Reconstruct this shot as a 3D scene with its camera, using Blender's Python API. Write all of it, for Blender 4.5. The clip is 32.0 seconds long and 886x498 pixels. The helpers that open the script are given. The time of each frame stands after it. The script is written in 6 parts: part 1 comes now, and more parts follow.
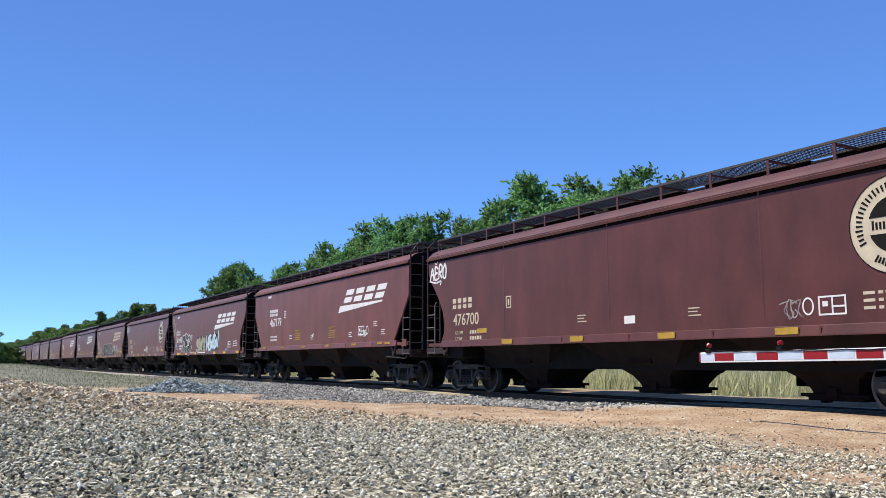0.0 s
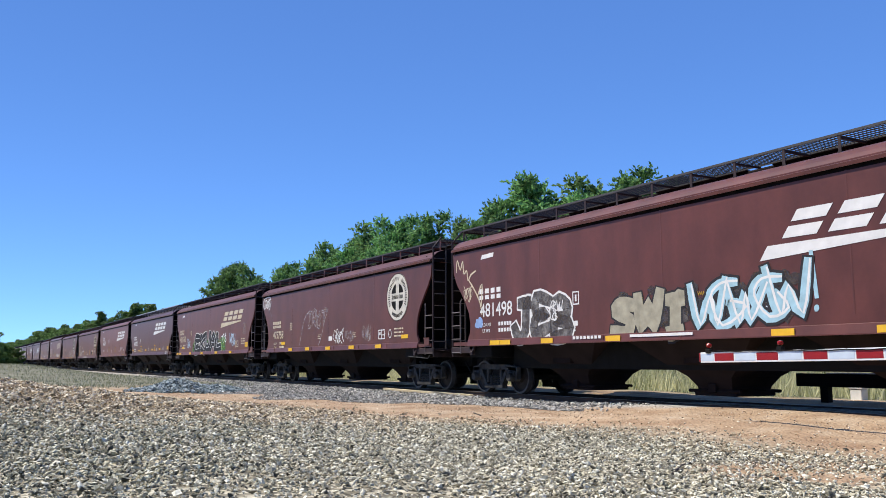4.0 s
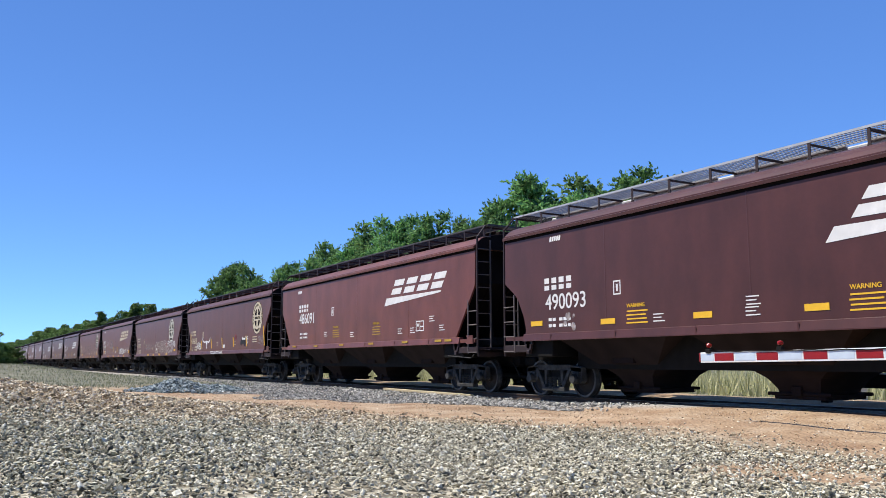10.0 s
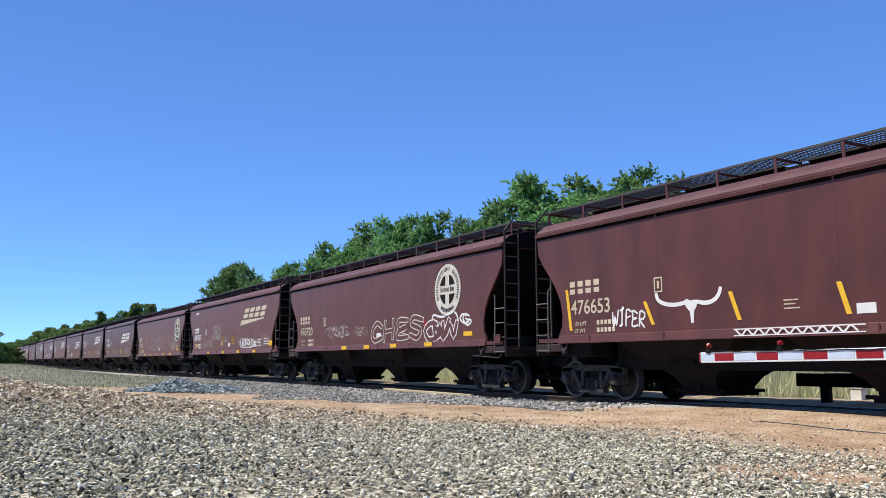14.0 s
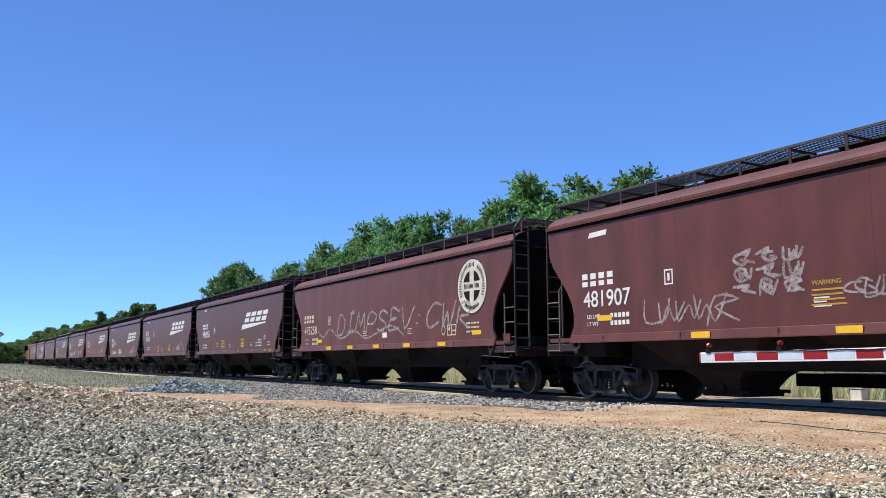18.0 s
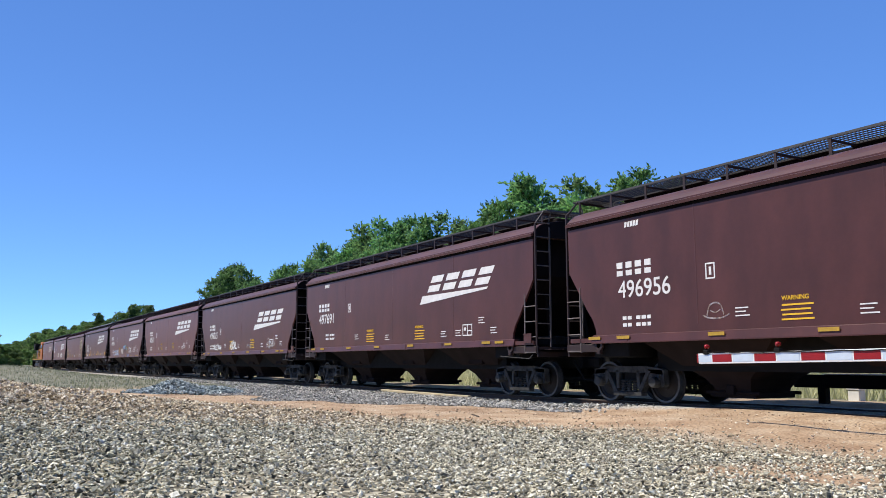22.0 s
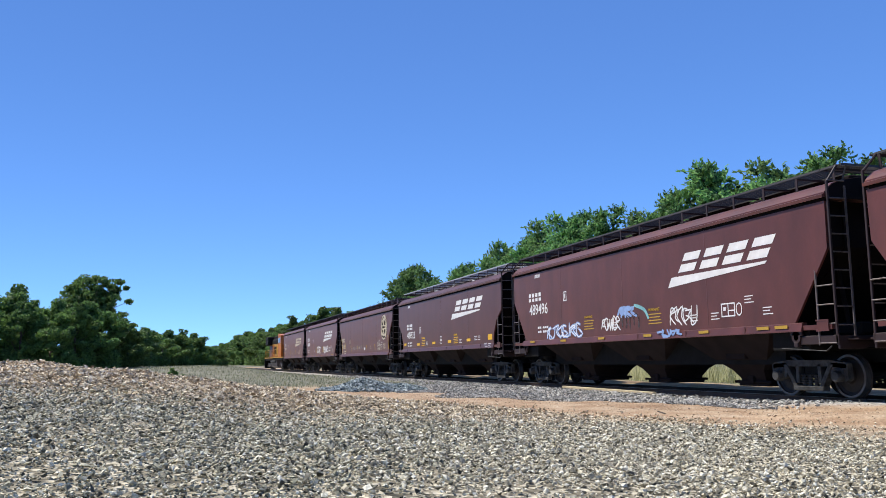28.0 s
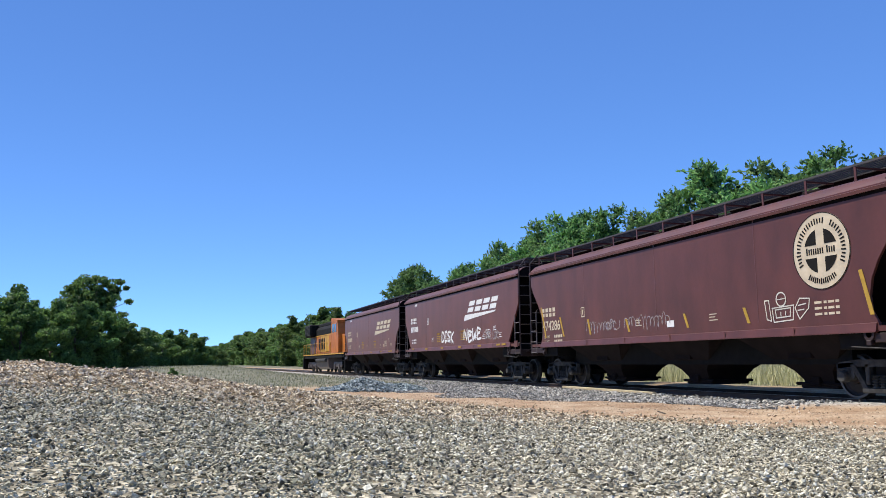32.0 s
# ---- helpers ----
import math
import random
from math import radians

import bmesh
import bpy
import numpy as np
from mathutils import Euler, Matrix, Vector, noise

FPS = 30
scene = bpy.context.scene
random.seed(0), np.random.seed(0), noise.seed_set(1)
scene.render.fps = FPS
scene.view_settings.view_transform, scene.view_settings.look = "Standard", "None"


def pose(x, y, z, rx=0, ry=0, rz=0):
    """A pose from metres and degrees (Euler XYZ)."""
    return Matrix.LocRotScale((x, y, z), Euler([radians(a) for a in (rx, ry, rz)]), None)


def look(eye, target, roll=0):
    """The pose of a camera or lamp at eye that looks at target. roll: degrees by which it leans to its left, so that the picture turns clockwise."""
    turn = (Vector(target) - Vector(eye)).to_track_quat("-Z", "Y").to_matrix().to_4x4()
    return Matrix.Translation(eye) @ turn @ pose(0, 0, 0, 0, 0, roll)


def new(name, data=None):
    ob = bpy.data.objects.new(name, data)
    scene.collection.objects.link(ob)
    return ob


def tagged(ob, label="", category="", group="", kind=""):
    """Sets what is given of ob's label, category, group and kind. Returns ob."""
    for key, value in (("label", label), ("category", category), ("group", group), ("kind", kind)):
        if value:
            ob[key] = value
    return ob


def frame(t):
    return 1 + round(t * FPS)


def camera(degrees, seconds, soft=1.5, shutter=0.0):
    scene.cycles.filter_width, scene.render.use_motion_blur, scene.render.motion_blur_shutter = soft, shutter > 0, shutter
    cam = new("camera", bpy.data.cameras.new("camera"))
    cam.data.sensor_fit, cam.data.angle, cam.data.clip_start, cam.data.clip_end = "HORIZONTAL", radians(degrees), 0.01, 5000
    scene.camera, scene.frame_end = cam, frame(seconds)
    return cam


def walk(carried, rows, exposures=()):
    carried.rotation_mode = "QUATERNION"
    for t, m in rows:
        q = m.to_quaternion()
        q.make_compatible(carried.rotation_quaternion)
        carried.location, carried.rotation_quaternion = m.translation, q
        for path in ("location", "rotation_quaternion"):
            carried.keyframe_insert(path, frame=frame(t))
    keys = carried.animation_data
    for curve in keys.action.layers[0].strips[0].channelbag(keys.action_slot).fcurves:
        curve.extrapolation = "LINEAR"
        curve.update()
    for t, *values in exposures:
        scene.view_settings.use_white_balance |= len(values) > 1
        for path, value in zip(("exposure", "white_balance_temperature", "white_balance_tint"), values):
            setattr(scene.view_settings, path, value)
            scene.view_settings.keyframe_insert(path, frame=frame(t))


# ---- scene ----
import itertools

# ---- camera and its path ----
cam = camera(56.02, 32.0, soft=0.6)
EYE = Vector((0.0, 0.0, 0.88))


def aim(yaw, pitch, lean):
    a, b = radians(yaw), radians(pitch)
    way = Vector((-math.sin(a) * math.cos(b), math.cos(a) * math.cos(b), math.sin(b)))
    return look(EYE, EYE + way, lean)


TURNS = [(0.0, 60.04, 7.70, -0.04), (21.2, 60.04, 7.70, -0.04), (21.6, 60.02, 7.71, -0.04), (22.0, 59.90, 7.785, -0.07),
         (22.5, 58.88, 7.838, 0.0), (23.0, 60.08, 7.853, -0.07), (23.5, 65.21, 7.829, -0.40), (24.0, 69.55, 7.818, -0.63),
         (24.4, 71.90, 7.68, -0.74), (24.7, 72.04, 7.655, -0.74), (32.0, 72.04, 7.655, -0.74)]
walk(cam, [(t, aim(a, b, c)) for t, a, b, c in TURNS])

# ---- sky and sun ----
SUN_EL, SUN_AZ = 56.0, 221.0      # degrees; azimuth counted from +y towards +x
world = bpy.data.worlds.new("sky")
scene.world = world
world.use_nodes = True
wn = world.node_tree.nodes
sky = wn.new("ShaderNodeTexSky")
sky.sky_type = "NISHITA"
sky.sun_disc = False
sky.sun_elevation, sky.sun_rotation = radians(SUN_EL), radians(SUN_AZ)
sky.altitude = 2600
sky.air_density, sky.dust_density, sky.ozone_density = 1.0, 0.0, 8.0
wn["Background"].inputs["Strength"].default_value = 0.097
deep = wn.new("ShaderNodeHueSaturation")
deep.inputs["Saturation"].default_value, deep.inputs["Value"].default_value = 1.05, 1.68
deep.inputs["Hue"].default_value = 0.508
clear = wn.new("ShaderNodeMix")           # a clear, dry sky: a little less red, a little more blue
clear.data_type, clear.blend_type = "RGBA", "MULTIPLY"
clear.inputs["Factor"].default_value = 1.0
clear.inputs["B"].default_value = (0.81, 0.99, 1.035, 1)
up, lift, unit = wn.new("ShaderNodeTexCoord"), wn.new("ShaderNodeVectorMath"), wn.new("ShaderNodeVectorMath")   # dry air: little haze low down
lift.inputs[1].default_value = (0.0, 0.0, 0.055)
unit.operation = "NORMALIZE"
world.node_tree.links.new(up.outputs["Generated"], lift.inputs[0])
world.node_tree.links.new(lift.outputs["Vector"], unit.inputs[0])
world.node_tree.links.new(unit.outputs["Vector"], sky.inputs["Vector"])
even = wn.new("ShaderNodeTexSky")          # the even part of the sky's light, the same all round
even.sky_type, even.sun_disc, even.sun_elevation = "NISHITA", False, radians(88)
even.altitude, even.air_density, even.dust_density, even.ozone_density = 2600, 1.0, 0.35, 8.0
world.node_tree.links.new(unit.outputs["Vector"], even.inputs["Vector"])
both = wn.new("ShaderNodeMix")
both.data_type = "RGBA"
both.inputs["Factor"].default_value = 0.9
world.node_tree.links.new(sky.outputs["Color"], both.inputs["A"])
world.node_tree.links.new(even.outputs["Color"], both.inputs["B"])
world.node_tree.links.new(both.outputs["Result"], deep.inputs["Color"])
world.node_tree.links.new(deep.outputs["Color"], clear.inputs["A"])
world.node_tree.links.new(clear.outputs["Result"], wn["Background"].inputs["Color"])
sun = new("sun", bpy.data.lights.new("sun", "SUN"))
sun.data.energy, sun.data.angle, sun.data.color = 5.0, radians(0.53), (1.0, 0.94, 0.84)
se, sa = radians(SUN_EL), radians(SUN_AZ)
sun_way = Vector((math.sin(sa) * math.cos(se), math.cos(sa) * math.cos(se), math.sin(se)))
sun.matrix_world = look(sun_way * 60, (0, 0, 0))
scene.view_settings.exposure = 0.36


# ---- materials ----
def material(name, colour, rough=0.7, metal=0.0, vary=0.25, scale=3.0, fine=60.0, bump=0.1, colour2=None, spec=0.4, streak=0.0, dust=0.0):
    """A worn surface: two scales of noise in colour, fine relief and, if asked, vertical streaks."""
    m = bpy.data.materials.new(name)
    m.use_nodes = True
    nt = m.node_tree
    n, l = nt.nodes, nt.links
    b = n["Principled BSDF"]
    tc = n.new("ShaderNodeTexCoord")
    big = n.new("ShaderNodeTexNoise")
    big.inputs["Scale"].default_value, big.inputs["Detail"].default_value = scale, 6
    small = n.new("ShaderNodeTexNoise")
    small.inputs["Scale"].default_value, small.inputs["Detail"].default_value = fine, 4
    l.new(tc.outputs["Object"], small.inputs["Vector"])
    if streak:
        mp = n.new("ShaderNodeMapping")
        mp.inputs["Scale"].default_value = (1.0, 1.0, streak)
        l.new(tc.outputs["Object"], mp.inputs["Vector"])
        l.new(mp.outputs["Vector"], big.inputs["Vector"])
    else:
        l.new(tc.outputs["Object"], big.inputs["Vector"])
    ramp = n.new("ShaderNodeValToRGB")
    ramp.color_ramp.elements[0].position, ramp.color_ramp.elements[1].position = 0.32, 0.72
    c2 = colour2 or tuple(c * (1 - vary) for c in colour)
    ramp.color_ramp.elements[0].color, ramp.color_ramp.elements[1].color = (*c2, 1), (*colour, 1)
    l.new(big.outputs["Fac"], ramp.inputs["Fac"])
    mix = n.new("ShaderNodeMix")
    mix.data_type, mix.blend_type = "RGBA", "MULTIPLY"
    mix.inputs["Factor"].default_value = 0.5
    r2 = n.new("ShaderNodeValToRGB")
    r2.color_ramp.elements[0].color, r2.color_ramp.elements[1].color = (1 - vary, 1 - vary, 1 - vary, 1), (1, 1, 1, 1)
    l.new(small.outputs["Fac"], r2.inputs["Fac"])
    l.new(ramp.outputs["Color"], mix.inputs["A"])
    l.new(r2.outputs["Color"], mix.inputs["B"])
    l.new(mix.outputs["Result"], b.inputs["Base Color"])
    b.inputs["Roughness"].default_value, b.inputs["Metallic"].default_value = rough, metal
    b.inputs["Specular IOR Level"].default_value = spec
    if dust:                                   # a film of road dust
        b.inputs["Sheen Weight"].default_value, b.inputs["Sheen Roughness"].default_value = dust, 0.45
        b.inputs["Sheen Tint"].default_value = (0.85, 0.62, 0.55, 1)
    if bump:
        bp = n.new("ShaderNodeBump")
        bp.inputs["Strength"].default_value, bp.inputs["Distance"].default_value = bump, 0.02
        l.new(small.outputs["Fac"], bp.inputs["Height"])
        l.new(bp.outputs["Normal"], b.inputs["Normal"])
    return m


BROWN = [material("brown_car_paint", (0.120, 0.034, 0.026), 0.42, vary=0.40, scale=1.6, fine=14.0, bump=0.06, streak=0.42, spec=0.4, dust=0.16),
         material("dark_brown_car_paint", (0.092, 0.028, 0.023), 0.40, vary=0.38, scale=1.6, fine=14.0, bump=0.06, streak=0.42, spec=0.4, dust=0.16),
         material("red_brown_car_paint", (0.142, 0.041, 0.031), 0.42, vary=0.42, scale=1.6, fine=14.0, bump=0.06, streak=0.42, spec=0.4, dust=0.16),
         material("faded_red_brown_car_paint", (0.182, 0.055, 0.042), 0.42, vary=0.42, scale=1.6, fine=14.0, bump=0.06, streak=0.42, spec=0.4, dust=0.16)]
# car ends: the brown is darkened to carry their shade
ENDS = material("shade_dark_end_paint", (0.012, 0.008, 0.008), 0.85, vary=0.4, scale=2.5, fine=25, bump=0.2, spec=0.12)
# near-black brown: shade of hoppers, top chord and hatch painted into the colour
UNDER = material("shade_dark_brown", (0.017, 0.012, 0.012), 0.88, vary=0.4, scale=2.5, fine=25, bump=0.2, spec=0.12)
BLACK = material("black_grimy_steel", (0.012, 0.011, 0.010), 0.8, vary=0.4, scale=5, fine=40, bump=0.2, spec=0.15)
POST = material("dark_ladder_paint", (0.034, 0.017, 0.015), 0.55, vary=0.3, scale=3, fine=20)
RUNG = material("grey_rung_steel", (0.16, 0.13, 0.12), 0.5, 0.2, vary=0.3, scale=4, fine=30)
TRUCK = material("dusty_cast_steel", (0.086, 0.083, 0.077), 0.7, vary=0.85, scale=5, fine=24, bump=0.35, spec=0.3)
RUST = material("rusty_wheel", (0.034, 0.026, 0.022), 0.6, 0.3, vary=0.4, scale=6, fine=30, bump=0.2)
TREAD = material("worn_wheel_rim", (0.15, 0.145, 0.14), 0.45, 0.6, vary=0.4, scale=8, fine=30)
GALV = material("pale_galvanised_grating", (0.55, 0.55, 0.55), 0.5, 0.4, vary=0.25, scale=4, fine=50)
# hopper brown darkened to hold the shade beneath the car
HOPPER = material("shade_dark_hopper_paint", (0.024, 0.0155, 0.0145), 0.85, vary=0.45, scale=2.0, fine=20, bump=0.15, spec=0.12)
GRATE = material("galvanised_grating", (0.075, 0.072, 0.072), 0.6, 0.2, vary=0.3, scale=4, fine=50)
WHITE = material("white_lettering", (0.78, 0.77, 0.74), 0.6, vary=0.15, scale=4, fine=20, bump=0)
CREAM = material("cream_lettering", (0.66, 0.56, 0.40), 0.65, vary=0.25, scale=4, fine=20, bump=0)
OFF_WHITE = material("aged_white_lettering", (0.72, 0.68, 0.58), 0.65, vary=0.3, scale=4, fine=20, bump=0)
YELLOW = material("yellow_reflector", (0.85, 0.50, 0.03), 0.45, vary=0.15, scale=8, fine=30, bump=0)
DYELLOW = material("faded_yellow_stencil", (0.52, 0.32, 0.04), 0.6, vary=0.3, scale=8, fine=30, bump=0)
GREY_SPRAY = material("pale_grey_spray", (0.50, 0.44, 0.43), 0.8, vary=0.3, scale=6, fine=15, bump=0)
BLACK_SPRAY = material("black_spray", (0.02, 0.02, 0.024), 0.7, vary=0.3, scale=6, fine=15, bump=0)
GREEN_SPRAY = material("green_spray", (0.19, 0.40, 0.13), 0.8, vary=0.5, scale=5, fine=15, bump=0)
BLUE_SPRAY = material("blue_spray", (0.28, 0.42, 0.70), 0.8, vary=0.3, scale=5, fine=15, bump=0)
PALE_BLUE_SPRAY = material("pale_blue_spray", (0.50, 0.62, 0.76), 0.8, vary=0.3, scale=5, fine=15, bump=0)
PALE_CYAN_SPRAY = material("pale_cyan_spray", (0.42, 0.66, 0.76), 0.8, vary=0.3, scale=5, fine=15, bump=0)
PALE_TAN_SPRAY = material("pale_tan_spray", (0.46, 0.43, 0.32), 0.8, vary=0.4, scale=4, fine=15, bump=0)
DARK_SPRAY = material("dark_grey_spray", (0.075, 0.062, 0.062), 0.7, vary=0.35, scale=3, fine=15, bump=0)
TEAL_SPRAY = material("teal_spray", (0.22, 0.50, 0.52), 0.8, vary=0.3, scale=5, fine=15, bump=0)


def speckled(m, cover):
    """Thin spray: the paint below shows between fine specks."""
    n, l = m.node_tree.nodes, m.node_tree.links
    tc, ns, r = n.new("ShaderNodeTexCoord"), n.new("ShaderNodeTexNoise"), n.new("ShaderNodeValToRGB")
    ns.inputs["Scale"].default_value, ns.inputs["Detail"].default_value = 3.0, 7.0
    ns.inputs["Roughness"].default_value = 0.75
    l.new(tc.outputs["Object"], ns.inputs["Vector"])
    r.color_ramp.elements[0].position, r.color_ramp.elements[1].position = 0.58 - 0.45 * cover, 0.92 - 0.30 * cover
    l.new(ns.outputs["Fac"], r.inputs["Fac"])
    l.new(r.outputs["Color"], n["Principled BSDF"].inputs["Alpha"])
    return m


speckled(GREEN_SPRAY, 0.62)
speckled(GREY_SPRAY, 0.75)
speckled(DARK_SPRAY, 0.95)
RED = material("red_reflective", (0.31, 0.012, 0.014), 0.4, vary=0.15, scale=6, fine=40, bump=0)
SILVER = material("white_reflective", (0.58, 0.66, 0.74), 0.4, vary=0.1, scale=6, fine=40, bump=0)
PALE = material("white_board", (0.80, 0.80, 0.78), 0.5, vary=0.15, scale=5, fine=40, bump=0)
LENS = material("red_lens", (0.30, 0.01, 0.012), 0.15, vary=0.1)
RAIL = material("rail_steel", (0.11, 0.07, 0.05), 0.6, 0.4, vary=0.4, scale=3, fine=20)
RAILTOP = material("rail_head", (0.42, 0.41, 0.40), 0.28, 0.9, vary=0.2, scale=3, fine=20)
TIE = material("creosoted_timber", (0.09, 0.065, 0.05), 0.9, vary=0.45, scale=4, fine=30, bump=0.4)
PLANK = material("weathered_pale_timber", (0.68, 0.55, 0.34), 0.8, vary=0.35, scale=2, fine=25, bump=0.2)
ORANGE = material("orange_loco_paint", (0.66, 0.20, 0.025), 0.5, vary=0.4, scale=1.5, fine=12, bump=0.05)
LOCO_YELLOW = material("yellow_loco_paint", (0.76, 0.40, 0.045), 0.5, vary=0.3, scale=1.5, fine=12, bump=0)
GLASS = material("dark_cab_glass", (0.02, 0.025, 0.03), 0.08, vary=0.1, bump=0, spec=0.8)
BARK = material("bark", (0.14, 0.11, 0.085), 0.9, vary=0.5, scale=4, fine=25, bump=0.6)


def leaf_material(name, a, b):
    m = bpy.data.materials.new(name)
    m.use_nodes = True
    n, l = m.node_tree.nodes, m.node_tree.links
    p = n["Principled BSDF"]
    geo = n.new("ShaderNodeNewGeometry")
    tc = n.new("ShaderNodeTexCoord")
    ns = n.new("ShaderNodeTexNoise")
    ns.inputs["Scale"].default_value = 0.7
    l.new(tc.outputs["Object"], ns.inputs["Vector"])
    add = n.new("ShaderNodeMath")
    add.operation = "MULTIPLY_ADD"
    add.inputs[1].default_value = 0.6
    l.new(geo.outputs["Random Per Island"], add.inputs[0])
    l.new(ns.outputs["Fac"], add.inputs[2])
    r = n.new("ShaderNodeValToRGB")
    r.color_ramp.elements[0].position, r.color_ramp.elements[1].position = 0.35, 1.0
    r.color_ramp.elements[0].color, r.color_ramp.elements[1].color = (*a, 1), (*b, 1)
    l.new(add.outputs["Value"], r.inputs["Fac"])
    info = n.new("ShaderNodeObjectInfo")        # each tree has its own tone
    tone = n.new("ShaderNodeHueSaturation")
    hue, val = n.new("ShaderNodeMapRange"), n.new("ShaderNodeMapRange")
    hue.inputs["To Min"].default_value, hue.inputs["To Max"].default_value = 0.485, 0.515
    val.inputs["To Min"].default_value, val.inputs["To Max"].default_value = 0.75, 1.2
    l.new(info.outputs["Random"], hue.inputs["Value"])
    l.new(info.outputs["Random"], val.inputs["Value"])
    l.new(hue.outputs["Result"], tone.inputs["Hue"])
    l.new(val.outputs["Result"], tone.inputs["Value"])
    l.new(r.outputs["Color"], tone.inputs["Color"])
    r = tone
    l.new(r.outputs["Color"], p.inputs["Base Color"])
    p.inputs["Roughness"].default_value = 0.55
    p.inputs["Specular IOR Level"].default_value = 0.3
    tr = n.new("ShaderNodeBsdfTranslucent")
    l.new(r.outputs["Color"], tr.inputs["Color"])
    mx = n.new("ShaderNodeMixShader")
    mx.inputs["Fac"].default_value = 0.42
    l.new(p.outputs["BSDF"], mx.inputs[1])
    l.new(tr.outputs["BSDF"], mx.inputs[2])
    l.new(mx.outputs["Shader"], n["Material Output"].inputs["Surface"])
    return m


LEAF = leaf_material("elm_leaves", (0.010, 0.040, 0.014), (0.25, 0.43, 0.14))
LEAF_DARK = leaf_material("oak_leaves", (0.012, 0.036, 0.013), (0.18, 0.295, 0.08))
GRASS = leaf_material("tall_dry_grass", (0.24, 0.27, 0.13), (0.66, 0.64, 0.42))
GRASS_GREY = leaf_material("dusty_grass", (0.13, 0.14, 0.085), (0.30, 0.31, 0.20))


def stone_material(name, a, b, c):
    m = bpy.data.materials.new(name)
    m.use_nodes = True
    n, l = m.node_tree.nodes, m.node_tree.links
    p = n["Principled BSDF"]
    geo = n.new("ShaderNodeNewGeometry")
    r = n.new("ShaderNodeValToRGB")
    e = r.color_ramp.elements
    e[0].position, e[1].position = 0.0, 1.0
    e[0].color, e[1].color = (*a, 1), (*c, 1)
    e.new(0.55).color = (*b, 1)
    l.new(geo.outputs["Random Per Island"], r.inputs["Fac"])
    tc = n.new("ShaderNodeTexCoord")
    ns = n.new("ShaderNodeTexNoise")
    ns.inputs["Scale"].default_value, ns.inputs["Detail"].default_value = 45, 5
    l.new(tc.outputs["Object"], ns.inputs["Vector"])
    mix = n.new("ShaderNodeMix")
    mix.data_type, mix.blend_type = "RGBA", "MULTIPLY"
    mix.inputs["Factor"].default_value = 1.0
    dust = n.new("ShaderNodeValToRGB")
    dust.color_ramp.elements[0].position, dust.color_ramp.elements[1].position = 0.3, 0.65
    dust.color_ramp.elements[0].color, dust.color_ramp.elements[1].color = (0.45, 0.43, 0.40, 1), (1, 1, 1, 1)
    l.new(ns.outputs["Fac"], dust.inputs["Fac"])
    l.new(r.outputs["Color"], mix.inputs["A"])
    l.new(dust.outputs["Color"], mix.inputs["B"])
    l.new(mix.outputs["Result"], p.inputs["Base Color"])
    p.inputs["Roughness"].default_value = 0.9
    bp = n.new("ShaderNodeBump")
    bp.inputs["Strength"].default_value, bp.inputs["Distance"].default_value = 0.4, 0.01
    l.new(ns.outputs["Fac"], bp.inputs["Height"])
    l.new(bp.outputs["Normal"], p.inputs["Normal"])
    return m


STONE = stone_material("crushed_limestone", (0.065, 0.062, 0.044), (0.70, 0.64, 0.46), (1.0, 0.96, 0.78))
TANSTONE = stone_material("tan_stone", (0.14, 0.112, 0.068), (0.66, 0.535, 0.345), (1.0, 0.89, 0.67))
GREENISH = stone_material("grey_green_limestone", (0.036, 0.038, 0.028), (0.42, 0.405, 0.28), (0.86, 0.82, 0.62))
DIRTSTONE = stone_material("dusty_dirt_stone", (0.24, 0.16, 0.10), (0.60, 0.45, 0.30), (0.97, 0.83, 0.64))
BALLAST = stone_material("grey_ballast", (0.10, 0.10, 0.09), (0.36, 0.35, 0.315), (0.74, 0.71, 0.63))
BLUESTONE = stone_material("blue_grey_ballast", (0.05, 0.075, 0.08), (0.28, 0.34, 0.34), (0.60, 0.66, 0.64))


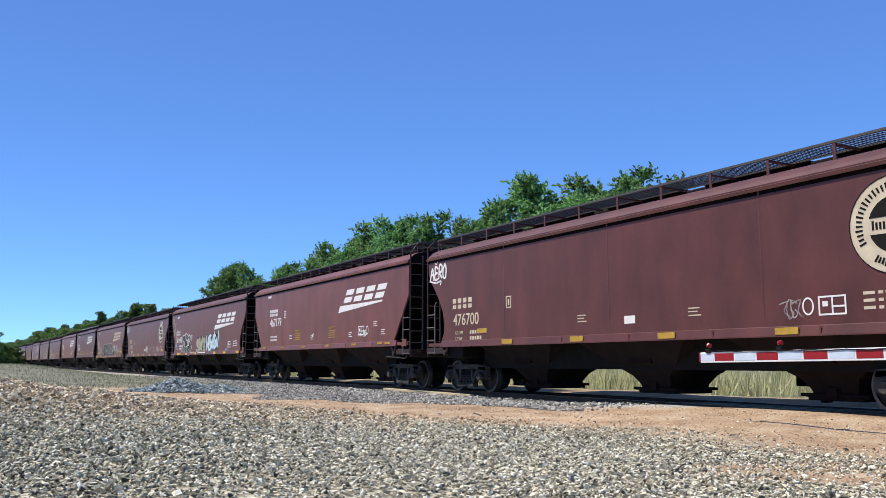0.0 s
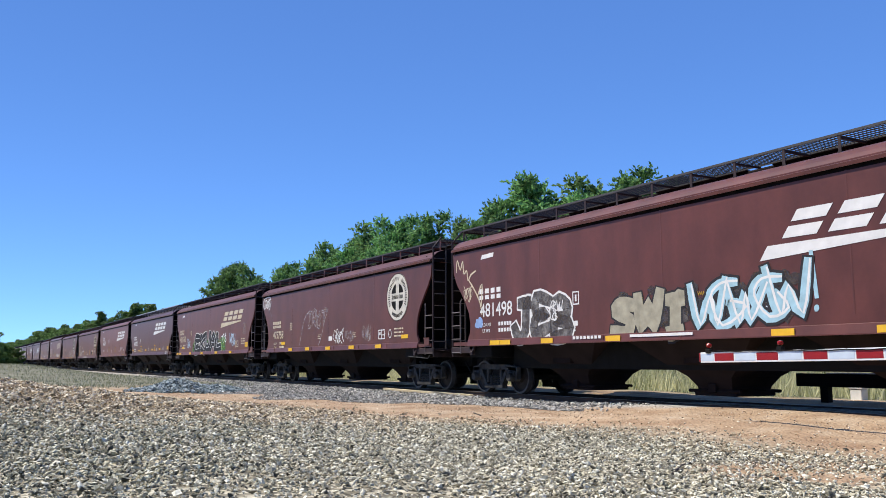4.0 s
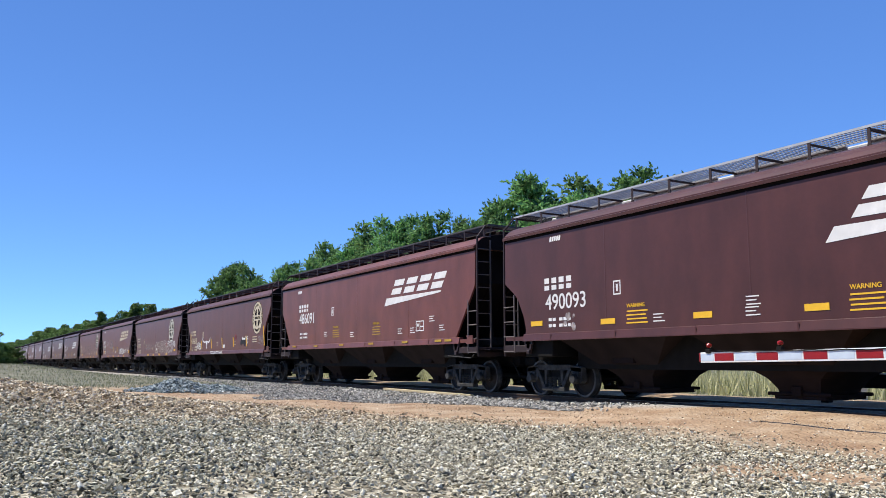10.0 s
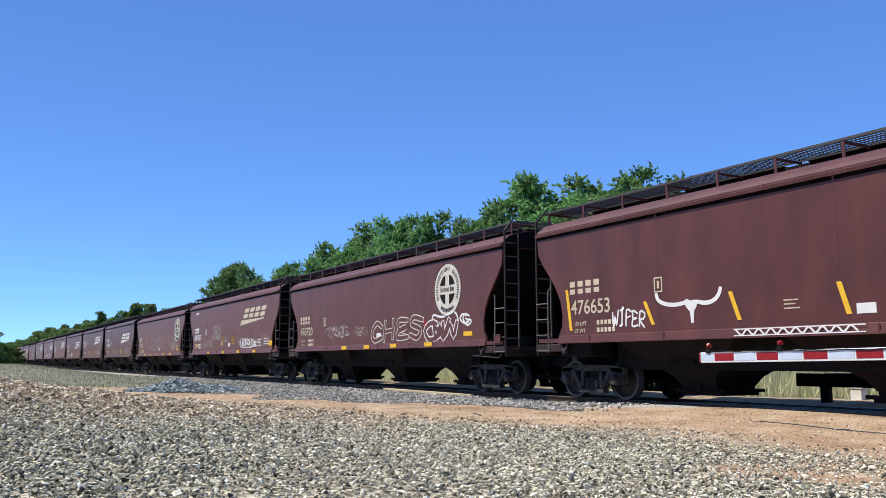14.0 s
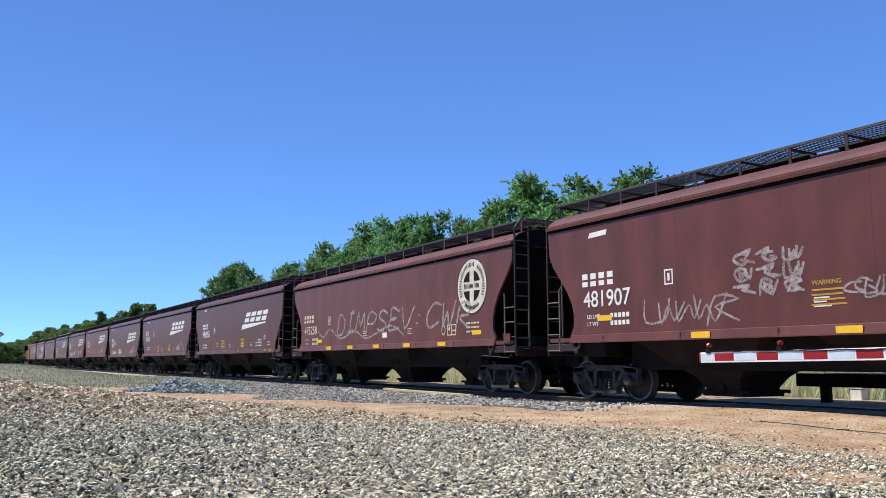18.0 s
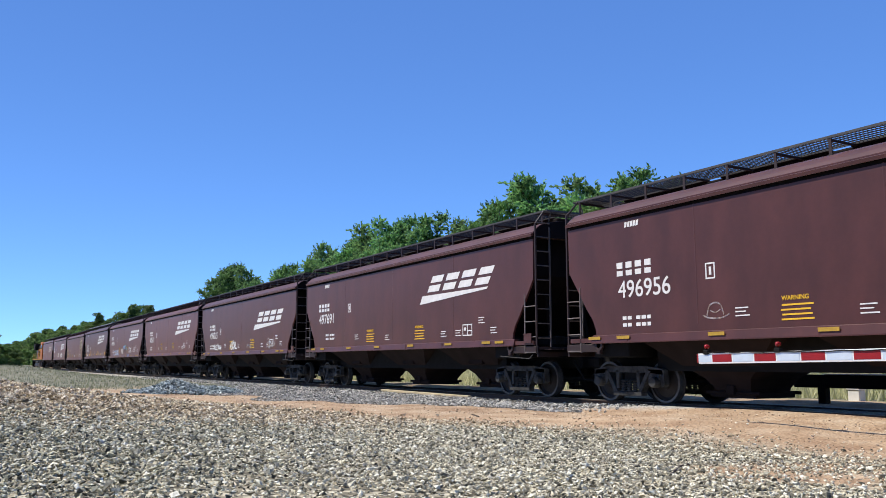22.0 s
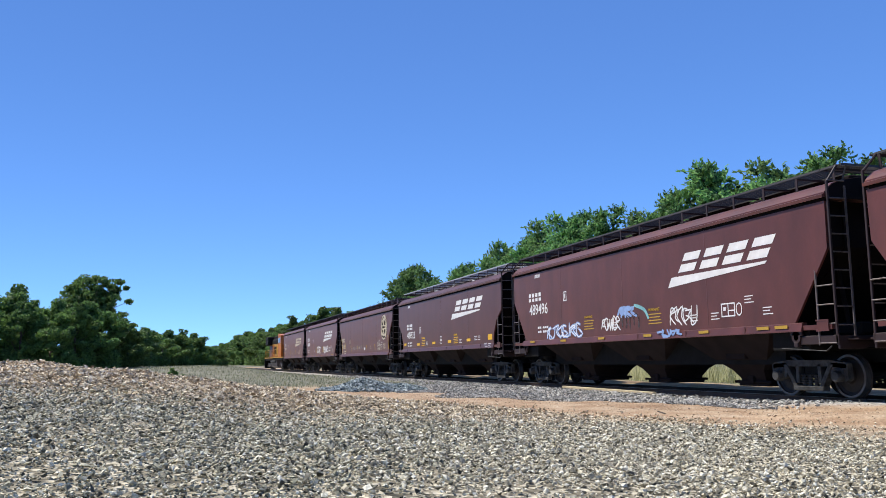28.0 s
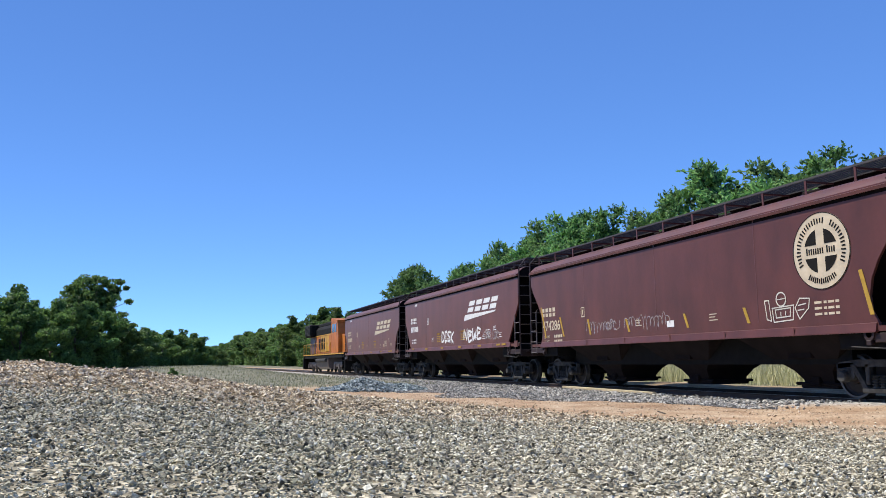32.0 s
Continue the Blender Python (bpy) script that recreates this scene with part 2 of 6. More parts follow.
def ground_material():
    """Crushed stone in front, a strip of tan dirt along the track, grey ballast by it, grass beyond."""
    m = bpy.data.materials.new("yard_ground")
    m.use_nodes = True
    n, l = m.node_tree.nodes, m.node_tree.links
    p = n["Principled BSDF"]
    geo = n.new("ShaderNodeNewGeometry")
    sep = n.new("ShaderNodeSeparateXYZ")
    l.new(geo.outputs["Position"], sep.inputs[0])

    def noise_tex(scale, detail=5):
        t = n.new("ShaderNodeTexNoise")
        t.inputs["Scale"].default_value, t.inputs["Detail"].default_value = scale, detail
        l.new(geo.outputs["Position"], t.inputs["Vector"])
        return t.outputs["Fac"]

    def math_node(op, a, b, clamp=False):
        t = n.new("ShaderNodeMath")
        t.operation, t.use_clamp = op, clamp
        for i, v in enumerate((a, b)):
            if isinstance(v, (int, float)):
                t.inputs[i].default_value = v
            else:
                l.new(v, t.inputs[i])
        return t.outputs[0]

    def ramp(fac, *stops):
        t = n.new("ShaderNodeValToRGB")
        e = t.color_ramp.elements
        while len(e) < len(stops):
            e.new(0.5)
        for k, (pos, col) in zip(e, stops):
            k.position, k.color = pos, (*col, 1)
        l.new(fac, t.inputs["Fac"])
        return t.outputs["Color"]

    def blend(fac, a, b):
        t = n.new("ShaderNodeMix")
        t.data_type = "RGBA"
        l.new(fac, t.inputs["Factor"])
        l.new(a, t.inputs["A"])
        l.new(b, t.inputs["B"])
        return t.outputs["Result"]

    vor = n.new("ShaderNodeTexVoronoi")
    vor.inputs["Scale"].default_value = 18
    l.new(geo.outputs["Position"], vor.inputs["Vector"])
    sepc = n.new("ShaderNodeSeparateColor")
    l.new(vor.outputs["Color"], sepc.inputs[0])
    # gravel kept dark, so that the gaps between stones look shaded
    gravel = ramp(sepc.outputs[0], (0.0, (0.06, 0.055, 0.040)), (0.55, (0.28, 0.25, 0.18)), (1.0, (0.66, 0.60, 0.45)))
    tan = ramp(sepc.outputs[0], (0.0, (0.27, 0.18, 0.112)), (0.55, (0.56, 0.41, 0.27)), (1.0, (0.80, 0.64, 0.46)))
    dirt = ramp(noise_tex(1.3, 8), (0.3, (0.34, 0.225, 0.14)), (0.5, (0.45, 0.325, 0.21)), (0.72, (0.55, 0.44, 0.315)))
    speck = ramp(noise_tex(28, 6), (0.3, (0.40, 0.35, 0.30)), (0.48, (0.90, 0.89, 0.88)), (0.68, (1.2, 1.19, 1.17)))
    ballast = ramp(sepc.outputs[0], (0.0, (0.20, 0.19, 0.17)), (0.6, (0.42, 0.40, 0.36)), (1.0, (0.65, 0.60, 0.53)))
    grass = ramp(noise_tex(2.2, 8), (0.3, (0.115, 0.12, 0.08)), (0.55, (0.21, 0.205, 0.15)), (0.75, (0.34, 0.32, 0.245)))
    wob = math_node("MULTIPLY", math_node("SUBTRACT", noise_tex(0.55), 0.5), 2.4)
    y = math_node("ADD", sep.outputs["Y"], wob)
    edge = math_node("MULTIPLY_ADD", sep.outputs["X"], 0.20)
    edge.node.inputs[2].default_value = 8.9
    swell = math_node("MULTIPLY", math_node("ADD", sep.outputs["X"], 9.4), 1 / 3.2)      # the stone spreads towards the track here
    swell = math_node("EXPONENT", math_node("MULTIPLY", math_node("MULTIPLY", swell, swell), -1.0), 0.0)
    d = math_node("SUBTRACT", y, math_node("ADD", edge, math_node("MULTIPLY", swell, 1.5)))
    grit = n.new("ShaderNodeMix")
    grit.data_type, grit.blend_type = "RGBA", "MULTIPLY"
    grit.inputs["Factor"].default_value = 0.8
    l.new(dirt, grit.inputs["A"])
    l.new(speck, grit.inputs["B"])
    west = math_node("MULTIPLY", math_node("SUBTRACT", math_node("MULTIPLY", wob, 0.8), math_node("ADD", sep.outputs["X"], 10.5)), 0.3, True)
    col = blend(math_node("ADD", math_node("MULTIPLY", d, 0.7), 0.4, True), blend(west, gravel, tan), grit.outputs["Result"])
    wob2 = math_node("MULTIPLY", math_node("SUBTRACT", noise_tex(1.2), 0.5), 1.6)
    spot2 = n.new("ShaderNodeVectorMath")
    spot2.operation = "DISTANCE"
    l.new(geo.outputs["Position"], spot2.inputs[0])
    spot2.inputs[1].default_value = (-5.1, 6.9, -0.12)
    col = blend(math_node("MULTIPLY", math_node("SUBTRACT", math_node("ADD", 1.1, math_node("MULTIPLY", wob2, 0.8)), spot2.outputs["Value"]), 3.0, True), col, grit.outputs["Result"])
    nearx = math_node("MULTIPLY", math_node("ADD", sep.outputs["X"], 13.0), 0.12)
    b_edge = math_node("ADD", math_node("SUBTRACT", math_node("ADD", sep.outputs["Y"], wob2), 11.7), math_node("MULTIPLY", math_node("MAXIMUM", nearx, 0.0), -4.0))
    spread = math_node("MULTIPLY", math_node("ADD", sep.outputs["X"], 14.0), -0.45)      # the grey stone widens to the west
    b_edge = math_node("ADD", b_edge, math_node("MINIMUM", math_node("MAXIMUM", spread, 0.0), 3.8))
    col = blend(math_node("MULTIPLY", b_edge, 1.6, True), col, ballast)
    far_y = math_node("MULTIPLY", math_node("ADD", math_node("SUBTRACT", sep.outputs["Y"], 18.0), wob2), 1.2, True)
    col = blend(math_node("MULTIPLY", math_node("SUBTRACT", math_node("ADD", sep.outputs["Y"], wob2), 16.0), 1.6, True), col, grit.outputs["Result"])
    col = blend(far_y, col, grass)
    far_x = math_node("MULTIPLY", math_node("ADD", math_node("MULTIPLY", math_node("ADD", sep.outputs["X"], 33.0), -1.0), math_node("MULTIPLY", wob, 2.0)), 0.15, True)
    side = math_node("MULTIPLY", math_node("SUBTRACT", 11.6, sep.outputs["Y"]), 1.0, True)
    col = blend(math_node("MULTIPLY", far_x, side), col, grass)
    spot = n.new("ShaderNodeVectorMath")
    spot.operation = "DISTANCE"
    l.new(geo.outputs["Position"], spot.inputs[0])
    spot.inputs[1].default_value = (-2.6, 6.7, -0.12)
    pale = ramp(sepc.outputs[0], (0.0, (0.50, 0.50, 0.48)), (1.0, (0.72, 0.72, 0.70)))
    col = blend(math_node("MULTIPLY", math_node("SUBTRACT", math_node("ADD", 1.35, math_node("MULTIPLY", wob2, 0.4)), spot.outputs["Value"]), 5.0, True), col, pale)
    stain = ramp(noise_tex(0.35, 6), (0.3, (0.78, 0.76, 0.74)), (0.7, (1, 1, 1)))
    mul = n.new("ShaderNodeMix")
    mul.data_type, mul.blend_type = "RGBA", "MULTIPLY"
    mul.inputs["Factor"].default_value = 1.0
    l.new(col, mul.inputs["A"])
    l.new(stain, mul.inputs["B"])
    l.new(mul.outputs["Result"], p.inputs["Base Color"])
    p.inputs["Roughness"].default_value = 0.95
    p.inputs["Specular IOR Level"].default_value = 0.15
    bp = n.new("ShaderNodeBump")
    bp.inputs["Strength"].default_value, bp.inputs["Distance"].default_value = 0.7, 0.03
    l.new(math_node("ADD", vor.outputs["Distance"], noise_tex(9, 8)), bp.inputs["Height"])
    l.new(bp.outputs["Normal"], p.inputs["Normal"])
    return m


GROUND = ground_material()


# ---- mesh pieces: each returns (vertices, faces) ----
def box(x0, x1, y0, y1, z0, z1, c=0.0):
    """A box, its edges cut by c."""
    if not c:
        v = [(x, y, z) for x in (x0, x1) for y in (y0, y1) for z in (z0, z1)]
        return v, [(0, 1, 3, 2), (4, 6, 7, 5), (0, 4, 5, 1), (2, 3, 7, 6), (0, 2, 6, 4), (1, 5, 7, 3)]
    bm = bmesh.new()
    bmesh.ops.create_cube(bm, size=1.0, matrix=Matrix.LocRotScale(((x0 + x1) / 2, (y0 + y1) / 2, (z0 + z1) / 2), None, (abs(x1 - x0), abs(y1 - y0), abs(z1 - z0))))
    bmesh.ops.bevel(bm, geom=list(bm.edges), offset=c, segments=1, affect="EDGES")
    bm.verts.index_update()
    out = [tuple(v.co) for v in bm.verts], [tuple(v.index for v in f.verts) for f in bm.faces]
    bm.free()
    return out


def tube(p, q, r, n=8, r2=None):
    p, q = Vector(p), Vector(q)
    m = (q - p).to_track_quat("Z", "Y").to_matrix()
    r2 = r if r2 is None else r2
    ring = [(math.cos(2 * math.pi * i / n), math.sin(2 * math.pi * i / n)) for i in range(n)]
    v = [tuple(p + m @ Vector((a * r, b * r, 0))) for a, b in ring] + [tuple(q + m @ Vector((a * r2, b * r2, 0))) for a, b in ring]
    f = [(i, (i + 1) % n, n + (i + 1) % n, n + i) for i in range(n)] + [tuple(range(n - 1, -1, -1)), tuple(range(n, 2 * n))]
    return v, f


def prism(pts, a, b, axis="y"):
    """The outline pts, drawn out from a to b along the axis: (x, z) for y, (y, z) for x, (x, y) for z."""
    put = {"y": lambda p, s: (p[0], s, p[1]), "x": lambda p, s: (s, p[0], p[1]), "z": lambda p, s: (p[0], p[1], s)}[axis]
    n = len(pts)
    v = [put(p, a) for p in pts] + [put(p, b) for p in pts]
    f = [(i, (i + 1) % n, n + (i + 1) % n, n + i) for i in range(n)] + [tuple(range(n - 1, -1, -1)), tuple(range(n, 2 * n))]
    return v, f


def lathe(profile, n=24, at=(0, 0, 0)):
    """A body of turning round the y axis; the profile is (radius, y)."""
    v, f = [], []
    for r, y in profile:
        v += [(at[0] + r * math.cos(2 * math.pi * i / n), at[1] + y, at[2] + r * math.sin(2 * math.pi * i / n)) for i in range(n)]
    for k in range(len(profile) - 1):
        f += [(k * n + i, k * n + (i + 1) % n, (k + 1) * n + (i + 1) % n, (k + 1) * n + i) for i in range(n)]
    f += [tuple(range(n)), tuple(range((len(profile) - 1) * n, len(profile) * n))]
    return v, f


def loft(rings, closed=True):
    v, f = [], []
    n = len(rings[0])
    for r in rings:
        v += list(r)
    for k in range(len(rings) - 1):
        for i in range(n if closed else n - 1):
            f.append((k * n + i, k * n + (i + 1) % n, (k + 1) * n + (i + 1) % n, (k + 1) * n + i))
    f += [tuple(range(n - 1, -1, -1)), tuple(range((len(rings) - 1) * n, len(rings) * n))]
    return v, f


def mesh(name, *pieces, smooth=False):
    v, f = [], []
    for pv, pf in pieces:
        k = len(v)
        v += pv
        f += [tuple(i + k for i in q) for q in pf]
    me = bpy.data.meshes.new(name)
    me.from_pydata(v, [], f)
    bm = bmesh.new()
    bm.from_mesh(me)
    bmesh.ops.recalc_face_normals(bm, faces=list(bm.faces))
    bm.to_mesh(me)
    bm.free()
    if smooth:
        me.polygons.foreach_set("use_smooth", [True] * len(me.polygons))
    me.materials.append(None)
    return me


def big_mesh(name, verts, faces_flat, per):
    """A large mesh from arrays: per corners a face."""
    me = bpy.data.meshes.new(name)
    me.vertices.add(len(verts))
    me.vertices.foreach_set("co", np.asarray(verts, dtype=np.float32).ravel())
    nf = len(faces_flat) // per
    me.loops.add(len(faces_flat))
    me.loops.foreach_set("vertex_index", np.asarray(faces_flat, dtype=np.int32))
    me.polygons.add(nf)
    me.polygons.foreach_set("loop_start", np.arange(nf, dtype=np.int32) * per)
    me.polygons.foreach_set("use_smooth", [False] * nf)
    me.update(calc_edges=True)
    me.validate()
    me.materials.append(None)
    return me


def part(name, me, mat, parent=None, label="", m=None):
    """Links a mesh as one object, under a thing or a part, in the material given."""
    ob = new(name, me)
    ob.material_slots[0].link = "OBJECT"
    ob.material_slots[0].material = mat
    if parent is not None:
        ob.parent = parent
    if m is not None:
        ob.matrix_basis = m
    return tagged(ob, label) if label else ob


def thing(name, label, category, group="", kind="", m=None):
    ob = new(name)
    ob.empty_display_size = 0.2
    if m is not None:
        ob.matrix_basis = m
    return tagged(ob, label, category, group, kind)


# ---- ground ----
TRACK_Y = 14.23


def smoothstep(a, b, v):
    t = np.clip((v - a) / (b - a), 0, 1)
    return t * t * (3 - 2 * t)


def wave(x, y):
    return np.sin(x * 0.9 + 1.3 * np.sin(y * 0.7)) * np.sin(y * 1.1 + 0.8 * np.sin(x * 0.5))


def ground_z(x, y):
    """The lie of the land: level yard, a bank of crushed stone to the west, the raised track bed."""
    x, y = np.asarray(x, float), np.asarray(y, float)
    z = -0.14 + 0.03 * wave(x, y) + 0.012 * wave(x * 3.1, y * 2.7)
    bank = np.exp(-((x + 15.5) / 8.5) ** 2) * (1 - smoothstep(-4.5, 7.5, y)) * smoothstep(-16, -7, y)
    z = z + 1.12 * bank * (1 + 0.05 * wave(x * 1.7, y * 1.9))
    d = np.abs(y - TRACK_Y)
    bed = 1 - smoothstep(1.5, 3.0, d)
    level = -0.17 + 0.13 * smoothstep(-17.0, -13.0, x)
    z = z * (1 - bed) + level * bed
    rise = 0.80 * smoothstep(-38, -82, x) * (1 - smoothstep(4.0, 11.0, y))
    road = 0.09 * smoothstep(9.4, 10.5, y) * (1 - smoothstep(12.4, 13.2, y)) * smoothstep(-14.0, -10.0, x) * (1 - 0.45 * smoothstep(-9.0, -6.5, x))
    return z + rise + road + 0.09 * smoothstep(1.6, 3.2, y - TRACK_Y)


def build_ground():
    xs = np.concatenate([[-3000, -1800, -1000, -600, -400, -280], np.linspace(-200, -46, 80), np.arange(-45, 6, 0.18), np.linspace(6.5, 40, 25), [60, 100, 200, 500, 1200, 3000]])
    ys = np.concatenate([[-3000, -1200, -500, -200, -100, -60, -40], np.linspace(-28, -9, 16), np.arange(-8, 22, 0.18), np.linspace(22.5, 60, 24), [80, 120, 200, 500, 1200, 3000]])
    gx, gy = np.meshgrid(xs, ys, indexing="ij")
    v = np.stack([gx, gy, ground_z(gx, gy)], -1).reshape(-1, 3)
    a = (np.arange(len(xs) - 1)[:, None] * len(ys) + np.arange(len(ys) - 1)[None]).ravel()
    f = np.stack([a, a + len(ys), a + len(ys) + 1, a + 1], 1).ravel()
    me = big_mesh("ground", v, f, 4)
    me.polygons.foreach_set("use_smooth", [True] * len(me.polygons))
    ob = part("ground", me, GROUND)
    tagged(ob, "yard ground of crushed stone, tan dirt and dry grass", "ground", kind="structure")


build_ground()
rng = np.random.default_rng(5)


def stones(name, pts, sizes, mat, label, sink=0.3):
    """Angular stones, one object: an uneven eight-sided chip at each point."""
    k = len(pts)
    base = np.array([(1, 0, 0), (-1, 0, 0), (0, 1, 0), (0, -1, 0), (0, 0, 1), (0, 0, -1)], float) * 0.62
    v = base[None] * rng.uniform(0.6, 1.15, (k, 6, 1)) + rng.normal(0, 0.11, (k, 6, 3))
    v *= sizes[:, None, None] * np.stack([rng.uniform(0.8, 1.35, k), rng.uniform(0.7, 1.1, k), rng.uniform(0.42, 0.75, k)], 1)[:, None]
    a, b, c = rng.uniform(0, 6.28, k), rng.normal(0, 0.42, k), rng.normal(0, 0.42, k)
    ca, sa_, cb, sb = np.cos(a), np.sin(a), np.cos(b), np.sin(b)
    x, y, z = v[..., 0].copy(), v[..., 1].copy(), v[..., 2].copy()
    cc, sc = np.cos(c)[:, None], np.sin(c)[:, None]
    y, z = y * cc - z * sc, y * sc + z * cc
    x, z = x * cb[:, None] - z * sb[:, None], x * sb[:, None] + z * cb[:, None]
    x, y = x * ca[:, None] - y * sa_[:, None], x * sa_[:, None] + y * ca[:, None]
    v = np.stack([x, y, z], -1) + pts[:, None]
    v[..., 2] += (sizes * sink)[:, None]
    q = np.array([(0, 2, 4), (2, 1, 4), (1, 3, 4), (3, 0, 4), (2, 0, 5), (1, 2, 5), (3, 1, 5), (0, 3, 5)])
    f = (q[None] + 6 * np.arange(k)[:, None, None]).ravel()
    return tagged(part(name, big_mesh(name, v.reshape(-1, 3), f, 3), mat), label, "gravel", kind="stuff")


def build_stones():
    k = 300000
    r = 5.4 + 16.3 * rng.power(1.2, k)
    az = np.radians(rng.uniform(24, 106, k))
    x, y = -r * np.sin(az), r * np.cos(az)
    edge = 8.9 + 0.20 * x + 1.5 * np.exp(-((x + 9.4) / 3.2) ** 2) + 0.6 * wave(x * 0.6, y * 0.6)
    keep = (y < edge + rng.exponential(0.45, k) - 0.3) & (rng.uniform(0, 1, k) < 0.80 + 0.3 * wave(x * 0.8 + 1, y * 0.9) - 0.35 * smoothstep(-8, -3, x))
    bare = np.exp(-((x + 4.9) / 0.75) ** 2 - ((y - 6.5) / 0.42) ** 2) + np.exp(-((x + 6.0) / 1.2) ** 2 - ((y - 7.9) / 0.5) ** 2) + 0.6 * np.exp(-((x + 5.7) / 0.8) ** 2 - ((y - 6.7) / 0.3) ** 2)
    keep &= rng.uniform(0, 1, k) > 0.85 * bare * (0.8 + 0.4 * wave(x * 2.3, y * 3.1))      # dirt showing through
    x, y = x[keep], y[keep]
    s = np.clip(rng.lognormal(math.log(0.0262), 0.32, len(x)), 0.012, 0.055)
    z = ground_z(x, y) + s * rng.uniform(-0.2, 0.8, len(x))
    west = rng.uniform(0, 1, len(x)) < 0.9 * smoothstep(8.5, 13.0, -x + 1.2 * wave(x * 0.5, y * 0.7)) + 0.5 * smoothstep(-1.2, 0.2, y - edge[keep])
    s[west] *= 1.0 + 0.35 * smoothstep(9.0, 14.0, -x[west])
    p = np.stack([x, y, z], 1)
    greenish = ~west & (rng.uniform(0, 1, len(x)) < 0.6 * smoothstep(66, 86, np.degrees(np.arctan2(-x, y)) + 5 * wave(x, y)))
    stones("mossy_gravel", p[greenish], s[greenish], GREENISH, "grey-green crushed stone at the foot of the bank")
    west |= greenish
    stones("gravel", p[~west], s[~west], STONE, "loose pale crushed stone covering the yard")
    west &= ~greenish
    stones("tan_gravel", p[west], s[west], TANSTONE, "tan dusty stones on the bank and along the dirt")
    k = 26000
    x, y = -4 - 26 * rng.uniform(0, 1, k), rng.uniform(5.5, 12.4, k)
    near = rng.uniform(0, 1, k) < 0.25 + 0.75 * smoothstep(0.1, 0.9, wave(x * 0.9, y * 1.7) + 0.4)
    x, y = x[near], y[near]
    k = len(x)
    s = np.clip(rng.lognormal(math.log(0.0125), 0.45, k), 0.006, 0.045)
    stones("scattered_stones", np.stack([x, y, ground_z(x, y)], 1), s, DIRTSTONE, "stray stones lying on the tan dirt strip")
    k = 16000
    x = -62 + 52 * rng.uniform(0, 1, k)
    y = TRACK_Y - rng.uniform(0.8, 2.9, k) ** 1.0
    s = np.clip(rng.lognormal(math.log(0.06), 0.3, k), 0.03, 0.12)
    keep = x < -15.5 + 2.5 * rng.uniform(0, 1, k) ** 2
    x, y, s = x[keep], y[keep], s[keep]
    k = 16000
    u = -14 - 24 * rng.uniform(0, 1, k)
    w = 11.4 - np.clip(-0.45 * (u + 14.0), 0, 3.8) * rng.power(1.3, k) + 0.5 * wave(u * 1.3, u * 0.4)
    x, y = np.concatenate([x, u]), np.concatenate([y, w])
    s = np.concatenate([s, np.clip(rng.lognormal(math.log(0.045), 0.35, k), 0.02, 0.09)])
    stones("ballast", np.stack([x, y, ground_z(x, y)], 1), s, BALLAST, "grey ballast along the track bed")
    k = 4200
    a, q = rng.uniform(0, 6.28, k), np.sqrt(rng.uniform(0, 1, k))
    x, y = -30.0 + 1.9 * q * np.cos(a), 6.95 + 2.05 * q * np.sin(a)
    z = ground_z(x, y) + 0.42 * (1 - q ** 1.6) * (0.75 + 0.25 * np.sin(y * 3.1)) * (1 - 0.25 * (y - 6.9) / 2.4)
    s = np.clip(rng.lognormal(math.log(0.085), 0.3, k), 0.04, 0.17)
    stones("ballast_pile", np.stack([x, y, z], 1), s, BLUESTONE, "low heap of blue-grey ballast beside the track", 0.1)


build_stones()


# ---- track ----
def build_track():
    tr = thing("railway_track", "single railway track with worn steel rails on timber ties", "railway track", kind="structure")
    prof = [(-0.07, -0.17), (0.07, -0.17), (0.07, -0.155), (0.012, -0.13), (0.012, -0.045), (0.036, -0.035), (0.036, -0.006), (-0.036, -0.006), (-0.036, -0.035), (-0.012, -0.045), (-0.012, -0.13), (-0.07, -0.155)]
    for s in (-0.7525, 0.7525):
        r = part("rail", mesh("rail", prism([(y + s + TRACK_Y, z) for y, z in prof], -900, 420, "x")), RAIL, tr)
        part("rail_head", mesh("rail_head", prism([(s + TRACK_Y - 0.034, -0.008), (s + TRACK_Y + 0.034, -0.008), (s + TRACK_Y + 0.028, 0.0), (s + TRACK_Y - 0.028, 0.0)], -900, 420, "x")), RAILTOP, r)
    tie = mesh("tie", box(-0.115, 0.115, -1.3, 1.3, -0.12, 0.0, 0.012))
    for i in range(93):
        part("tie", tie, TIE, tr, m=pose(-62 + 0.5 * i, TRACK_Y + random.uniform(-0.03, 0.03), -0.14 + random.uniform(-0.008, 0.008), 0, 0, random.uniform(-0.6, 0.6)))


build_track()


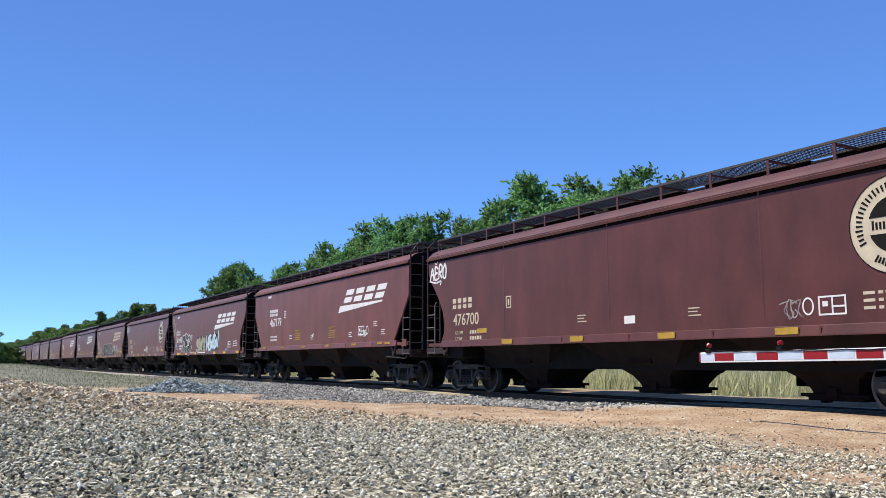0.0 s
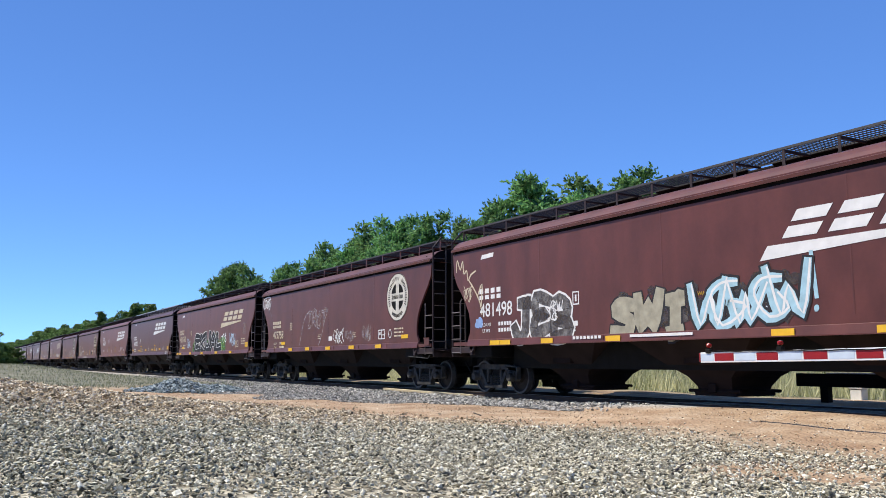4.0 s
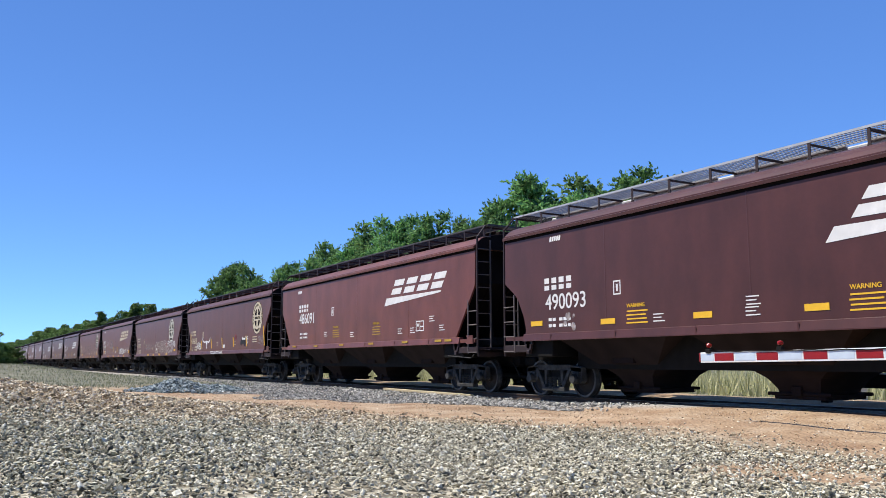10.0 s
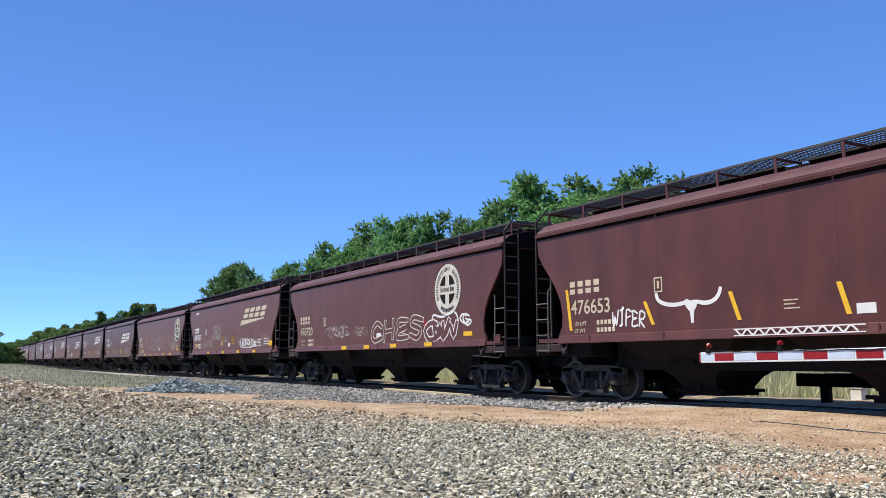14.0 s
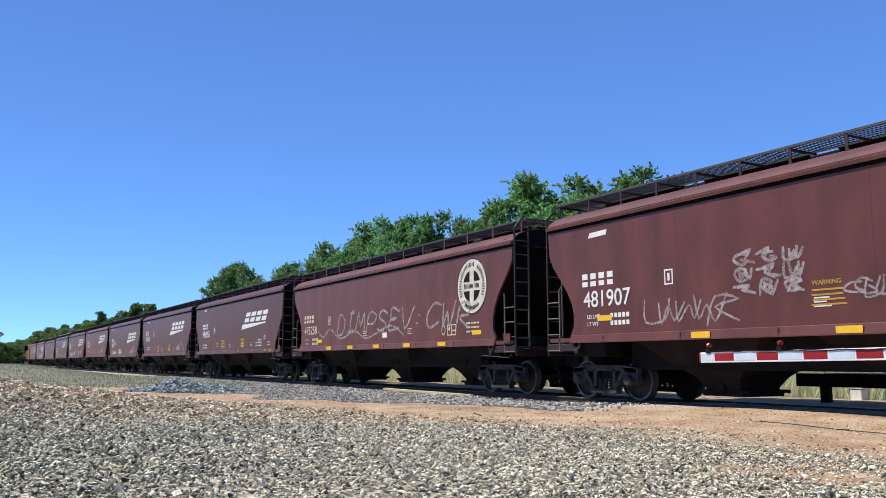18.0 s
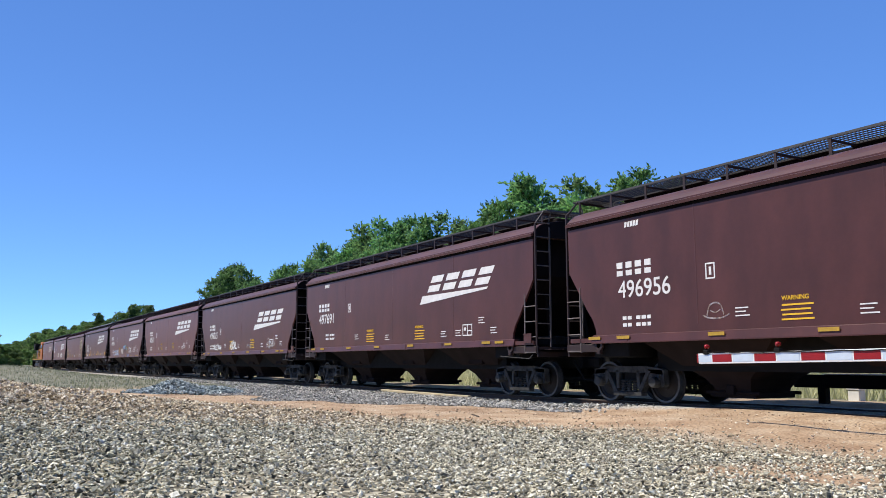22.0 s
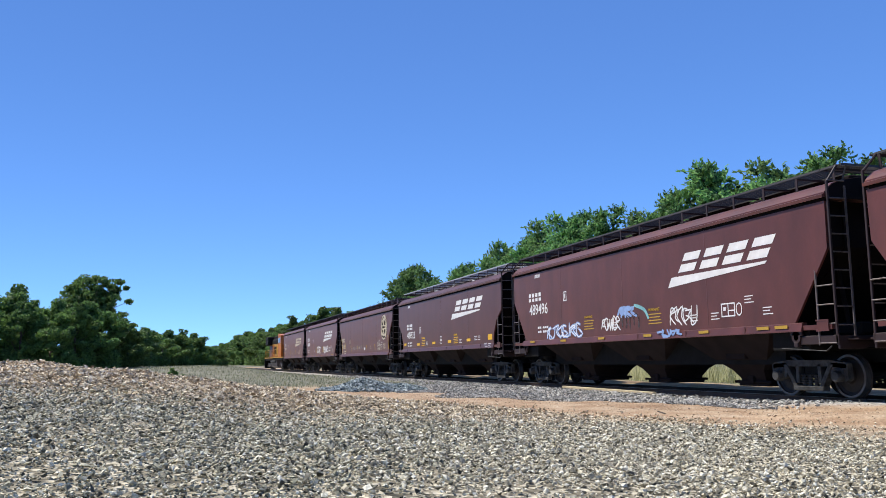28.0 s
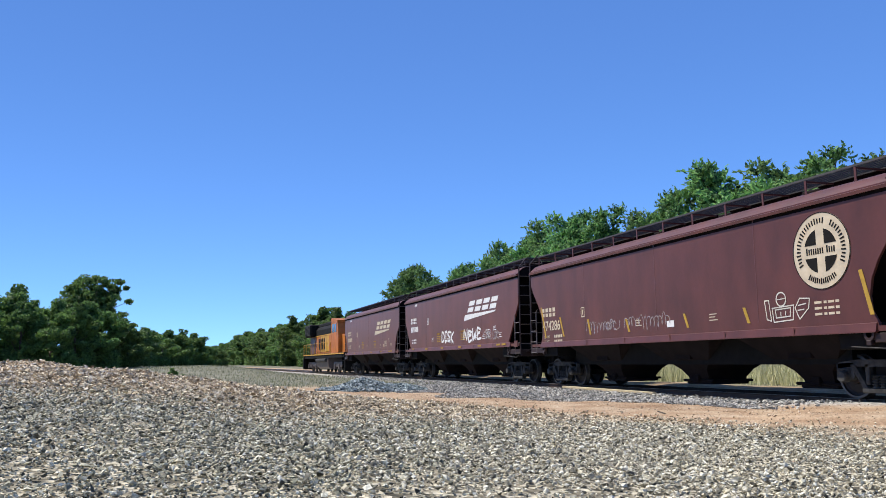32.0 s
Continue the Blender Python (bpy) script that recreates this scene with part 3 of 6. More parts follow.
# ---- covered hopper cars ----
# name of the build: length of the body, inset of the end cut by height, spacing of the roof supports
BUILDS = {
    "long": (16.8, [(0.0, 3.93), (0.04, 3.55), (0.22, 3.28), (0.48, 2.98), (0.72, 2.68), (0.90, 2.35), (0.98, 2.0), (0.96, 1.72), (0.85, 1.55), (0.80, 1.42)], 1.42),
    "wide": (17.15, [(0.0, 4.04), (0.04, 3.45), (0.20, 3.15), (0.46, 2.85), (0.70, 2.55), (0.88, 2.25), (0.96, 1.95), (0.94, 1.70), (0.85, 1.55), (0.80, 1.42)], 1.18),
    "short_hood": (16.02, [(0.0, 4.04), (0.02, 3.0), (0.30, 2.60), (0.62, 2.12), (0.84, 1.85), (0.94, 1.62), (0.96, 1.45)], 1.12),
    "short_straight": (16.45, [(0.0, 4.04), (0.02, 3.06), (0.10, 2.94), (1.10, 1.55)], 1.12),
    "short": (16.12, [(0.0, 4.04), (0.0, 2.93), (0.40, 2.66), (0.58, 2.50), (0.66, 2.34), (0.84, 2.02), (0.93, 1.70), (0.90, 1.55)], 1.12),
}
CACHE = {}


def cached(key, make):
    if key not in CACHE:
        CACHE[key] = make()
    return CACHE[key]


def side_mesh(build):
    length, cut, _ = BUILDS[build]
    h = length / 2
    right = [(h - i, z) for i, z in cut]
    left = [(-h + i, z) for i, z in reversed(cut)]
    return mesh("side_sheet", prism(right + left, -0.03, 0.03))


def roof_mesh(build):
    h = BUILDS[build][0] / 2
    half = [(1.66, 4.105), (1.67, 4.17), (1.60, 4.195), (1.60, 4.225), (1.52, 4.31), (1.40, 4.41), (1.15, 4.50), (0.70, 4.58), (0.0, 4.62)]
    outer = half + [(-y, z) for y, z in reversed(half[:-1])]
    inner = [(-1.55, 4.13), (1.55, 4.13)]
    rings = []
    for x, s in ((-h - 0.02, 0), (h + 0.02, 0)):
        rings.append([(x, y, z) for y, z in outer + inner])
    return mesh("roof", loft(rings))


def chord_mesh(build):
    """The recessed top chord between the side sheets and the roof."""
    h = BUILDS[build][0] / 2
    return mesh("top_chord", *[box(-h + 0.02, h - 0.02, min(s * 1.55, s * 1.50), max(s * 1.55, s * 1.50), 3.95, 4.13) for s in (-1, 1)])


# Added dark sheet that covers the roof's end face and stands for its shade.
def gable_mesh(build):
    h = BUILDS[build][0] / 2
    half = [(1.60, 4.10), (1.58, 4.22), (1.50, 4.30), (1.38, 4.40), (1.13, 4.49), (0.70, 4.57), (0.0, 4.61)]
    return mesh("end_gable", prism(half + [(-y, z) for y, z in reversed(half[:-1])], h + 0.021, h + 0.03, "x"))


def hatch_mesh(build):
    h = BUILDS[build][0] / 2 - 0.5
    pieces = [box(-h, h, -0.40, 0.40, 4.46, 4.77, 0.03)]
    n = 5
    for k in range(n):
        x = -h + 2 * h * (k + 0.5) / n
        pieces.append(box(x - 1.3, x + 1.3, -0.44, 0.44, 4.76, 4.80, 0.015))
    return mesh("hatch_cover", *pieces)


def board_mesh(build):
    """A roof walkway: two edge rails and a grating of cross bars."""
    h = BUILDS[build][0] / 2 + 0.05
    pieces = [box(-h, h, -1.27, -1.25, 4.77, 4.815), box(-h, h, -0.50, -0.48, 4.77, 4.815)]
    x = -h
    while x < h:
        pieces.append(box(x, x + 0.008, -1.25, -0.50, 4.79, 4.808))
        x += 0.075
    for k in range(1, 6):
        y = -1.25 + 0.75 * k / 6
        pieces.append(box(-h, h, y, y + 0.005, 4.792, 4.806))
    return mesh("grating", *pieces)


def support_mesh():
    return mesh("support", prism([(-0.06, 4.40), (0.06, 4.40), (0.03, 4.50), (0.028, 4.78), (-0.028, 4.78), (-0.03, 4.50)], -1.262, -1.245), box(-0.07, 0.07, -1.30, -1.20, 4.40, 4.44, 0.005), box(-0.02, 0.02, -1.25, -0.50, 4.72, 4.76))


def hopper_mesh():
    """A discharge bay: sloping sheets narrowing to a gate frame."""
    def ring(hx, hy, z):
        return [(-hx, -hy, z), (hx, -hy, z), (hx, hy, z), (-hx, hy, z)]
    pieces = [loft([ring(0.44, 0.55, 0.20), ring(0.46, 0.60, 0.36), ring(0.58, 0.74, 0.56), ring(0.96, 0.94, 0.80), ring(1.80, 1.50, 1.42), ring(1.80, 1.50, 1.60)])]
    pieces.append(box(-0.56, 0.56, -0.60, 0.60, 0.17, 0.29, 0.02))
    for s in (-1, 1):                         # operating shafts and stiffeners
        pieces.append(tube((-0.68, s * 0.60, 0.27), (0.68, s * 0.60, 0.27), 0.035))
        pieces.append(box(-0.35, 0.35, s * 1.02 - 0.07, s * 1.02 + 0.07, 0.84, 0.96))
        pieces.append(box(-0.1, 0.1, s * 0.62 - 0.07, s * 0.62 + 0.07, 0.24, 0.42, 0.01))
    return mesh("hopper", *pieces)


def sill_mesh(build):
    h = BUILDS[build][0] / 2
    return mesh("side_sill", prism([(-0.108, 1.41), (0.06, 1.41), (0.06, 1.585), (-0.045, 1.585), (-0.072, 1.57)], -h + 0.85, h - 0.85, "x"), box(-h + 0.85, h - 0.85, -0.116, -0.06, 1.395, 1.415), *[prism([(x - 0.9, 1.42), (x + 0.9, 1.42), (x + 0.9, 1.52), (x - 0.9, 1.52)], -0.06, 0.04) for x in (-h + 0.93, h - 0.93)], *[box(-h + 2.0 + k * 2.35, -h + 2.03 + k * 2.35, -0.106, -0.098, 1.42, 1.56) for k in range(6)])


def centre_sill_mesh(build):
    h = BUILDS[build][0] / 2
    # the wide box is added filler, a black stand-in for shade between bays
    pieces = [box(-h - 0.30, h + 0.30, -0.32, 0.32, 0.74, 1.15, 0.02), box(-h + 2.2, h - 2.2, -0.95, 0.95, 0.70, 1.42)]
    for s in (-1, 1):
        pieces.append(box(s * (h - 1.35) - 0.6, s * (h - 1.35) + 0.55, -1.5, 1.5, 1.0, 1.50, 0.02))
    return mesh("centre_sill", *pieces)


def end_mesh(build):
    """The sloping end sheet, for the end towards +x; it stands back under the roof."""
    h = BUILDS[build][0] / 2
    return mesh("end_sheet", prism([(h - 0.40, 4.2), (h - 0.40, 3.15), (h - 2.3, 1.45), (h - 2.36, 1.50), (h - 0.46, 3.2), (h - 0.46, 4.2)], -1.54, 1.54))


def end_rib_mesh():
    return mesh("end_rib", prism([(-0.36, 4.15), (-0.36, 3.15), (-1.25, 2.36), (-1.30, 2.42), (-0.42, 3.2), (-0.42, 4.15)], -0.05, 0.05))


def strut_mesh():
    return mesh("strut", tube((-0.55, 0, 1.2), (-0.80, 0, 2.72), 0.05))


def end_walk_mesh(build):
    """Grating across the roof's end, between the two walkways."""
    h = BUILDS[build][0] / 2
    pieces = [box(h - 0.42, h - 0.40, -1.27, 1.27, 4.77, 4.815), box(h + 0.16, h + 0.18, -1.27, 1.27, 4.77, 4.815)]
    for k in range(46):
        y = -1.25 + 2.5 * k / 45
        pieces.append(box(h - 0.40, h + 0.16, y - 0.004, y + 0.004, 4.79, 4.808))
    for k in range(1, 8):
        x = h - 0.41 + 0.57 * k / 8
        pieces.append(box(x, x + 0.005, -1.25, 1.25, 4.792, 4.806))
    for s in (-1, 1):
        pieces.append(tube((h + 0.14, s * 1.1, 4.78), (h - 0.05, s * 1.1, 4.36), 0.02, 6))
    return mesh("end_walk", *pieces)


def platform_mesh(build):
    h = BUILDS[build][0] / 2
    pieces = [box(h - 1.0, h + 0.12, -1.55, 1.55, 1.16, 1.20), box(h + 0.06, h + 0.12, -1.58, 1.58, 1.02, 1.28, 0.01), box(h - 0.95, h + 0.12, -1.60, -1.54, 1.12, 1.30, 0.01), box(h - 0.95, h + 0.12, 1.54, 1.60, 1.12, 1.30, 0.01)]
    for y in (-1.2, -0.8, 0.8, 1.2):
        pieces.append(box(h + 0.12, h + 0.40, y - 0.18, y + 0.18, 1.20, 1.23))
    return mesh("end_platform", *pieces)


def ladder_meshes(build):
    """Corner post with the end ladder, and the low side ladder, at (+x, -y)."""
    h = BUILDS[build][0] / 2
    post = mesh("corner_post", box(h + 0.05, h + 0.10, -1.60, -1.555, 1.10, 4.45, 0.006), tube((h + 0.07, -1.565, 4.43), (h + 0.02, -1.25, 4.79), 0.025, 6))
    end = [box(h + 0.06, h + 0.09, -1.15, -1.11, 1.25, 4.36)]
    for k in range(9):
        z = 1.50 + 0.37 * k
        end.append(tube((h + 0.075, -1.56, z), (h + 0.075, -1.12, z), 0.016, 6))
    side = [box(h - 0.42, h - 0.385, -1.61, -1.58, 1.10, 2.62), tube((h - 0.40, -1.60, 2.60), (h - 0.46, -1.57, 2.70), 0.016, 6)]
    for k in range(4):
        z = 1.14 + 0.39 * k
        side.append(tube((h - 0.41, -1.60, z), (h + 0.07, -1.60, z), 0.017, 6))
    return post, mesh("end_ladder", *end), mesh("side_ladder", *side)


def coupler_mesh():
    return mesh("coupler", box(0, 0.62, -0.13, 0.13, 0.76, 0.98, 0.02), box(0.52, 0.86, -0.20, 0.12, 0.72, 1.02, 0.04), box(0.55, 0.80, 0.08, 0.22, 0.74, 1.0, 0.03), tube((0.1, -0.45, 0.92), (0.5, -0.42, 0.45), 0.03, 6), tube((0.5, -0.42, 0.45), (0.78, -0.2, 0.42), 0.03, 6), tube((-0.05, -1.4, 1.0), (0.3, -0.2, 1.06), 0.016, 6))


def brake_mesh():
    ring = []
    for k in range(14):
        a, b = 2 * math.pi * k / 14, 2 * math.pi * (k + 1) / 14
        ring.append(tube((0, 0.27 * math.cos(a), 0.27 * math.sin(a)), (0, 0.27 * math.cos(b), 0.27 * math.sin(b)), 0.016, 6))
    for k in range(5):
        a = 2 * math.pi * k / 5
        ring.append(tube((0, 0, 0), (0, 0.27 * math.cos(a), 0.27 * math.sin(a)), 0.012, 6))
    return mesh("brake_wheel", *ring, box(-0.18, -0.02, -0.13, 0.13, -0.22, 0.16, 0.02), tube((-0.1, 0, -0.2), (-0.1, 0, -1.2), 0.015, 6))


def sideframe_mesh():
    """A cast truck side: two journal pedestals, a top chord, slanting tension members and the spring seat."""
    t = 0.07
    pieces = [prism([(-1.10, 0.62), (-1.08, 0.74), (-0.62, 0.80), (0.62, 0.80), (1.08, 0.74), (1.10, 0.62), (0.66, 0.66), (-0.66, 0.66)], -t, t)]
    for s in (-1, 1):
        pieces.append(prism([(s * 1.12, 0.72), (s * 1.14, 0.40), (s * 1.04, 0.34), (s * 1.02, 0.60), (s * 0.76, 0.60), (s * 0.74, 0.38), (s * 0.66, 0.44), (s * 0.66, 0.74)], -t, t))
        pieces.append(prism([(s * 0.74, 0.70), (s * 0.62, 0.70), (s * 0.30, 0.20), (s * 0.42, 0.20)], -t * 1.25, t * 1.1))
        pieces.append(box(s * 0.33 - 0.05, s * 0.33 + 0.05, -t, t, 0.30, 0.72, 0.01))
        pieces.append(lathe([(0.04, -0.20), (0.10, -0.20), (0.12, -0.16), (0.12, -0.02), (0.05, 0.0)], 14, (s * 0.89, 0, 0.457)))
        pieces.append(box(s * 0.89 - 0.13, s * 0.89 + 0.13, -0.09, 0.09, 0.50, 0.62, 0.015))
    pieces.append(box(-0.46, 0.46, -t * 1.4, t * 1.2, 0.14, 0.24, 0.015))
    return mesh("side_frame", *pieces)


def spring_mesh():
    """A coil spring, as turns of wire round a dark core."""
    prof = [(0.03, 0.0)] + [(r, 0.055 * k + d) for k in range(5) for r, d in ((0.05, 0.0), (0.076, 0.008), (0.076, 0.026), (0.05, 0.034))] + [(0.03, 0.26)]
    v, f = lathe(prof, 10)
    return mesh("spring", ([(x, z, y) for x, y, z in v], f))


def wheelset_mesh():
    """Two wheels with flange, plate and hub on an axle, turning round y."""
    out = [tube((0, -1.02, 0), (0, 1.02, 0), 0.08, 12)]
    for s in (-1, 1):
        prof = [(0.12, 0.845), (0.15, 0.845), (0.16, 0.80), (0.33, 0.775), (0.385, 0.80), (0.40, 0.835), (0.452, 0.835), (0.458, 0.71), (0.485, 0.70), (0.485, 0.675), (0.40, 0.685), (0.36, 0.73), (0.15, 0.70), (0.12, 0.70)]
        out.append(lathe([(r, s * y) for r, y in prof], 32))
    me = mesh("wheelset", *out, smooth=False)
    me.materials.append(TREAD)                # bare steel on the rim's face and tread
    for p in me.polygons:
        r = [math.hypot(me.vertices[i].co.x, me.vertices[i].co.z) for i in p.vertices]
        if min(r) > 0.395 and max(r) < 0.462:
            p.material_index = 1
    return me


def flat(name, polys, y=-0.002):
    """Flat marks on a car's side: outlines in (x, z), each a thin plate."""
    return mesh(name, *[prism(p, y, 0.002) for p in polys])


def rect(x0, x1, z0, z1):
    return [(x0, z0), (x1, z0), (x1, z1), (x0, z1)]


def slant_logo():
    """The tapering bar under four pairs of heavy slanting blocks."""
    return flat("slant_emblem", [[(-0.48, -0.02), (3.40, 0.20), (3.48, 0.26), (-0.30, 0.24)]])


def slant_block():
    return flat("slant_block", [[(0, 0), (0.70, 0), (0.70 + 0.36 * 0.40, 0.20), (0.36 * 0.40, 0.20)]])


def disc(r0, r1, a0, a1, n, cx=0.0, cz=0.0):
    out = []
    for i in range(n):
        a, b = radians(a0 + (a1 - a0) * i / n), radians(a0 + (a1 - a0) * (i + 1) / n)
        q = [(cx + r1 * math.cos(a), cz + r1 * math.sin(a)), (cx + r1 * math.cos(b), cz + r1 * math.sin(b))]
        q += [(cx + r0 * math.cos(b), cz + r0 * math.sin(b)), (cx + r0 * math.cos(a), cz + r0 * math.sin(a))] if r0 else [(cx, cz)]
        out.append(q)
    return out


def emblem_disc():
    return flat("round_emblem", [[(0.80 * math.cos(2 * math.pi * i / 40), 0.80 * math.sin(2 * math.pi * i / 40)) for i in range(40)]])


def emblem_marks():
    """On the disc: four dark quarters round a cross, and short bars along the rim."""
    out = []
    gx, gz, r = 0.115, 0.135, 0.46
    a0, a1 = math.asin(gz / r), math.acos(gx / r)
    for sx, sz in ((1, 1), (1, -1), (-1, 1), (-1, -1)):
        arc = [(r * math.cos(a0 + (a1 - a0) * i / 5), r * math.sin(a0 + (a1 - a0) * i / 5)) for i in range(6)]
        out.append([(sx * x, sz * z) for x, z in [(gx, gz)] + arc])
    for a0, a1, n in ((205, -25, 34), (236, 304, 14)):
        for k in range(n):
            a = a0 + (a1 - a0) * k / (n - 1)
            if n == 14 or k not in (19, 20):
                tall = 0.015 if k % 3 else 0.0
                out += disc(0.565 + tall * (k % 2), 0.69 - tall, a - 1.5, a + 1.5, 1)
    out += disc(0.783, 0.80, 0, 360, 40)
    for k in range(13):
        if k != 8:
            out.append(rect(-0.40 + 0.063 * k, -0.366 + 0.063 * k, -0.06, 0.06 + 0.03 * (k in (0, 9))))
    return flat("emblem_face", out)


def text_mesh(words, size, bold=0.012):
    cu = bpy.data.curves.new("text", "FONT")
    cu.body, cu.size, cu.offset, cu.extrude = words, size, bold * 0.3, 0.002
    ob = bpy.data.objects.new("text", cu)
    scene.collection.objects.link(ob)
    bpy.context.view_layer.update()
    me = bpy.data.meshes.new_from_object(ob.evaluated_get(bpy.context.evaluated_depsgraph_get()))
    bpy.data.objects.remove(ob)
    me.materials.clear()
    me.materials.append(None)
    return me


# strokes of hand-sprayed letters, in a unit square
STROKES = {
    "B": [[(0.1, 0), (0.12, 1), (0.8, 0.9), (0.75, 0.55), (0.15, 0.5), (0.95, 0.35), (0.85, 0.05), (0.1, 0)]], "A": [[(0, 0), (0.5, 1), (1, 0)], [(0.2, 0.4), (0.85, 0.45)]], "C": [[(1, 0.85), (0.4, 1), (0, 0.5), (0.3, 0), (1, 0.15)]],
    "D": [[(0.1, 0), (0.1, 1), (0.7, 0.9), (1, 0.45), (0.7, 0.05), (0.1, 0)]], "E": [[(0.95, 0.9), (0.1, 1), (0.2, 0.5), (0.8, 0.55), (0.2, 0.5), (0.1, 0), (1, 0.1)]],
    "F": [[(0.1, 0), (0.12, 1), (0.95, 0.95)], [(0.12, 0.52), (0.75, 0.55)]], "H": [[(0.05, 1), (0.1, 0)], [(0.1, 0.5), (0.9, 0.5)], [(0.9, 1), (0.95, 0)]], "I": [[(0.2, 1), (0.8, 1), (0.5, 1), (0.5, 0), (0.2, 0), (0.8, 0)]],
    "J": [[(0.3, 1), (1, 1), (0.7, 1), (0.7, 0.2), (0.3, 0), (0, 0.3)]], "K": [[(0.1, 0), (0.1, 1)], [(0.9, 1), (0.15, 0.5), (1, 0)]], "L": [[(0.1, 1), (0.1, 0), (0.9, 0.05)]],
    "M": [[(0, 0), (0.15, 1), (0.5, 0.3), (0.85, 1), (1, 0)]], "N": [[(0.05, 0), (0.1, 1), (0.9, 0), (0.95, 1)]], "O": [[(0.5, 1), (0.05, 0.6), (0.2, 0.05), (0.8, 0.0), (0.95, 0.6), (0.5, 1)]],
    "P": [[(0.1, 0), (0.15, 1), (0.9, 0.9), (0.85, 0.5), (0.15, 0.45)]], "R": [[(0.1, 0), (0.15, 1), (0.9, 0.9), (0.8, 0.5), (0.15, 0.45), (0.95, 0)]],
    "S": [[(0.95, 0.9), (0.3, 1), (0.1, 0.65), (0.85, 0.4), (0.7, 0.02), (0, 0.1)]], "T": [[(0, 0.95), (1, 1)], [(0.5, 1), (0.5, 0)]], "U": [[(0, 1), (0.1, 0.1), (0.8, 0.05), (0.95, 1)]],
    "V": [[(0, 1), (0.45, 0), (1, 1)]], "W": [[(0, 1), (0.25, 0), (0.5, 0.7), (0.75, 0), (1, 1)]], "X": [[(0, 0), (1, 1)], [(0, 1), (1, 0)]], ":": [[(0.4, 0.6), (0.5, 0.6)], [(0.4, 0.25), (0.5, 0.25)]], " ": [],
}


def ribbon(pts, w, y):
    """A sprayed line of width w: quads with round joints, on the side's plane."""
    out = []
    if len(pts) > 2:
        ends = [pts[0]] + list(pts) + [pts[-1]]
        pts = [pts[0]]
        for a, b, c, d in zip(ends, ends[1:], ends[2:], ends[3:]):
            for t in (0.33, 0.66, 1.0):
                pts.append(tuple(0.5 * (2 * q + (r - p) * t + (2 * p - 5 * q + 4 * r - s) * t * t + (3 * q - p - 3 * r + s) * t ** 3) for p, q, r, s in zip(a, b, c, d)))
    n = len(pts)
    left, right = [], []
    for i, (x, z) in enumerate(pts):
        (ax, az), (bx, bz) = pts[max(i - 1, 0)], pts[min(i + 1, n - 1)]
        d = math.hypot(bx - ax, bz - az) or 1e-6
        q = w / 2 * (0.8 if i in (0, n - 1) else 1.0)
        ex, ez = ((bx - ax) / d * w / 3, (bz - az) / d * w / 3) if i in (0, n - 1) else (0, 0)
        s = -1 if i == 0 else 1
        nx, nz = -(bz - az) / d * q, (bx - ax) / d * q
        left.append((x + s * ex + nx, y - 0.00003 * i, z + s * ez + nz))
        right.append((x + s * ex - nx, y - 0.00003 * i, z + s * ez - nz))
    return [(left + right, [(i, n + i, n + i + 1, i + 1) for i in range(n - 1)])]


def spray(words, x, z, w, h, line, y=-0.004, jitter=0.06, seed=1, lean=0.1):
    """Words sprayed by hand, within w by h from (x, z)."""
    rnd = random.Random(seed)
    step, out = w / max(len(words), 1), []
    for k, ch in enumerate(words):
        up = rnd.uniform(-0.12, 0.12)
        for st in STROKES[ch]:
            pts = []
            for a, b in st:
                a, b = a + rnd.uniform(-jitter, jitter), b + rnd.uniform(-jitter, jitter) + up
                pts.append((x + step * (k + 0.08 + 0.84 * a) + lean * b * h, z + h * b))
            out += ribbon(pts, line, y)
            y -= 0.0004
    return out


def scribble(x, z, w, h, n, line, seed, y=-0.004):
    """An unreadable tag: one line in loops and strokes of uneven height."""
    rnd = random.Random(seed)
    pts, th, amp, mid = [], rnd.uniform(0, 6), 0.5, 0.5
    for i in range(n * 3):
        if i % 4 == 0:
            amp, mid = rnd.uniform(0.2, 0.5), rnd.uniform(0.35, 0.6)
        th += rnd.uniform(1.2, 2.1)
        pts.append((x + w * (i + 0.5) / (3 * n) + 0.16 * h * math.sin(th) * rnd.uniform(0.4, 1.3), z + h * min(1.0, max(0.0, mid + amp * math.cos(th)))))
    return ribbon(pts, line * 0.8, y)


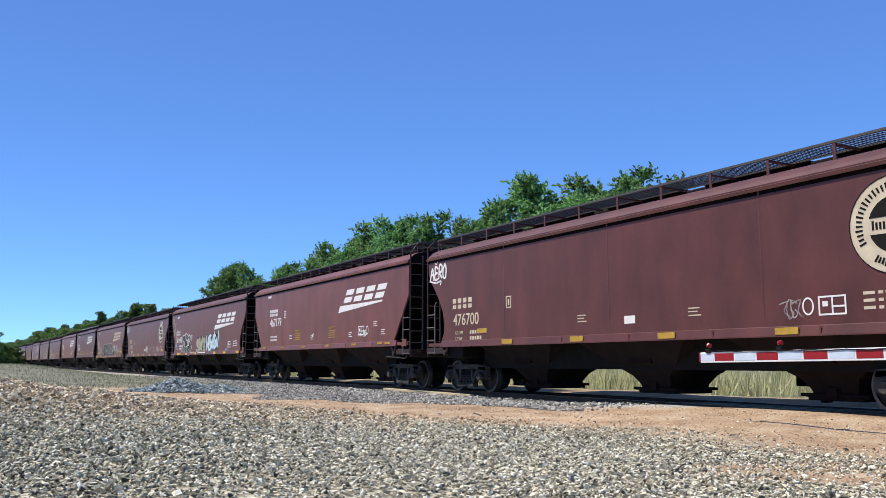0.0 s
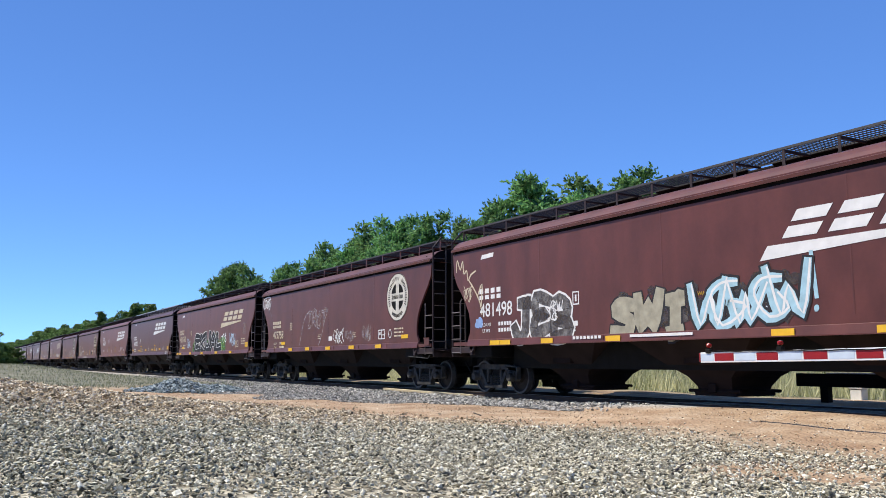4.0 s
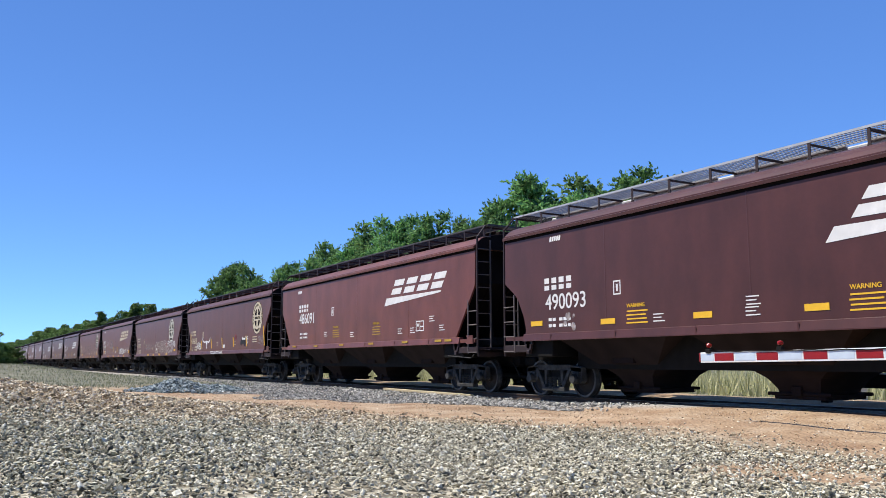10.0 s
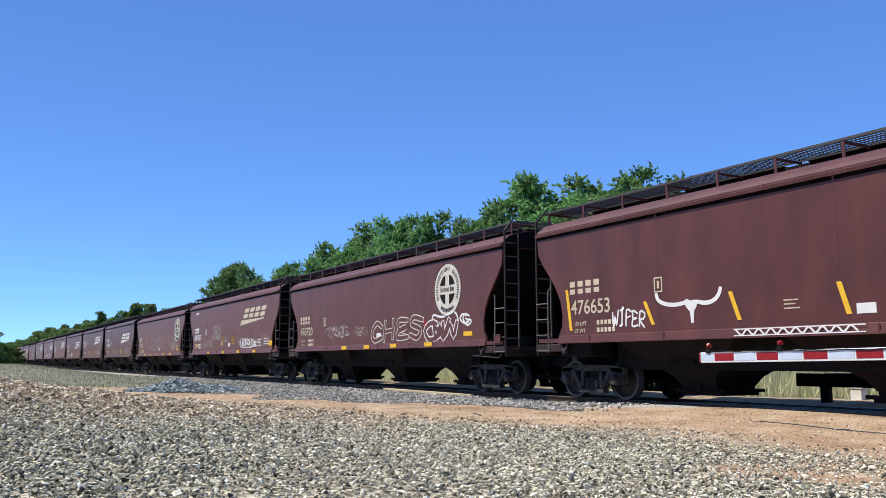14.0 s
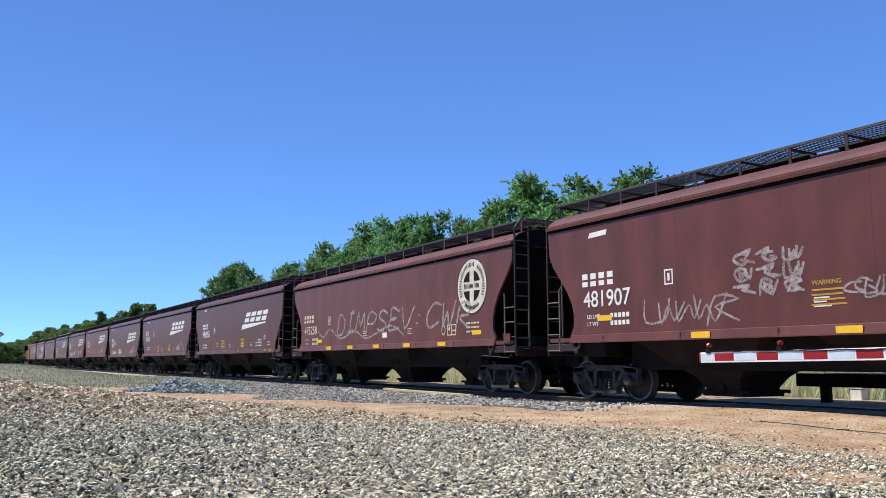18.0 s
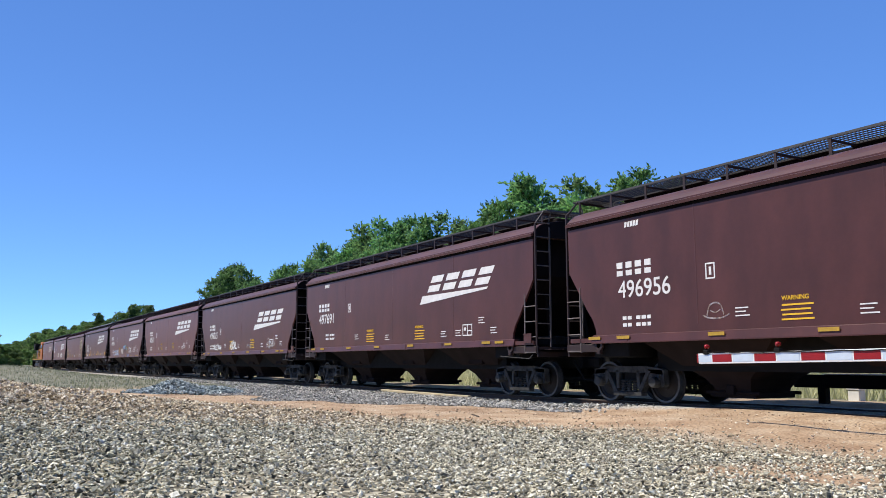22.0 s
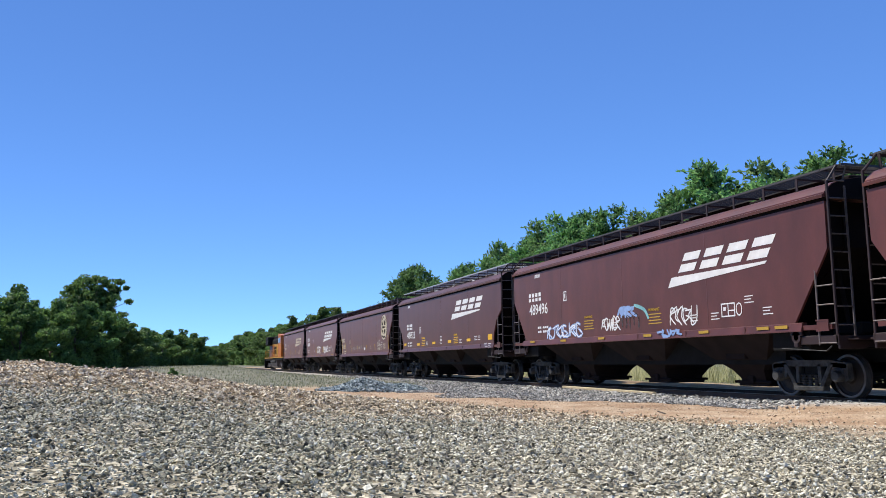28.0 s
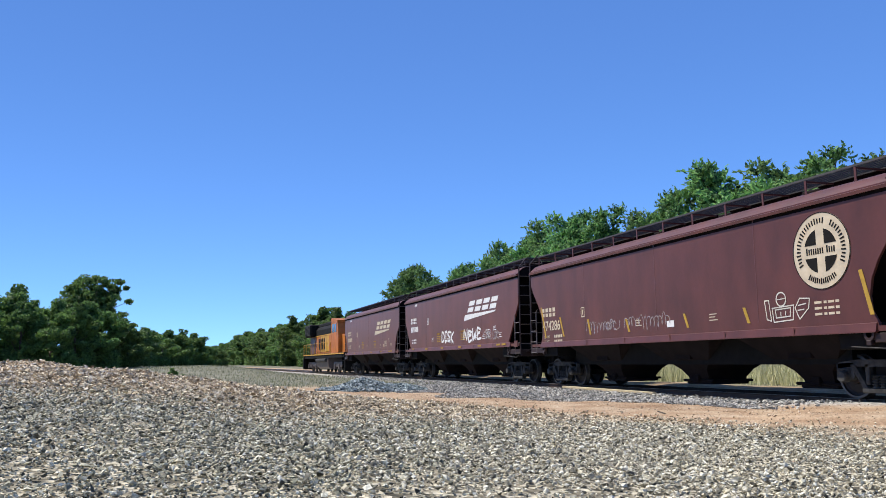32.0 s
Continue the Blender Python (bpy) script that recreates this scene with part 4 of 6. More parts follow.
def tag(x, z, w, h, n, line, seed, y=-0.004):
    """An unreadable tag: n jagged or hooked strokes side by side."""
    rnd = random.Random(seed)
    out = []
    for k in range(n):
        s = 1.45 * w / n                          # strokes run across one another
        a = x + (w - s) * min(1.0, max(0.0, k / max(n - 1, 1) + rnd.uniform(-0.06, 0.06)))
        up, dn = z + h * rnd.uniform(0.75, 1.1), z + h * rnd.uniform(-0.1, 0.2)
        kind = rnd.randrange(5)
        if kind == 0:
            pts = [(a, up), (a + 0.2 * s, dn), (a + 0.5 * s, z + 0.6 * h), (a + 0.7 * s, dn), (a + s, up)]
        elif kind == 1:
            pts = [(a + 0.8 * s, z + 0.8 * h), (a + 0.3 * s, up), (a, z + 0.5 * h), (a + 0.4 * s, dn), (a + s, z + 0.25 * h), (a + 0.6 * s, z + 0.5 * h)]
        elif kind == 2:
            pts = [(a, dn), (a + 0.3 * s, up), (a + 0.9 * s, z + 0.75 * h), (a + 0.2 * s, z + 0.45 * h), (a + s, dn)]
        elif kind == 3:
            pts = [(a - 0.2 * s, z + 0.7 * h), (a + 0.8 * s, up), (a + 0.4 * s, z + 0.4 * h), (a + 1.1 * s, dn)]
        else:
            pts = [(a + 0.1 * s, up), (a, dn), (a + 0.9 * s, z + 0.15 * h), (a + s, up)]
        out += ribbon([(px + rnd.uniform(-0.1, 0.1) * s, pz + rnd.uniform(-0.08, 0.08) * h) for px, pz in pts], line, y)
        y -= 0.0004
    return out


def blobs(x, z, w, h, n, r, seed, y=-0.003):
    rnd = random.Random(seed)
    out = []
    for _ in range(n):
        cx, cz, q = x + w * rnd.random(), z + h * rnd.random(), r * rnd.uniform(0.6, 1.3)
        ring = [(cx + q * math.cos(0.7 * i) * rnd.uniform(0.8, 1.15), y, cz + q * math.sin(0.7 * i) * rnd.uniform(0.7, 1.1)) for i in range(9)]
        out.append((ring, [tuple(range(9))]))
        y -= 0.0001
    return out


# the train, from the first car on: where its left end stands at 0 s, build, paint, emblem, number, tint of the letters
CARS = [
    (-22.82, "long", 0, "round", "476700", "cream"), (-40.60, "short_straight", 3, "slant", "467179", "white"), (-59.35, "wide", 2, "slant", "481498", "white"),
    (-77.48, "long", 0, "round", "475758", "cream"), (-95.92, "wide", 2, "slant_cream", "481730", "cream"), (-113.47, "short", 1, "slant", "490093", "white"),
    (-131.44, "short_straight", 3, "slant", "486091", "white"), (-149.91, "long", 0, "round", "476653", "cream"), (-168.3, "long", 0, "round", "476720", "cream"),
    (-187.0, "wide", 2, "slant_cream", "481907", "white"), (-205.38, "long", 2, "round", "475258", "cream"), (-222.96, "short_hood", 1, "slant", "496956", "white"),
    (-240.41, "short_hood", 1, "slant", "497691", "white"), (-257.77, "short_hood", 1, "slant", "496015", "white"), (-275.38, "short_straight", 2, "slant", "485615", "white"),
    (-292.93, "short_straight", 0, "slant", "489496", "white"), (-310.44, "short", 1, "slant", "489923", "white"), (-328.79, "long", 0, "round", "474286", "cream"),
    (-346.46, "short_straight", 2, "slant", "", "white"), (-364.02, "short", 2, "slant_cream", "", "cream"),
]
# where the emblem's and the number's lower left corners stand, by car: metres from the left end, height
LOGO_AT = {1: (10.56, 2.76), 2: (11.05, 2.72), 4: (10.93, 2.78), 5: (9.66, 2.89), 6: (10.56, 2.79), 9: (11.04, 2.76), 11: (9.69, 2.54), 12: (9.95, 2.72), 13: (10.10, 2.51), 14: (10.44, 2.77), 15: (10.66, 2.76), 16: (9.72, 2.84), 18: (10.09, 2.69), 19: (9.86, 2.62)}
NUMBER_AT = {0: (1.50, 2.42), 1: (2.32, 2.98), 2: (1.46, 2.60), 3: (1.64, 2.41), 4: (1.07, 2.62), 5: (1.75, 2.64), 6: (2.17, 2.98), 7: (1.29, 2.47), 8: (1.30, 2.45), 9: (1.30, 2.61), 10: (1.31, 2.48), 11: (1.70, 2.78), 12: (1.39, 2.91), 13: (1.88, 2.72), 14: (2.0, 2.9), 15: (1.42, 3.0), 16: (1.80, 2.62), 17: (0.95, 2.38), 18: (1.20, 2.91), 19: (1.2, 2.8)}
BOX_X = {0: 4.30, 2: 5.60, 6: 5.80, 7: 4.1, 11: 4.25, 13: 3.95}       # the framed letter on the side
NUMBER_SIZE = {0: 0.47, 3: 0.47, 6: 0.61, 7: 0.47, 8: 0.47, 10: 0.47, 17: 0.47}
EMBLEM_AT = {0: 15.18, 3: 14.46, 7: 14.75, 8: 13.83, 10: 14.75, 17: 14.65}
TONES = ("brown", "dark brown", "red-brown", "faded red-brown")
AXLES = []


def build_truck(car, x):
    bol = part("truck", cached("bolster", lambda: mesh("truck", box(-0.22, 0.22, -1.0, 1.0, 0.42, 0.72, 0.03), box(-0.35, 0.35, -0.3, 0.3, 0.70, 0.80, 0.02), box(-0.9, 0.9, -0.06, 0.06, 0.40, 0.46))), BLACK, car, m=pose(x, 0, 0))
    for s in (-1, 1):
        fr = part("side_frame", cached("frame", sideframe_mesh), TRUCK, bol, m=pose(0, s * 1.02, 0, 0, 0, 0 if s < 0 else 180))
        for x in (-0.18, 0.0, 0.18):
            part("spring", cached("springs", spring_mesh), TRUCK, bol, m=pose(x, s * 1.03, 0.24))
        ws = part("wheelset", cached("wheels", wheelset_mesh), RUST, bol, m=pose(s * 0.89, 0, 0.457))
        AXLES.append((ws, s * 0.89))
    return bol


def build_car(index, spec):
    left, build, tone, emblem, number, tint = spec
    length = BUILDS[build][0]
    h = length / 2
    paint, ink = BROWN[tone], WHITE if tint == "white" else CREAM
    extra = {0: "a small white tag", 2: "white and teal graffiti", 3: "pale sprayed letters", 4: "black and green graffiti", 7: "a white painted horn shape", 8: "white bubble graffiti", 9: "pale scribbles", 10: "large grey sprayed letters", 13: "small white tags", 15: "blue and white tags", 18: "white tags"}.get(index, "weathered sides")
    sign = {"round": "round cream emblem", "slant": "slanting white emblem", "slant_cream": "slanting cream emblem"}[emblem]
    car = thing("covered_hopper_car", f"{TONES[tone]} hopper car, {sign}, {extra}", "hopper car", "cars of the grain train", m=pose(left + h, TRACK_Y, 0))
    for s in (-1, 1):
        turn = pose(0, 0, 0, 0, 0, 0 if s < 0 else 180)
        part("side_sheet", cached(("side", build), lambda: side_mesh(build)), paint, car, m=turn @ pose(0, -1.57, 0))
        if s < 0:
            for k in range(1, 4):
                part("weld_seam", cached("seam", lambda: mesh("weld_seam", prism([(-0.02, -0.0012), (0.0, -0.004), (0.02, -0.0012), (0.02, 0.001), (-0.02, 0.001)], 1.65, 4.05, "z"))), paint, car, m=pose(-h + length * k / 4, -1.600, 0))
        part("side_sill", cached(("sill", build), lambda: sill_mesh(build)), paint, car, m=turn @ pose(0, -1.55, 0 if build in ("short", "short_straight") else -0.085))
        drop = -0.11 if build == "long" else 0.0
        rb = part("running_board", cached(("board", build), lambda: board_mesh(build)), GALV if index in (5, 16) else GRATE, car, m=turn @ pose(0, 0, drop))
        n = max(2, round(length / BUILDS[build][2]))
        if s < 0:
            for k in range(n + 1):
                part("support", cached("support", support_mesh), paint if build == "long" else POST, rb, m=pose(-h + 0.05 + (length - 0.1) * k / n, 0, 0))
        end = pose(0, 0, 0, 0, 0, 0 if s > 0 else 180)
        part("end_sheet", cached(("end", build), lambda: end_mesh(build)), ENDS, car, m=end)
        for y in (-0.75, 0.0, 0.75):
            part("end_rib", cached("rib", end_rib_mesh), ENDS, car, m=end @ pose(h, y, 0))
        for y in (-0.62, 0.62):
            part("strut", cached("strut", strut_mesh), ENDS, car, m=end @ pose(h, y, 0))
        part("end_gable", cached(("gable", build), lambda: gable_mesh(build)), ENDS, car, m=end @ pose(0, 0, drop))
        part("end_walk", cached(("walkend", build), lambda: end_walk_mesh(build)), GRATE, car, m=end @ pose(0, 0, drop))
        part("end_platform", cached(("plat", build), lambda: platform_mesh(build)), POST, car, m=end)
        part("coupler", cached("coupler", coupler_mesh), BLACK, car, m=end @ pose(h + 0.02, 0, 0))
        build_truck(car, s * (h - 1.38))
    part("roof", cached(("roof", build), lambda: roof_mesh(build)), paint, car, m=pose(0, 0, drop))
    # hatch and top chord nearly black, for the shade below walkway and eave
    part("hatch_cover", cached(("hatch", build), lambda: hatch_mesh(build)), GALV if index in (5, 16) else UNDER, car, m=pose(0, 0, drop))
    part("top_chord", cached(("chord", build), lambda: chord_mesh(build)), UNDER, car, m=pose(0, 0, drop))
    part("centre_sill", cached(("centre", build), lambda: centre_sill_mesh(build)), BLACK, car)
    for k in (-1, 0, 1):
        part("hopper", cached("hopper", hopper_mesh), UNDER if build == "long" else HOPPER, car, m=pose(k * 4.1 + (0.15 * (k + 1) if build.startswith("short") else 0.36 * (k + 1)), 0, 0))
    post, ladder, low = cached(("ladder", build), lambda: ladder_meshes(build))
    mirror = Matrix.Diagonal((-1, 1, 1, 1))
    for m in (Matrix(), mirror, pose(0, 0, 0, 0, 0, 180), pose(0, 0, 0, 0, 0, 180) @ mirror):
        part("corner_post", post, POST, car, m=m)
        part("end_ladder", ladder, RUNG, car, m=m)
        part("side_ladder", low, RUNG, car, m=m)
    for x in (-h + 1.05, h - 1.05):
        part("jacking_pad", cached("pad", lambda: mesh("jacking_pad", box(-0.17, 0.17, -0.03, 0.03, -0.02, 0.10, 0.01), lathe([(0.07, -0.03), (0.13, -0.03), (0.13, 0.03), (0.07, 0.03), (0.07, -0.03)], 16, (0, 0, -0.05)), box(-0.06, 0.06, -0.05, 0.05, -0.26, -0.16, 0.01))), POST, car, m=pose(x, -1.60, 1.33))
    part("placard_holder", cached("placard", lambda: mesh("placard_holder", box(-0.16, 0.16, -0.012, 0.012, -0.10, 0.10, 0.006), box(-0.18, 0.18, -0.02, 0.0, -0.12, -0.09), box(-0.18, 0.18, -0.02, 0.0, 0.09, 0.12))), paint, car, m=pose(h - 0.25, -1.63, 1.50))
    part("release_rod", cached(("rod", build), lambda: mesh("release_rod", tube((h - 1.5, -1.62, 1.05), (h - 0.2, -1.62, 0.98), 0.014, 6), tube((h - 0.2, -1.62, 0.98), (h - 0.05, -1.62, 1.08), 0.014, 6))), TRUCK, car)
    part("brake_wheel", cached("brake", brake_mesh), BLACK, car, m=pose(h + 0.22, 0.55, 2.25))
    part("brake_cylinder", cached("cyl", lambda: mesh("brake_cylinder", tube((0, -0.5, 0), (0, 0.3, 0), 0.16, 14), tube((0, 0.3, 0), (0, 0.6, 0), 0.04, 6), box(-0.1, 0.7, -0.9, -0.6, -0.1, 0.15, 0.03))), BLACK, car, m=pose(h - 0.7, 0, 1.42))
    build_marks(car, index, spec, -h)


def islands(me):
    """The separate letters and bars of a mark, each a mesh; what touches stays together."""
    bm = bmesh.new()
    bm.from_mesh(me)
    bm.verts.ensure_lookup_table()
    seen, found = set(), []
    for v in bm.verts:
        if v.index in seen:
            continue
        todo, group = [v], []
        seen.add(v.index)
        while todo:
            a = todo.pop()
            group.append(a)
            for e in a.link_edges:
                b = e.other_vert(a)
                if b.index not in seen:
                    seen.add(b.index)
                    todo.append(b)
        up = 1 if max(q.co.y for q in bm.verts) > 0.05 else 2
        lo = [min(q.co[i] for q in group) - 0.004 for i in (0, up)]
        hi = [max(q.co[i] for q in group) + 0.004 for i in (0, up)]
        found.append([lo, hi, group])
    again = True
    while again:
        again = False
        for i, j in itertools.combinations(range(len(found)), 2):
            (a, b, g), (c, d, k) = found[i], found[j]
            if a[0] < d[0] and c[0] < b[0] and a[1] < d[1] and c[1] < b[1]:
                found[i] = [[min(a[0], c[0]), min(a[1], c[1])], [max(b[0], d[0]), max(b[1], d[1])], g + k]
                del found[j]
                again = True
                break
    out = []
    for _, _, group in found:
        nr = {v.index: i for i, v in enumerate(group)}
        faces = {f for v in group for f in v.link_faces}
        piece = bpy.data.meshes.new(me.name)
        piece.from_pydata([tuple(v.co) for v in group], [], [[nr[v.index] for v in f.verts] for f in sorted(faces, key=lambda f: f.index)])
        piece.materials.append(None)
        out.append(piece)
    bm.free()
    return out


def mark(car, name, me, mat, x, z, y=-1.604, label="", m=None):
    m = m or pose(x, y, z)
    if name not in ("stencil", "notice", "digit", "label_plate"):
        return part(name, me, mat, car, label, m)
    for piece in cached(("islands", me.name), lambda: islands(me)):
        part(name, piece, mat, car, label, m)


def build_marks(car, index, spec, left):
    """Lettering, reflectors and graffiti on the side that is seen; x counts from the car's left end."""
    _, build, tone, emblem, number, tint = spec
    ink = WHITE if tint == "white" else CREAM
    length = BUILDS[build][0]
    if emblem == "round":
        mark(car, "round_emblem", cached("disc", emblem_disc), CREAM if index not in (3, 8, 10) else OFF_WHITE, left + EMBLEM_AT[index], 3.03, -1.605, "round cream emblem")
        mark(car, "emblem_face", cached("discmarks", emblem_marks), BLACK if index != 7 else UNDER, left + EMBLEM_AT[index], 3.03, -1.611)
    else:
        x, z = LOGO_AT.get(index, (10.0, 2.72))
        em = mark(car, "slant_emblem", cached("slant", slant_logo), WHITE if emblem == "slant" else CREAM, left + x + 0.48, z, -1.605, "slanting block emblem over a tapering bar")
        for k in range(8):
            f = 0.56 * (k // 4)
            part("slant_block", cached("slantblock", slant_block), WHITE if emblem == "slant" else CREAM, em, m=pose(0.02 + 0.92 * (k % 4) + 0.36 * f, 0, 0.34 + 0.5 * f))
    nx, nz = NUMBER_AT[index]
    for k in range(4):
        mark(car, "owner_mark", cached("owner", lambda: flat("owner_mark", [rect(0, 0.19, 0, 0.115), rect(0, 0.19, 0.165, 0.30)])), ink, left + nx + 0.29 * k, nz)
    if number:
        mark(car, "digit", cached(("number", number), lambda: text_mesh(number, NUMBER_SIZE.get(index, 0.53))), ink, 0, 0, m=pose(left + nx + 0.03, -1.606, nz - (0.50 if index == 6 else 0.48), 90))
    else:
        mark(car, "digit", cached("nobar", lambda: flat("digit", [rect(0.24 * k, 0.24 * k + 0.17, 0, 0.28) for k in range(6)])), ink, left + nx, nz - 0.45)
    lines = [rect(a, b, z, z + 0.075) for z in (0.0, 0.15) for a, b in ((0, 0.12), (0.16, 0.28), (0.42, 0.55), (0.59, 0.72), (0.76, 0.86))]
    if number and not build.startswith("short"):
        for k, words in enumerate(("LD LMT", "LT WT")):
            mark(car, "stencil", cached(("words", words), lambda: text_mesh(words, 0.13, 0.003)), ink, 0, 0, m=pose(left + nx + 0.15, -1.606, nz - 0.75 - 0.17 * k, 90))
            mark(car, "stencil", cached("figure", lambda: flat("stencil", [rect(0.13 * i, 0.13 * i + 0.09, 0, 0.10) for i in range(5)])), ink, left + nx + 0.95, nz - 0.75 - 0.17 * k)
    else:
        mark(car, "stencil", cached("lines", lambda: flat("stencil", lines)), ink, left + nx + (0.75 if index in (12, 15) else 0.15), {6: 1.86, 12: 1.78}.get(index, 1.66 if build == "short_hood" else 1.84 if build == "short_straight" else nz - 0.92))
    frame_box = [rect(0, 0.24, 0, 0.03), rect(0, 0.24, 0.29, 0.32), rect(0, 0.03, 0.03, 0.29), rect(0.21, 0.24, 0.03, 0.29), rect(0.09, 0.15, 0.08, 0.24)]
    mark(car, "stencil", cached("framebox", lambda: flat("stencil", frame_box)), ink, left + BOX_X.get(index, 4.3 if build.startswith("short") else 3.95), {2: 2.22, 5: 2.36, 16: 2.36, 6: 2.68, 11: 2.50, 13: 2.46, 0: 2.30}.get(index, nz - 0.15))
    small = [rect(0, 0.30, 0.145, 0.168), rect(0, 0.24, 0.075, 0.098), rect(0, 0.33, 0.0, 0.023)]
    for x, z in ((5.52, 1.71), (7.92, 1.72), (7.94, 1.92), (10.88, 1.70), (12.90, 1.77), (13.32, 1.77), (14.28, 1.44), (14.72, 1.42)) if index in (5, 16) else ((6.9, 1.80), (10.2, 1.78)) if not build.startswith("short") else ((4.9, 1.88), (7.4, 1.80), (11.2, 1.80), (13.3, 2.12), (13.9, 1.82), (12.05, 1.80)):
        mark(car, "stencil", cached("small", lambda: flat("stencil", small)), ink, left + (x if index in (5, 16) else x * length / 15.9), z - (0.14 if build == "short_hood" else 0.0), -1.604 if z > 1.65 else -1.654)
    if not build.startswith("short"):                    # three rows of weights and dates near the right end
        rows = [rect(a, b, z, z + 0.05) for z in (0.0, 0.12, 0.24) for a, b in ((0, 0.20), (0.26, 0.34), (0.38, 0.54), (0.58, 0.68))]
        mark(car, "stencil", cached("rows", lambda: flat("stencil", rows)), ink, left + {9: 15.05, 4: 14.94, 2: 15.0, 7: 14.05, 8: 13.2, 0: 14.55, 3: 14.22, 10: 14.45}.get(index, 14.37), {7: 1.84, 4: 1.80}.get(index, 1.71))
    panel = [rect(0, 0.52, 0, 0.03), rect(0, 0.52, 0.30, 0.33), rect(0, 0.03, 0.03, 0.30), rect(0.49, 0.52, 0.03, 0.30), rect(0.25, 0.28, 0.03, 0.30), rect(0.28, 0.49, 0.13, 0.16), rect(0.08, 0.18, 0.15, 0.24)]
    if index == 7:
        mark(car, "ring", cached("ring", lambda: mesh("ring", *ribbon([(0.16 * math.cos(0.35 * i), 0.16 * math.sin(0.35 * i)) for i in range(19)], 0.04, -0.002))), WHITE, left + 13.15, 1.98)
        mark(car, "stencil", cached("face", lambda: flat("stencil", [rect(-0.1, 0.1, -0.02, 0.02), rect(-0.09, -0.03, 0.05, 0.09), rect(0.03, 0.09, 0.05, 0.09)])), WHITE, left + 13.15, 1.98)
    elif index not in (5, 16, 17):
        mark(car, "stencil", cached("panel", lambda: flat("stencil", panel)), WHITE if tone != 2 else ink, left + {9: 14.08, 10: 13.34, 1: 12.45, 0: 13.72, 3: 13.0, 4: 13.96, 2: 13.96, 17: 12.0}.get(index, 12.45 * length / 15.9), 1.65 if not build.startswith("short") or build == "short_hood" else 1.84)
        ring_x = {0: 13.52, 3: 13.92, 10: 13.12, 1: 13.24, 15: 13.55}.get(index)
        if ring_x:
            mark(car, "ring", cached("oval", lambda: mesh("ring", *ribbon([(0.10 * math.cos(0.35 * i), 0.14 * math.sin(0.35 * i)) for i in range(19)], 0.03, -0.002))), WHITE if tone != 2 else ink, left + ring_x, 1.82 if not build.startswith("short") else 2.0)
    mark(car, "label_plate", cached(("plate", build), lambda: flat("label_plate", [rect(0, 0.34, 0, 0.17)] if not build.startswith("short") else [[(0.09 * k, 0.0), (0.09 * k + 0.07, 0.012), (0.09 * k + 0.09, 0.13), (0.09 * k + 0.02, 0.12)] for k in range(5)])), WHITE, left + 1.98 if build.startswith("short") else left + {7: 8.68, 3: 8.45}.get(index, 8.9), (3.78 if index == 6 else 3.84) if build.startswith("short") else 1.65 if index == 7 else 1.70)
    if build == "wide":
        mark(car, "label_strip", cached("strip", lambda: flat("label_strip", [[(0, 0), (0.62, 0.02), (0.66, 0.14), (0.06, 0.12)]])), WHITE, left + 1.54, 3.74)
    if build != "long":                                  # yellow lined notices
        notice = [rect(0.02 * (k % 2), 0.66 - 0.03 * (k % 3), 0.085 * k, 0.085 * k + 0.03) for k in range(4)]
        low = 1.70 if index in (5, 16) else 1.62 if build == "short_hood" else 1.82
        for x in ((4.70, 10.03) if index in (5, 16) else (5.75, 9.6) if index in (1, 15) else (7.4, 9.5) if build == "wide" else (5.95, 9.6)):
            mark(car, "notice", cached("notice", lambda: flat("notice", notice)), YELLOW if tone == 1 else DYELLOW, left + x, low)
            mark(car, "notice", cached("warn", lambda: text_mesh("WARNING", 0.115, 0.006)), YELLOW if tone == 1 else DYELLOW, 0, 0, m=pose(left + x + 0.02, -1.606, low + 0.355, 90))
    yel = {"short": [(1.75, 1.55), (4.3, 1.53), (6.95, 1.53), (9.6, 1.53), (12.2, 1.53), (14.4, 1.53), (15.0, 1.53)] if build == "short_straight" else [(3.66, 1.53), (6.45, 1.54), (9.1, 1.53), (11.78, 1.54), (13.89, 1.53), (14.47, 1.54)], "short_hood": [(0.95, 1.45), (1.9, 1.45), (4.5, 1.45), (6.9, 1.45), (9.4, 1.45), (11.8, 1.45), (13.85, 1.45), (14.5, 1.45)], "wide": [(2.05, 1.88), (4.92, 1.42), (8.1, 1.42), (10.95, 1.42), (13.7, 1.42), (16.0, 1.72), (16.0, 1.83)], "long": [(3.07, 1.72), (4.17, 1.43), (6.26, 1.43), (8.5, 1.43), (10.8, 1.43), (13.1, 1.43), (15.0, 1.72)]}["short" if build == "short_straight" else build]
    if index == 0:
        yel = [(3.1, 1.76), (4.4, 1.43), (7.3, 1.43), (10.2, 1.43), (13.1, 1.43), (15.6, 1.95)]
    if index == 2:
        yel = [(2.3, 1.41), (2.8, 1.41), (4.63, 1.41), (7.05, 1.41), (11.5, 1.41), (13.5, 1.41), (16.0, 1.41)]
    if index == 4:
        yel = [(0.75, 1.42), (1.5, 1.42), (2.0, 1.80), (4.2, 1.42), (7.1, 1.42), (10.3, 1.42), (13.2, 1.42), (15.9, 1.72), (15.9, 1.83)]
    if index == 8:
        yel = [(6.17, 1.42), (8.19, 1.42), (10.31, 1.43), (12.73, 1.43), (15.0, 1.70)]
    if index in (5, 16):
        yel = [(1.40, 1.85), (4.09, 1.80), (6.88, 1.81), (9.42, 1.82), (12.14, 1.82), (14.82, 1.82), (14.82, 1.93)]
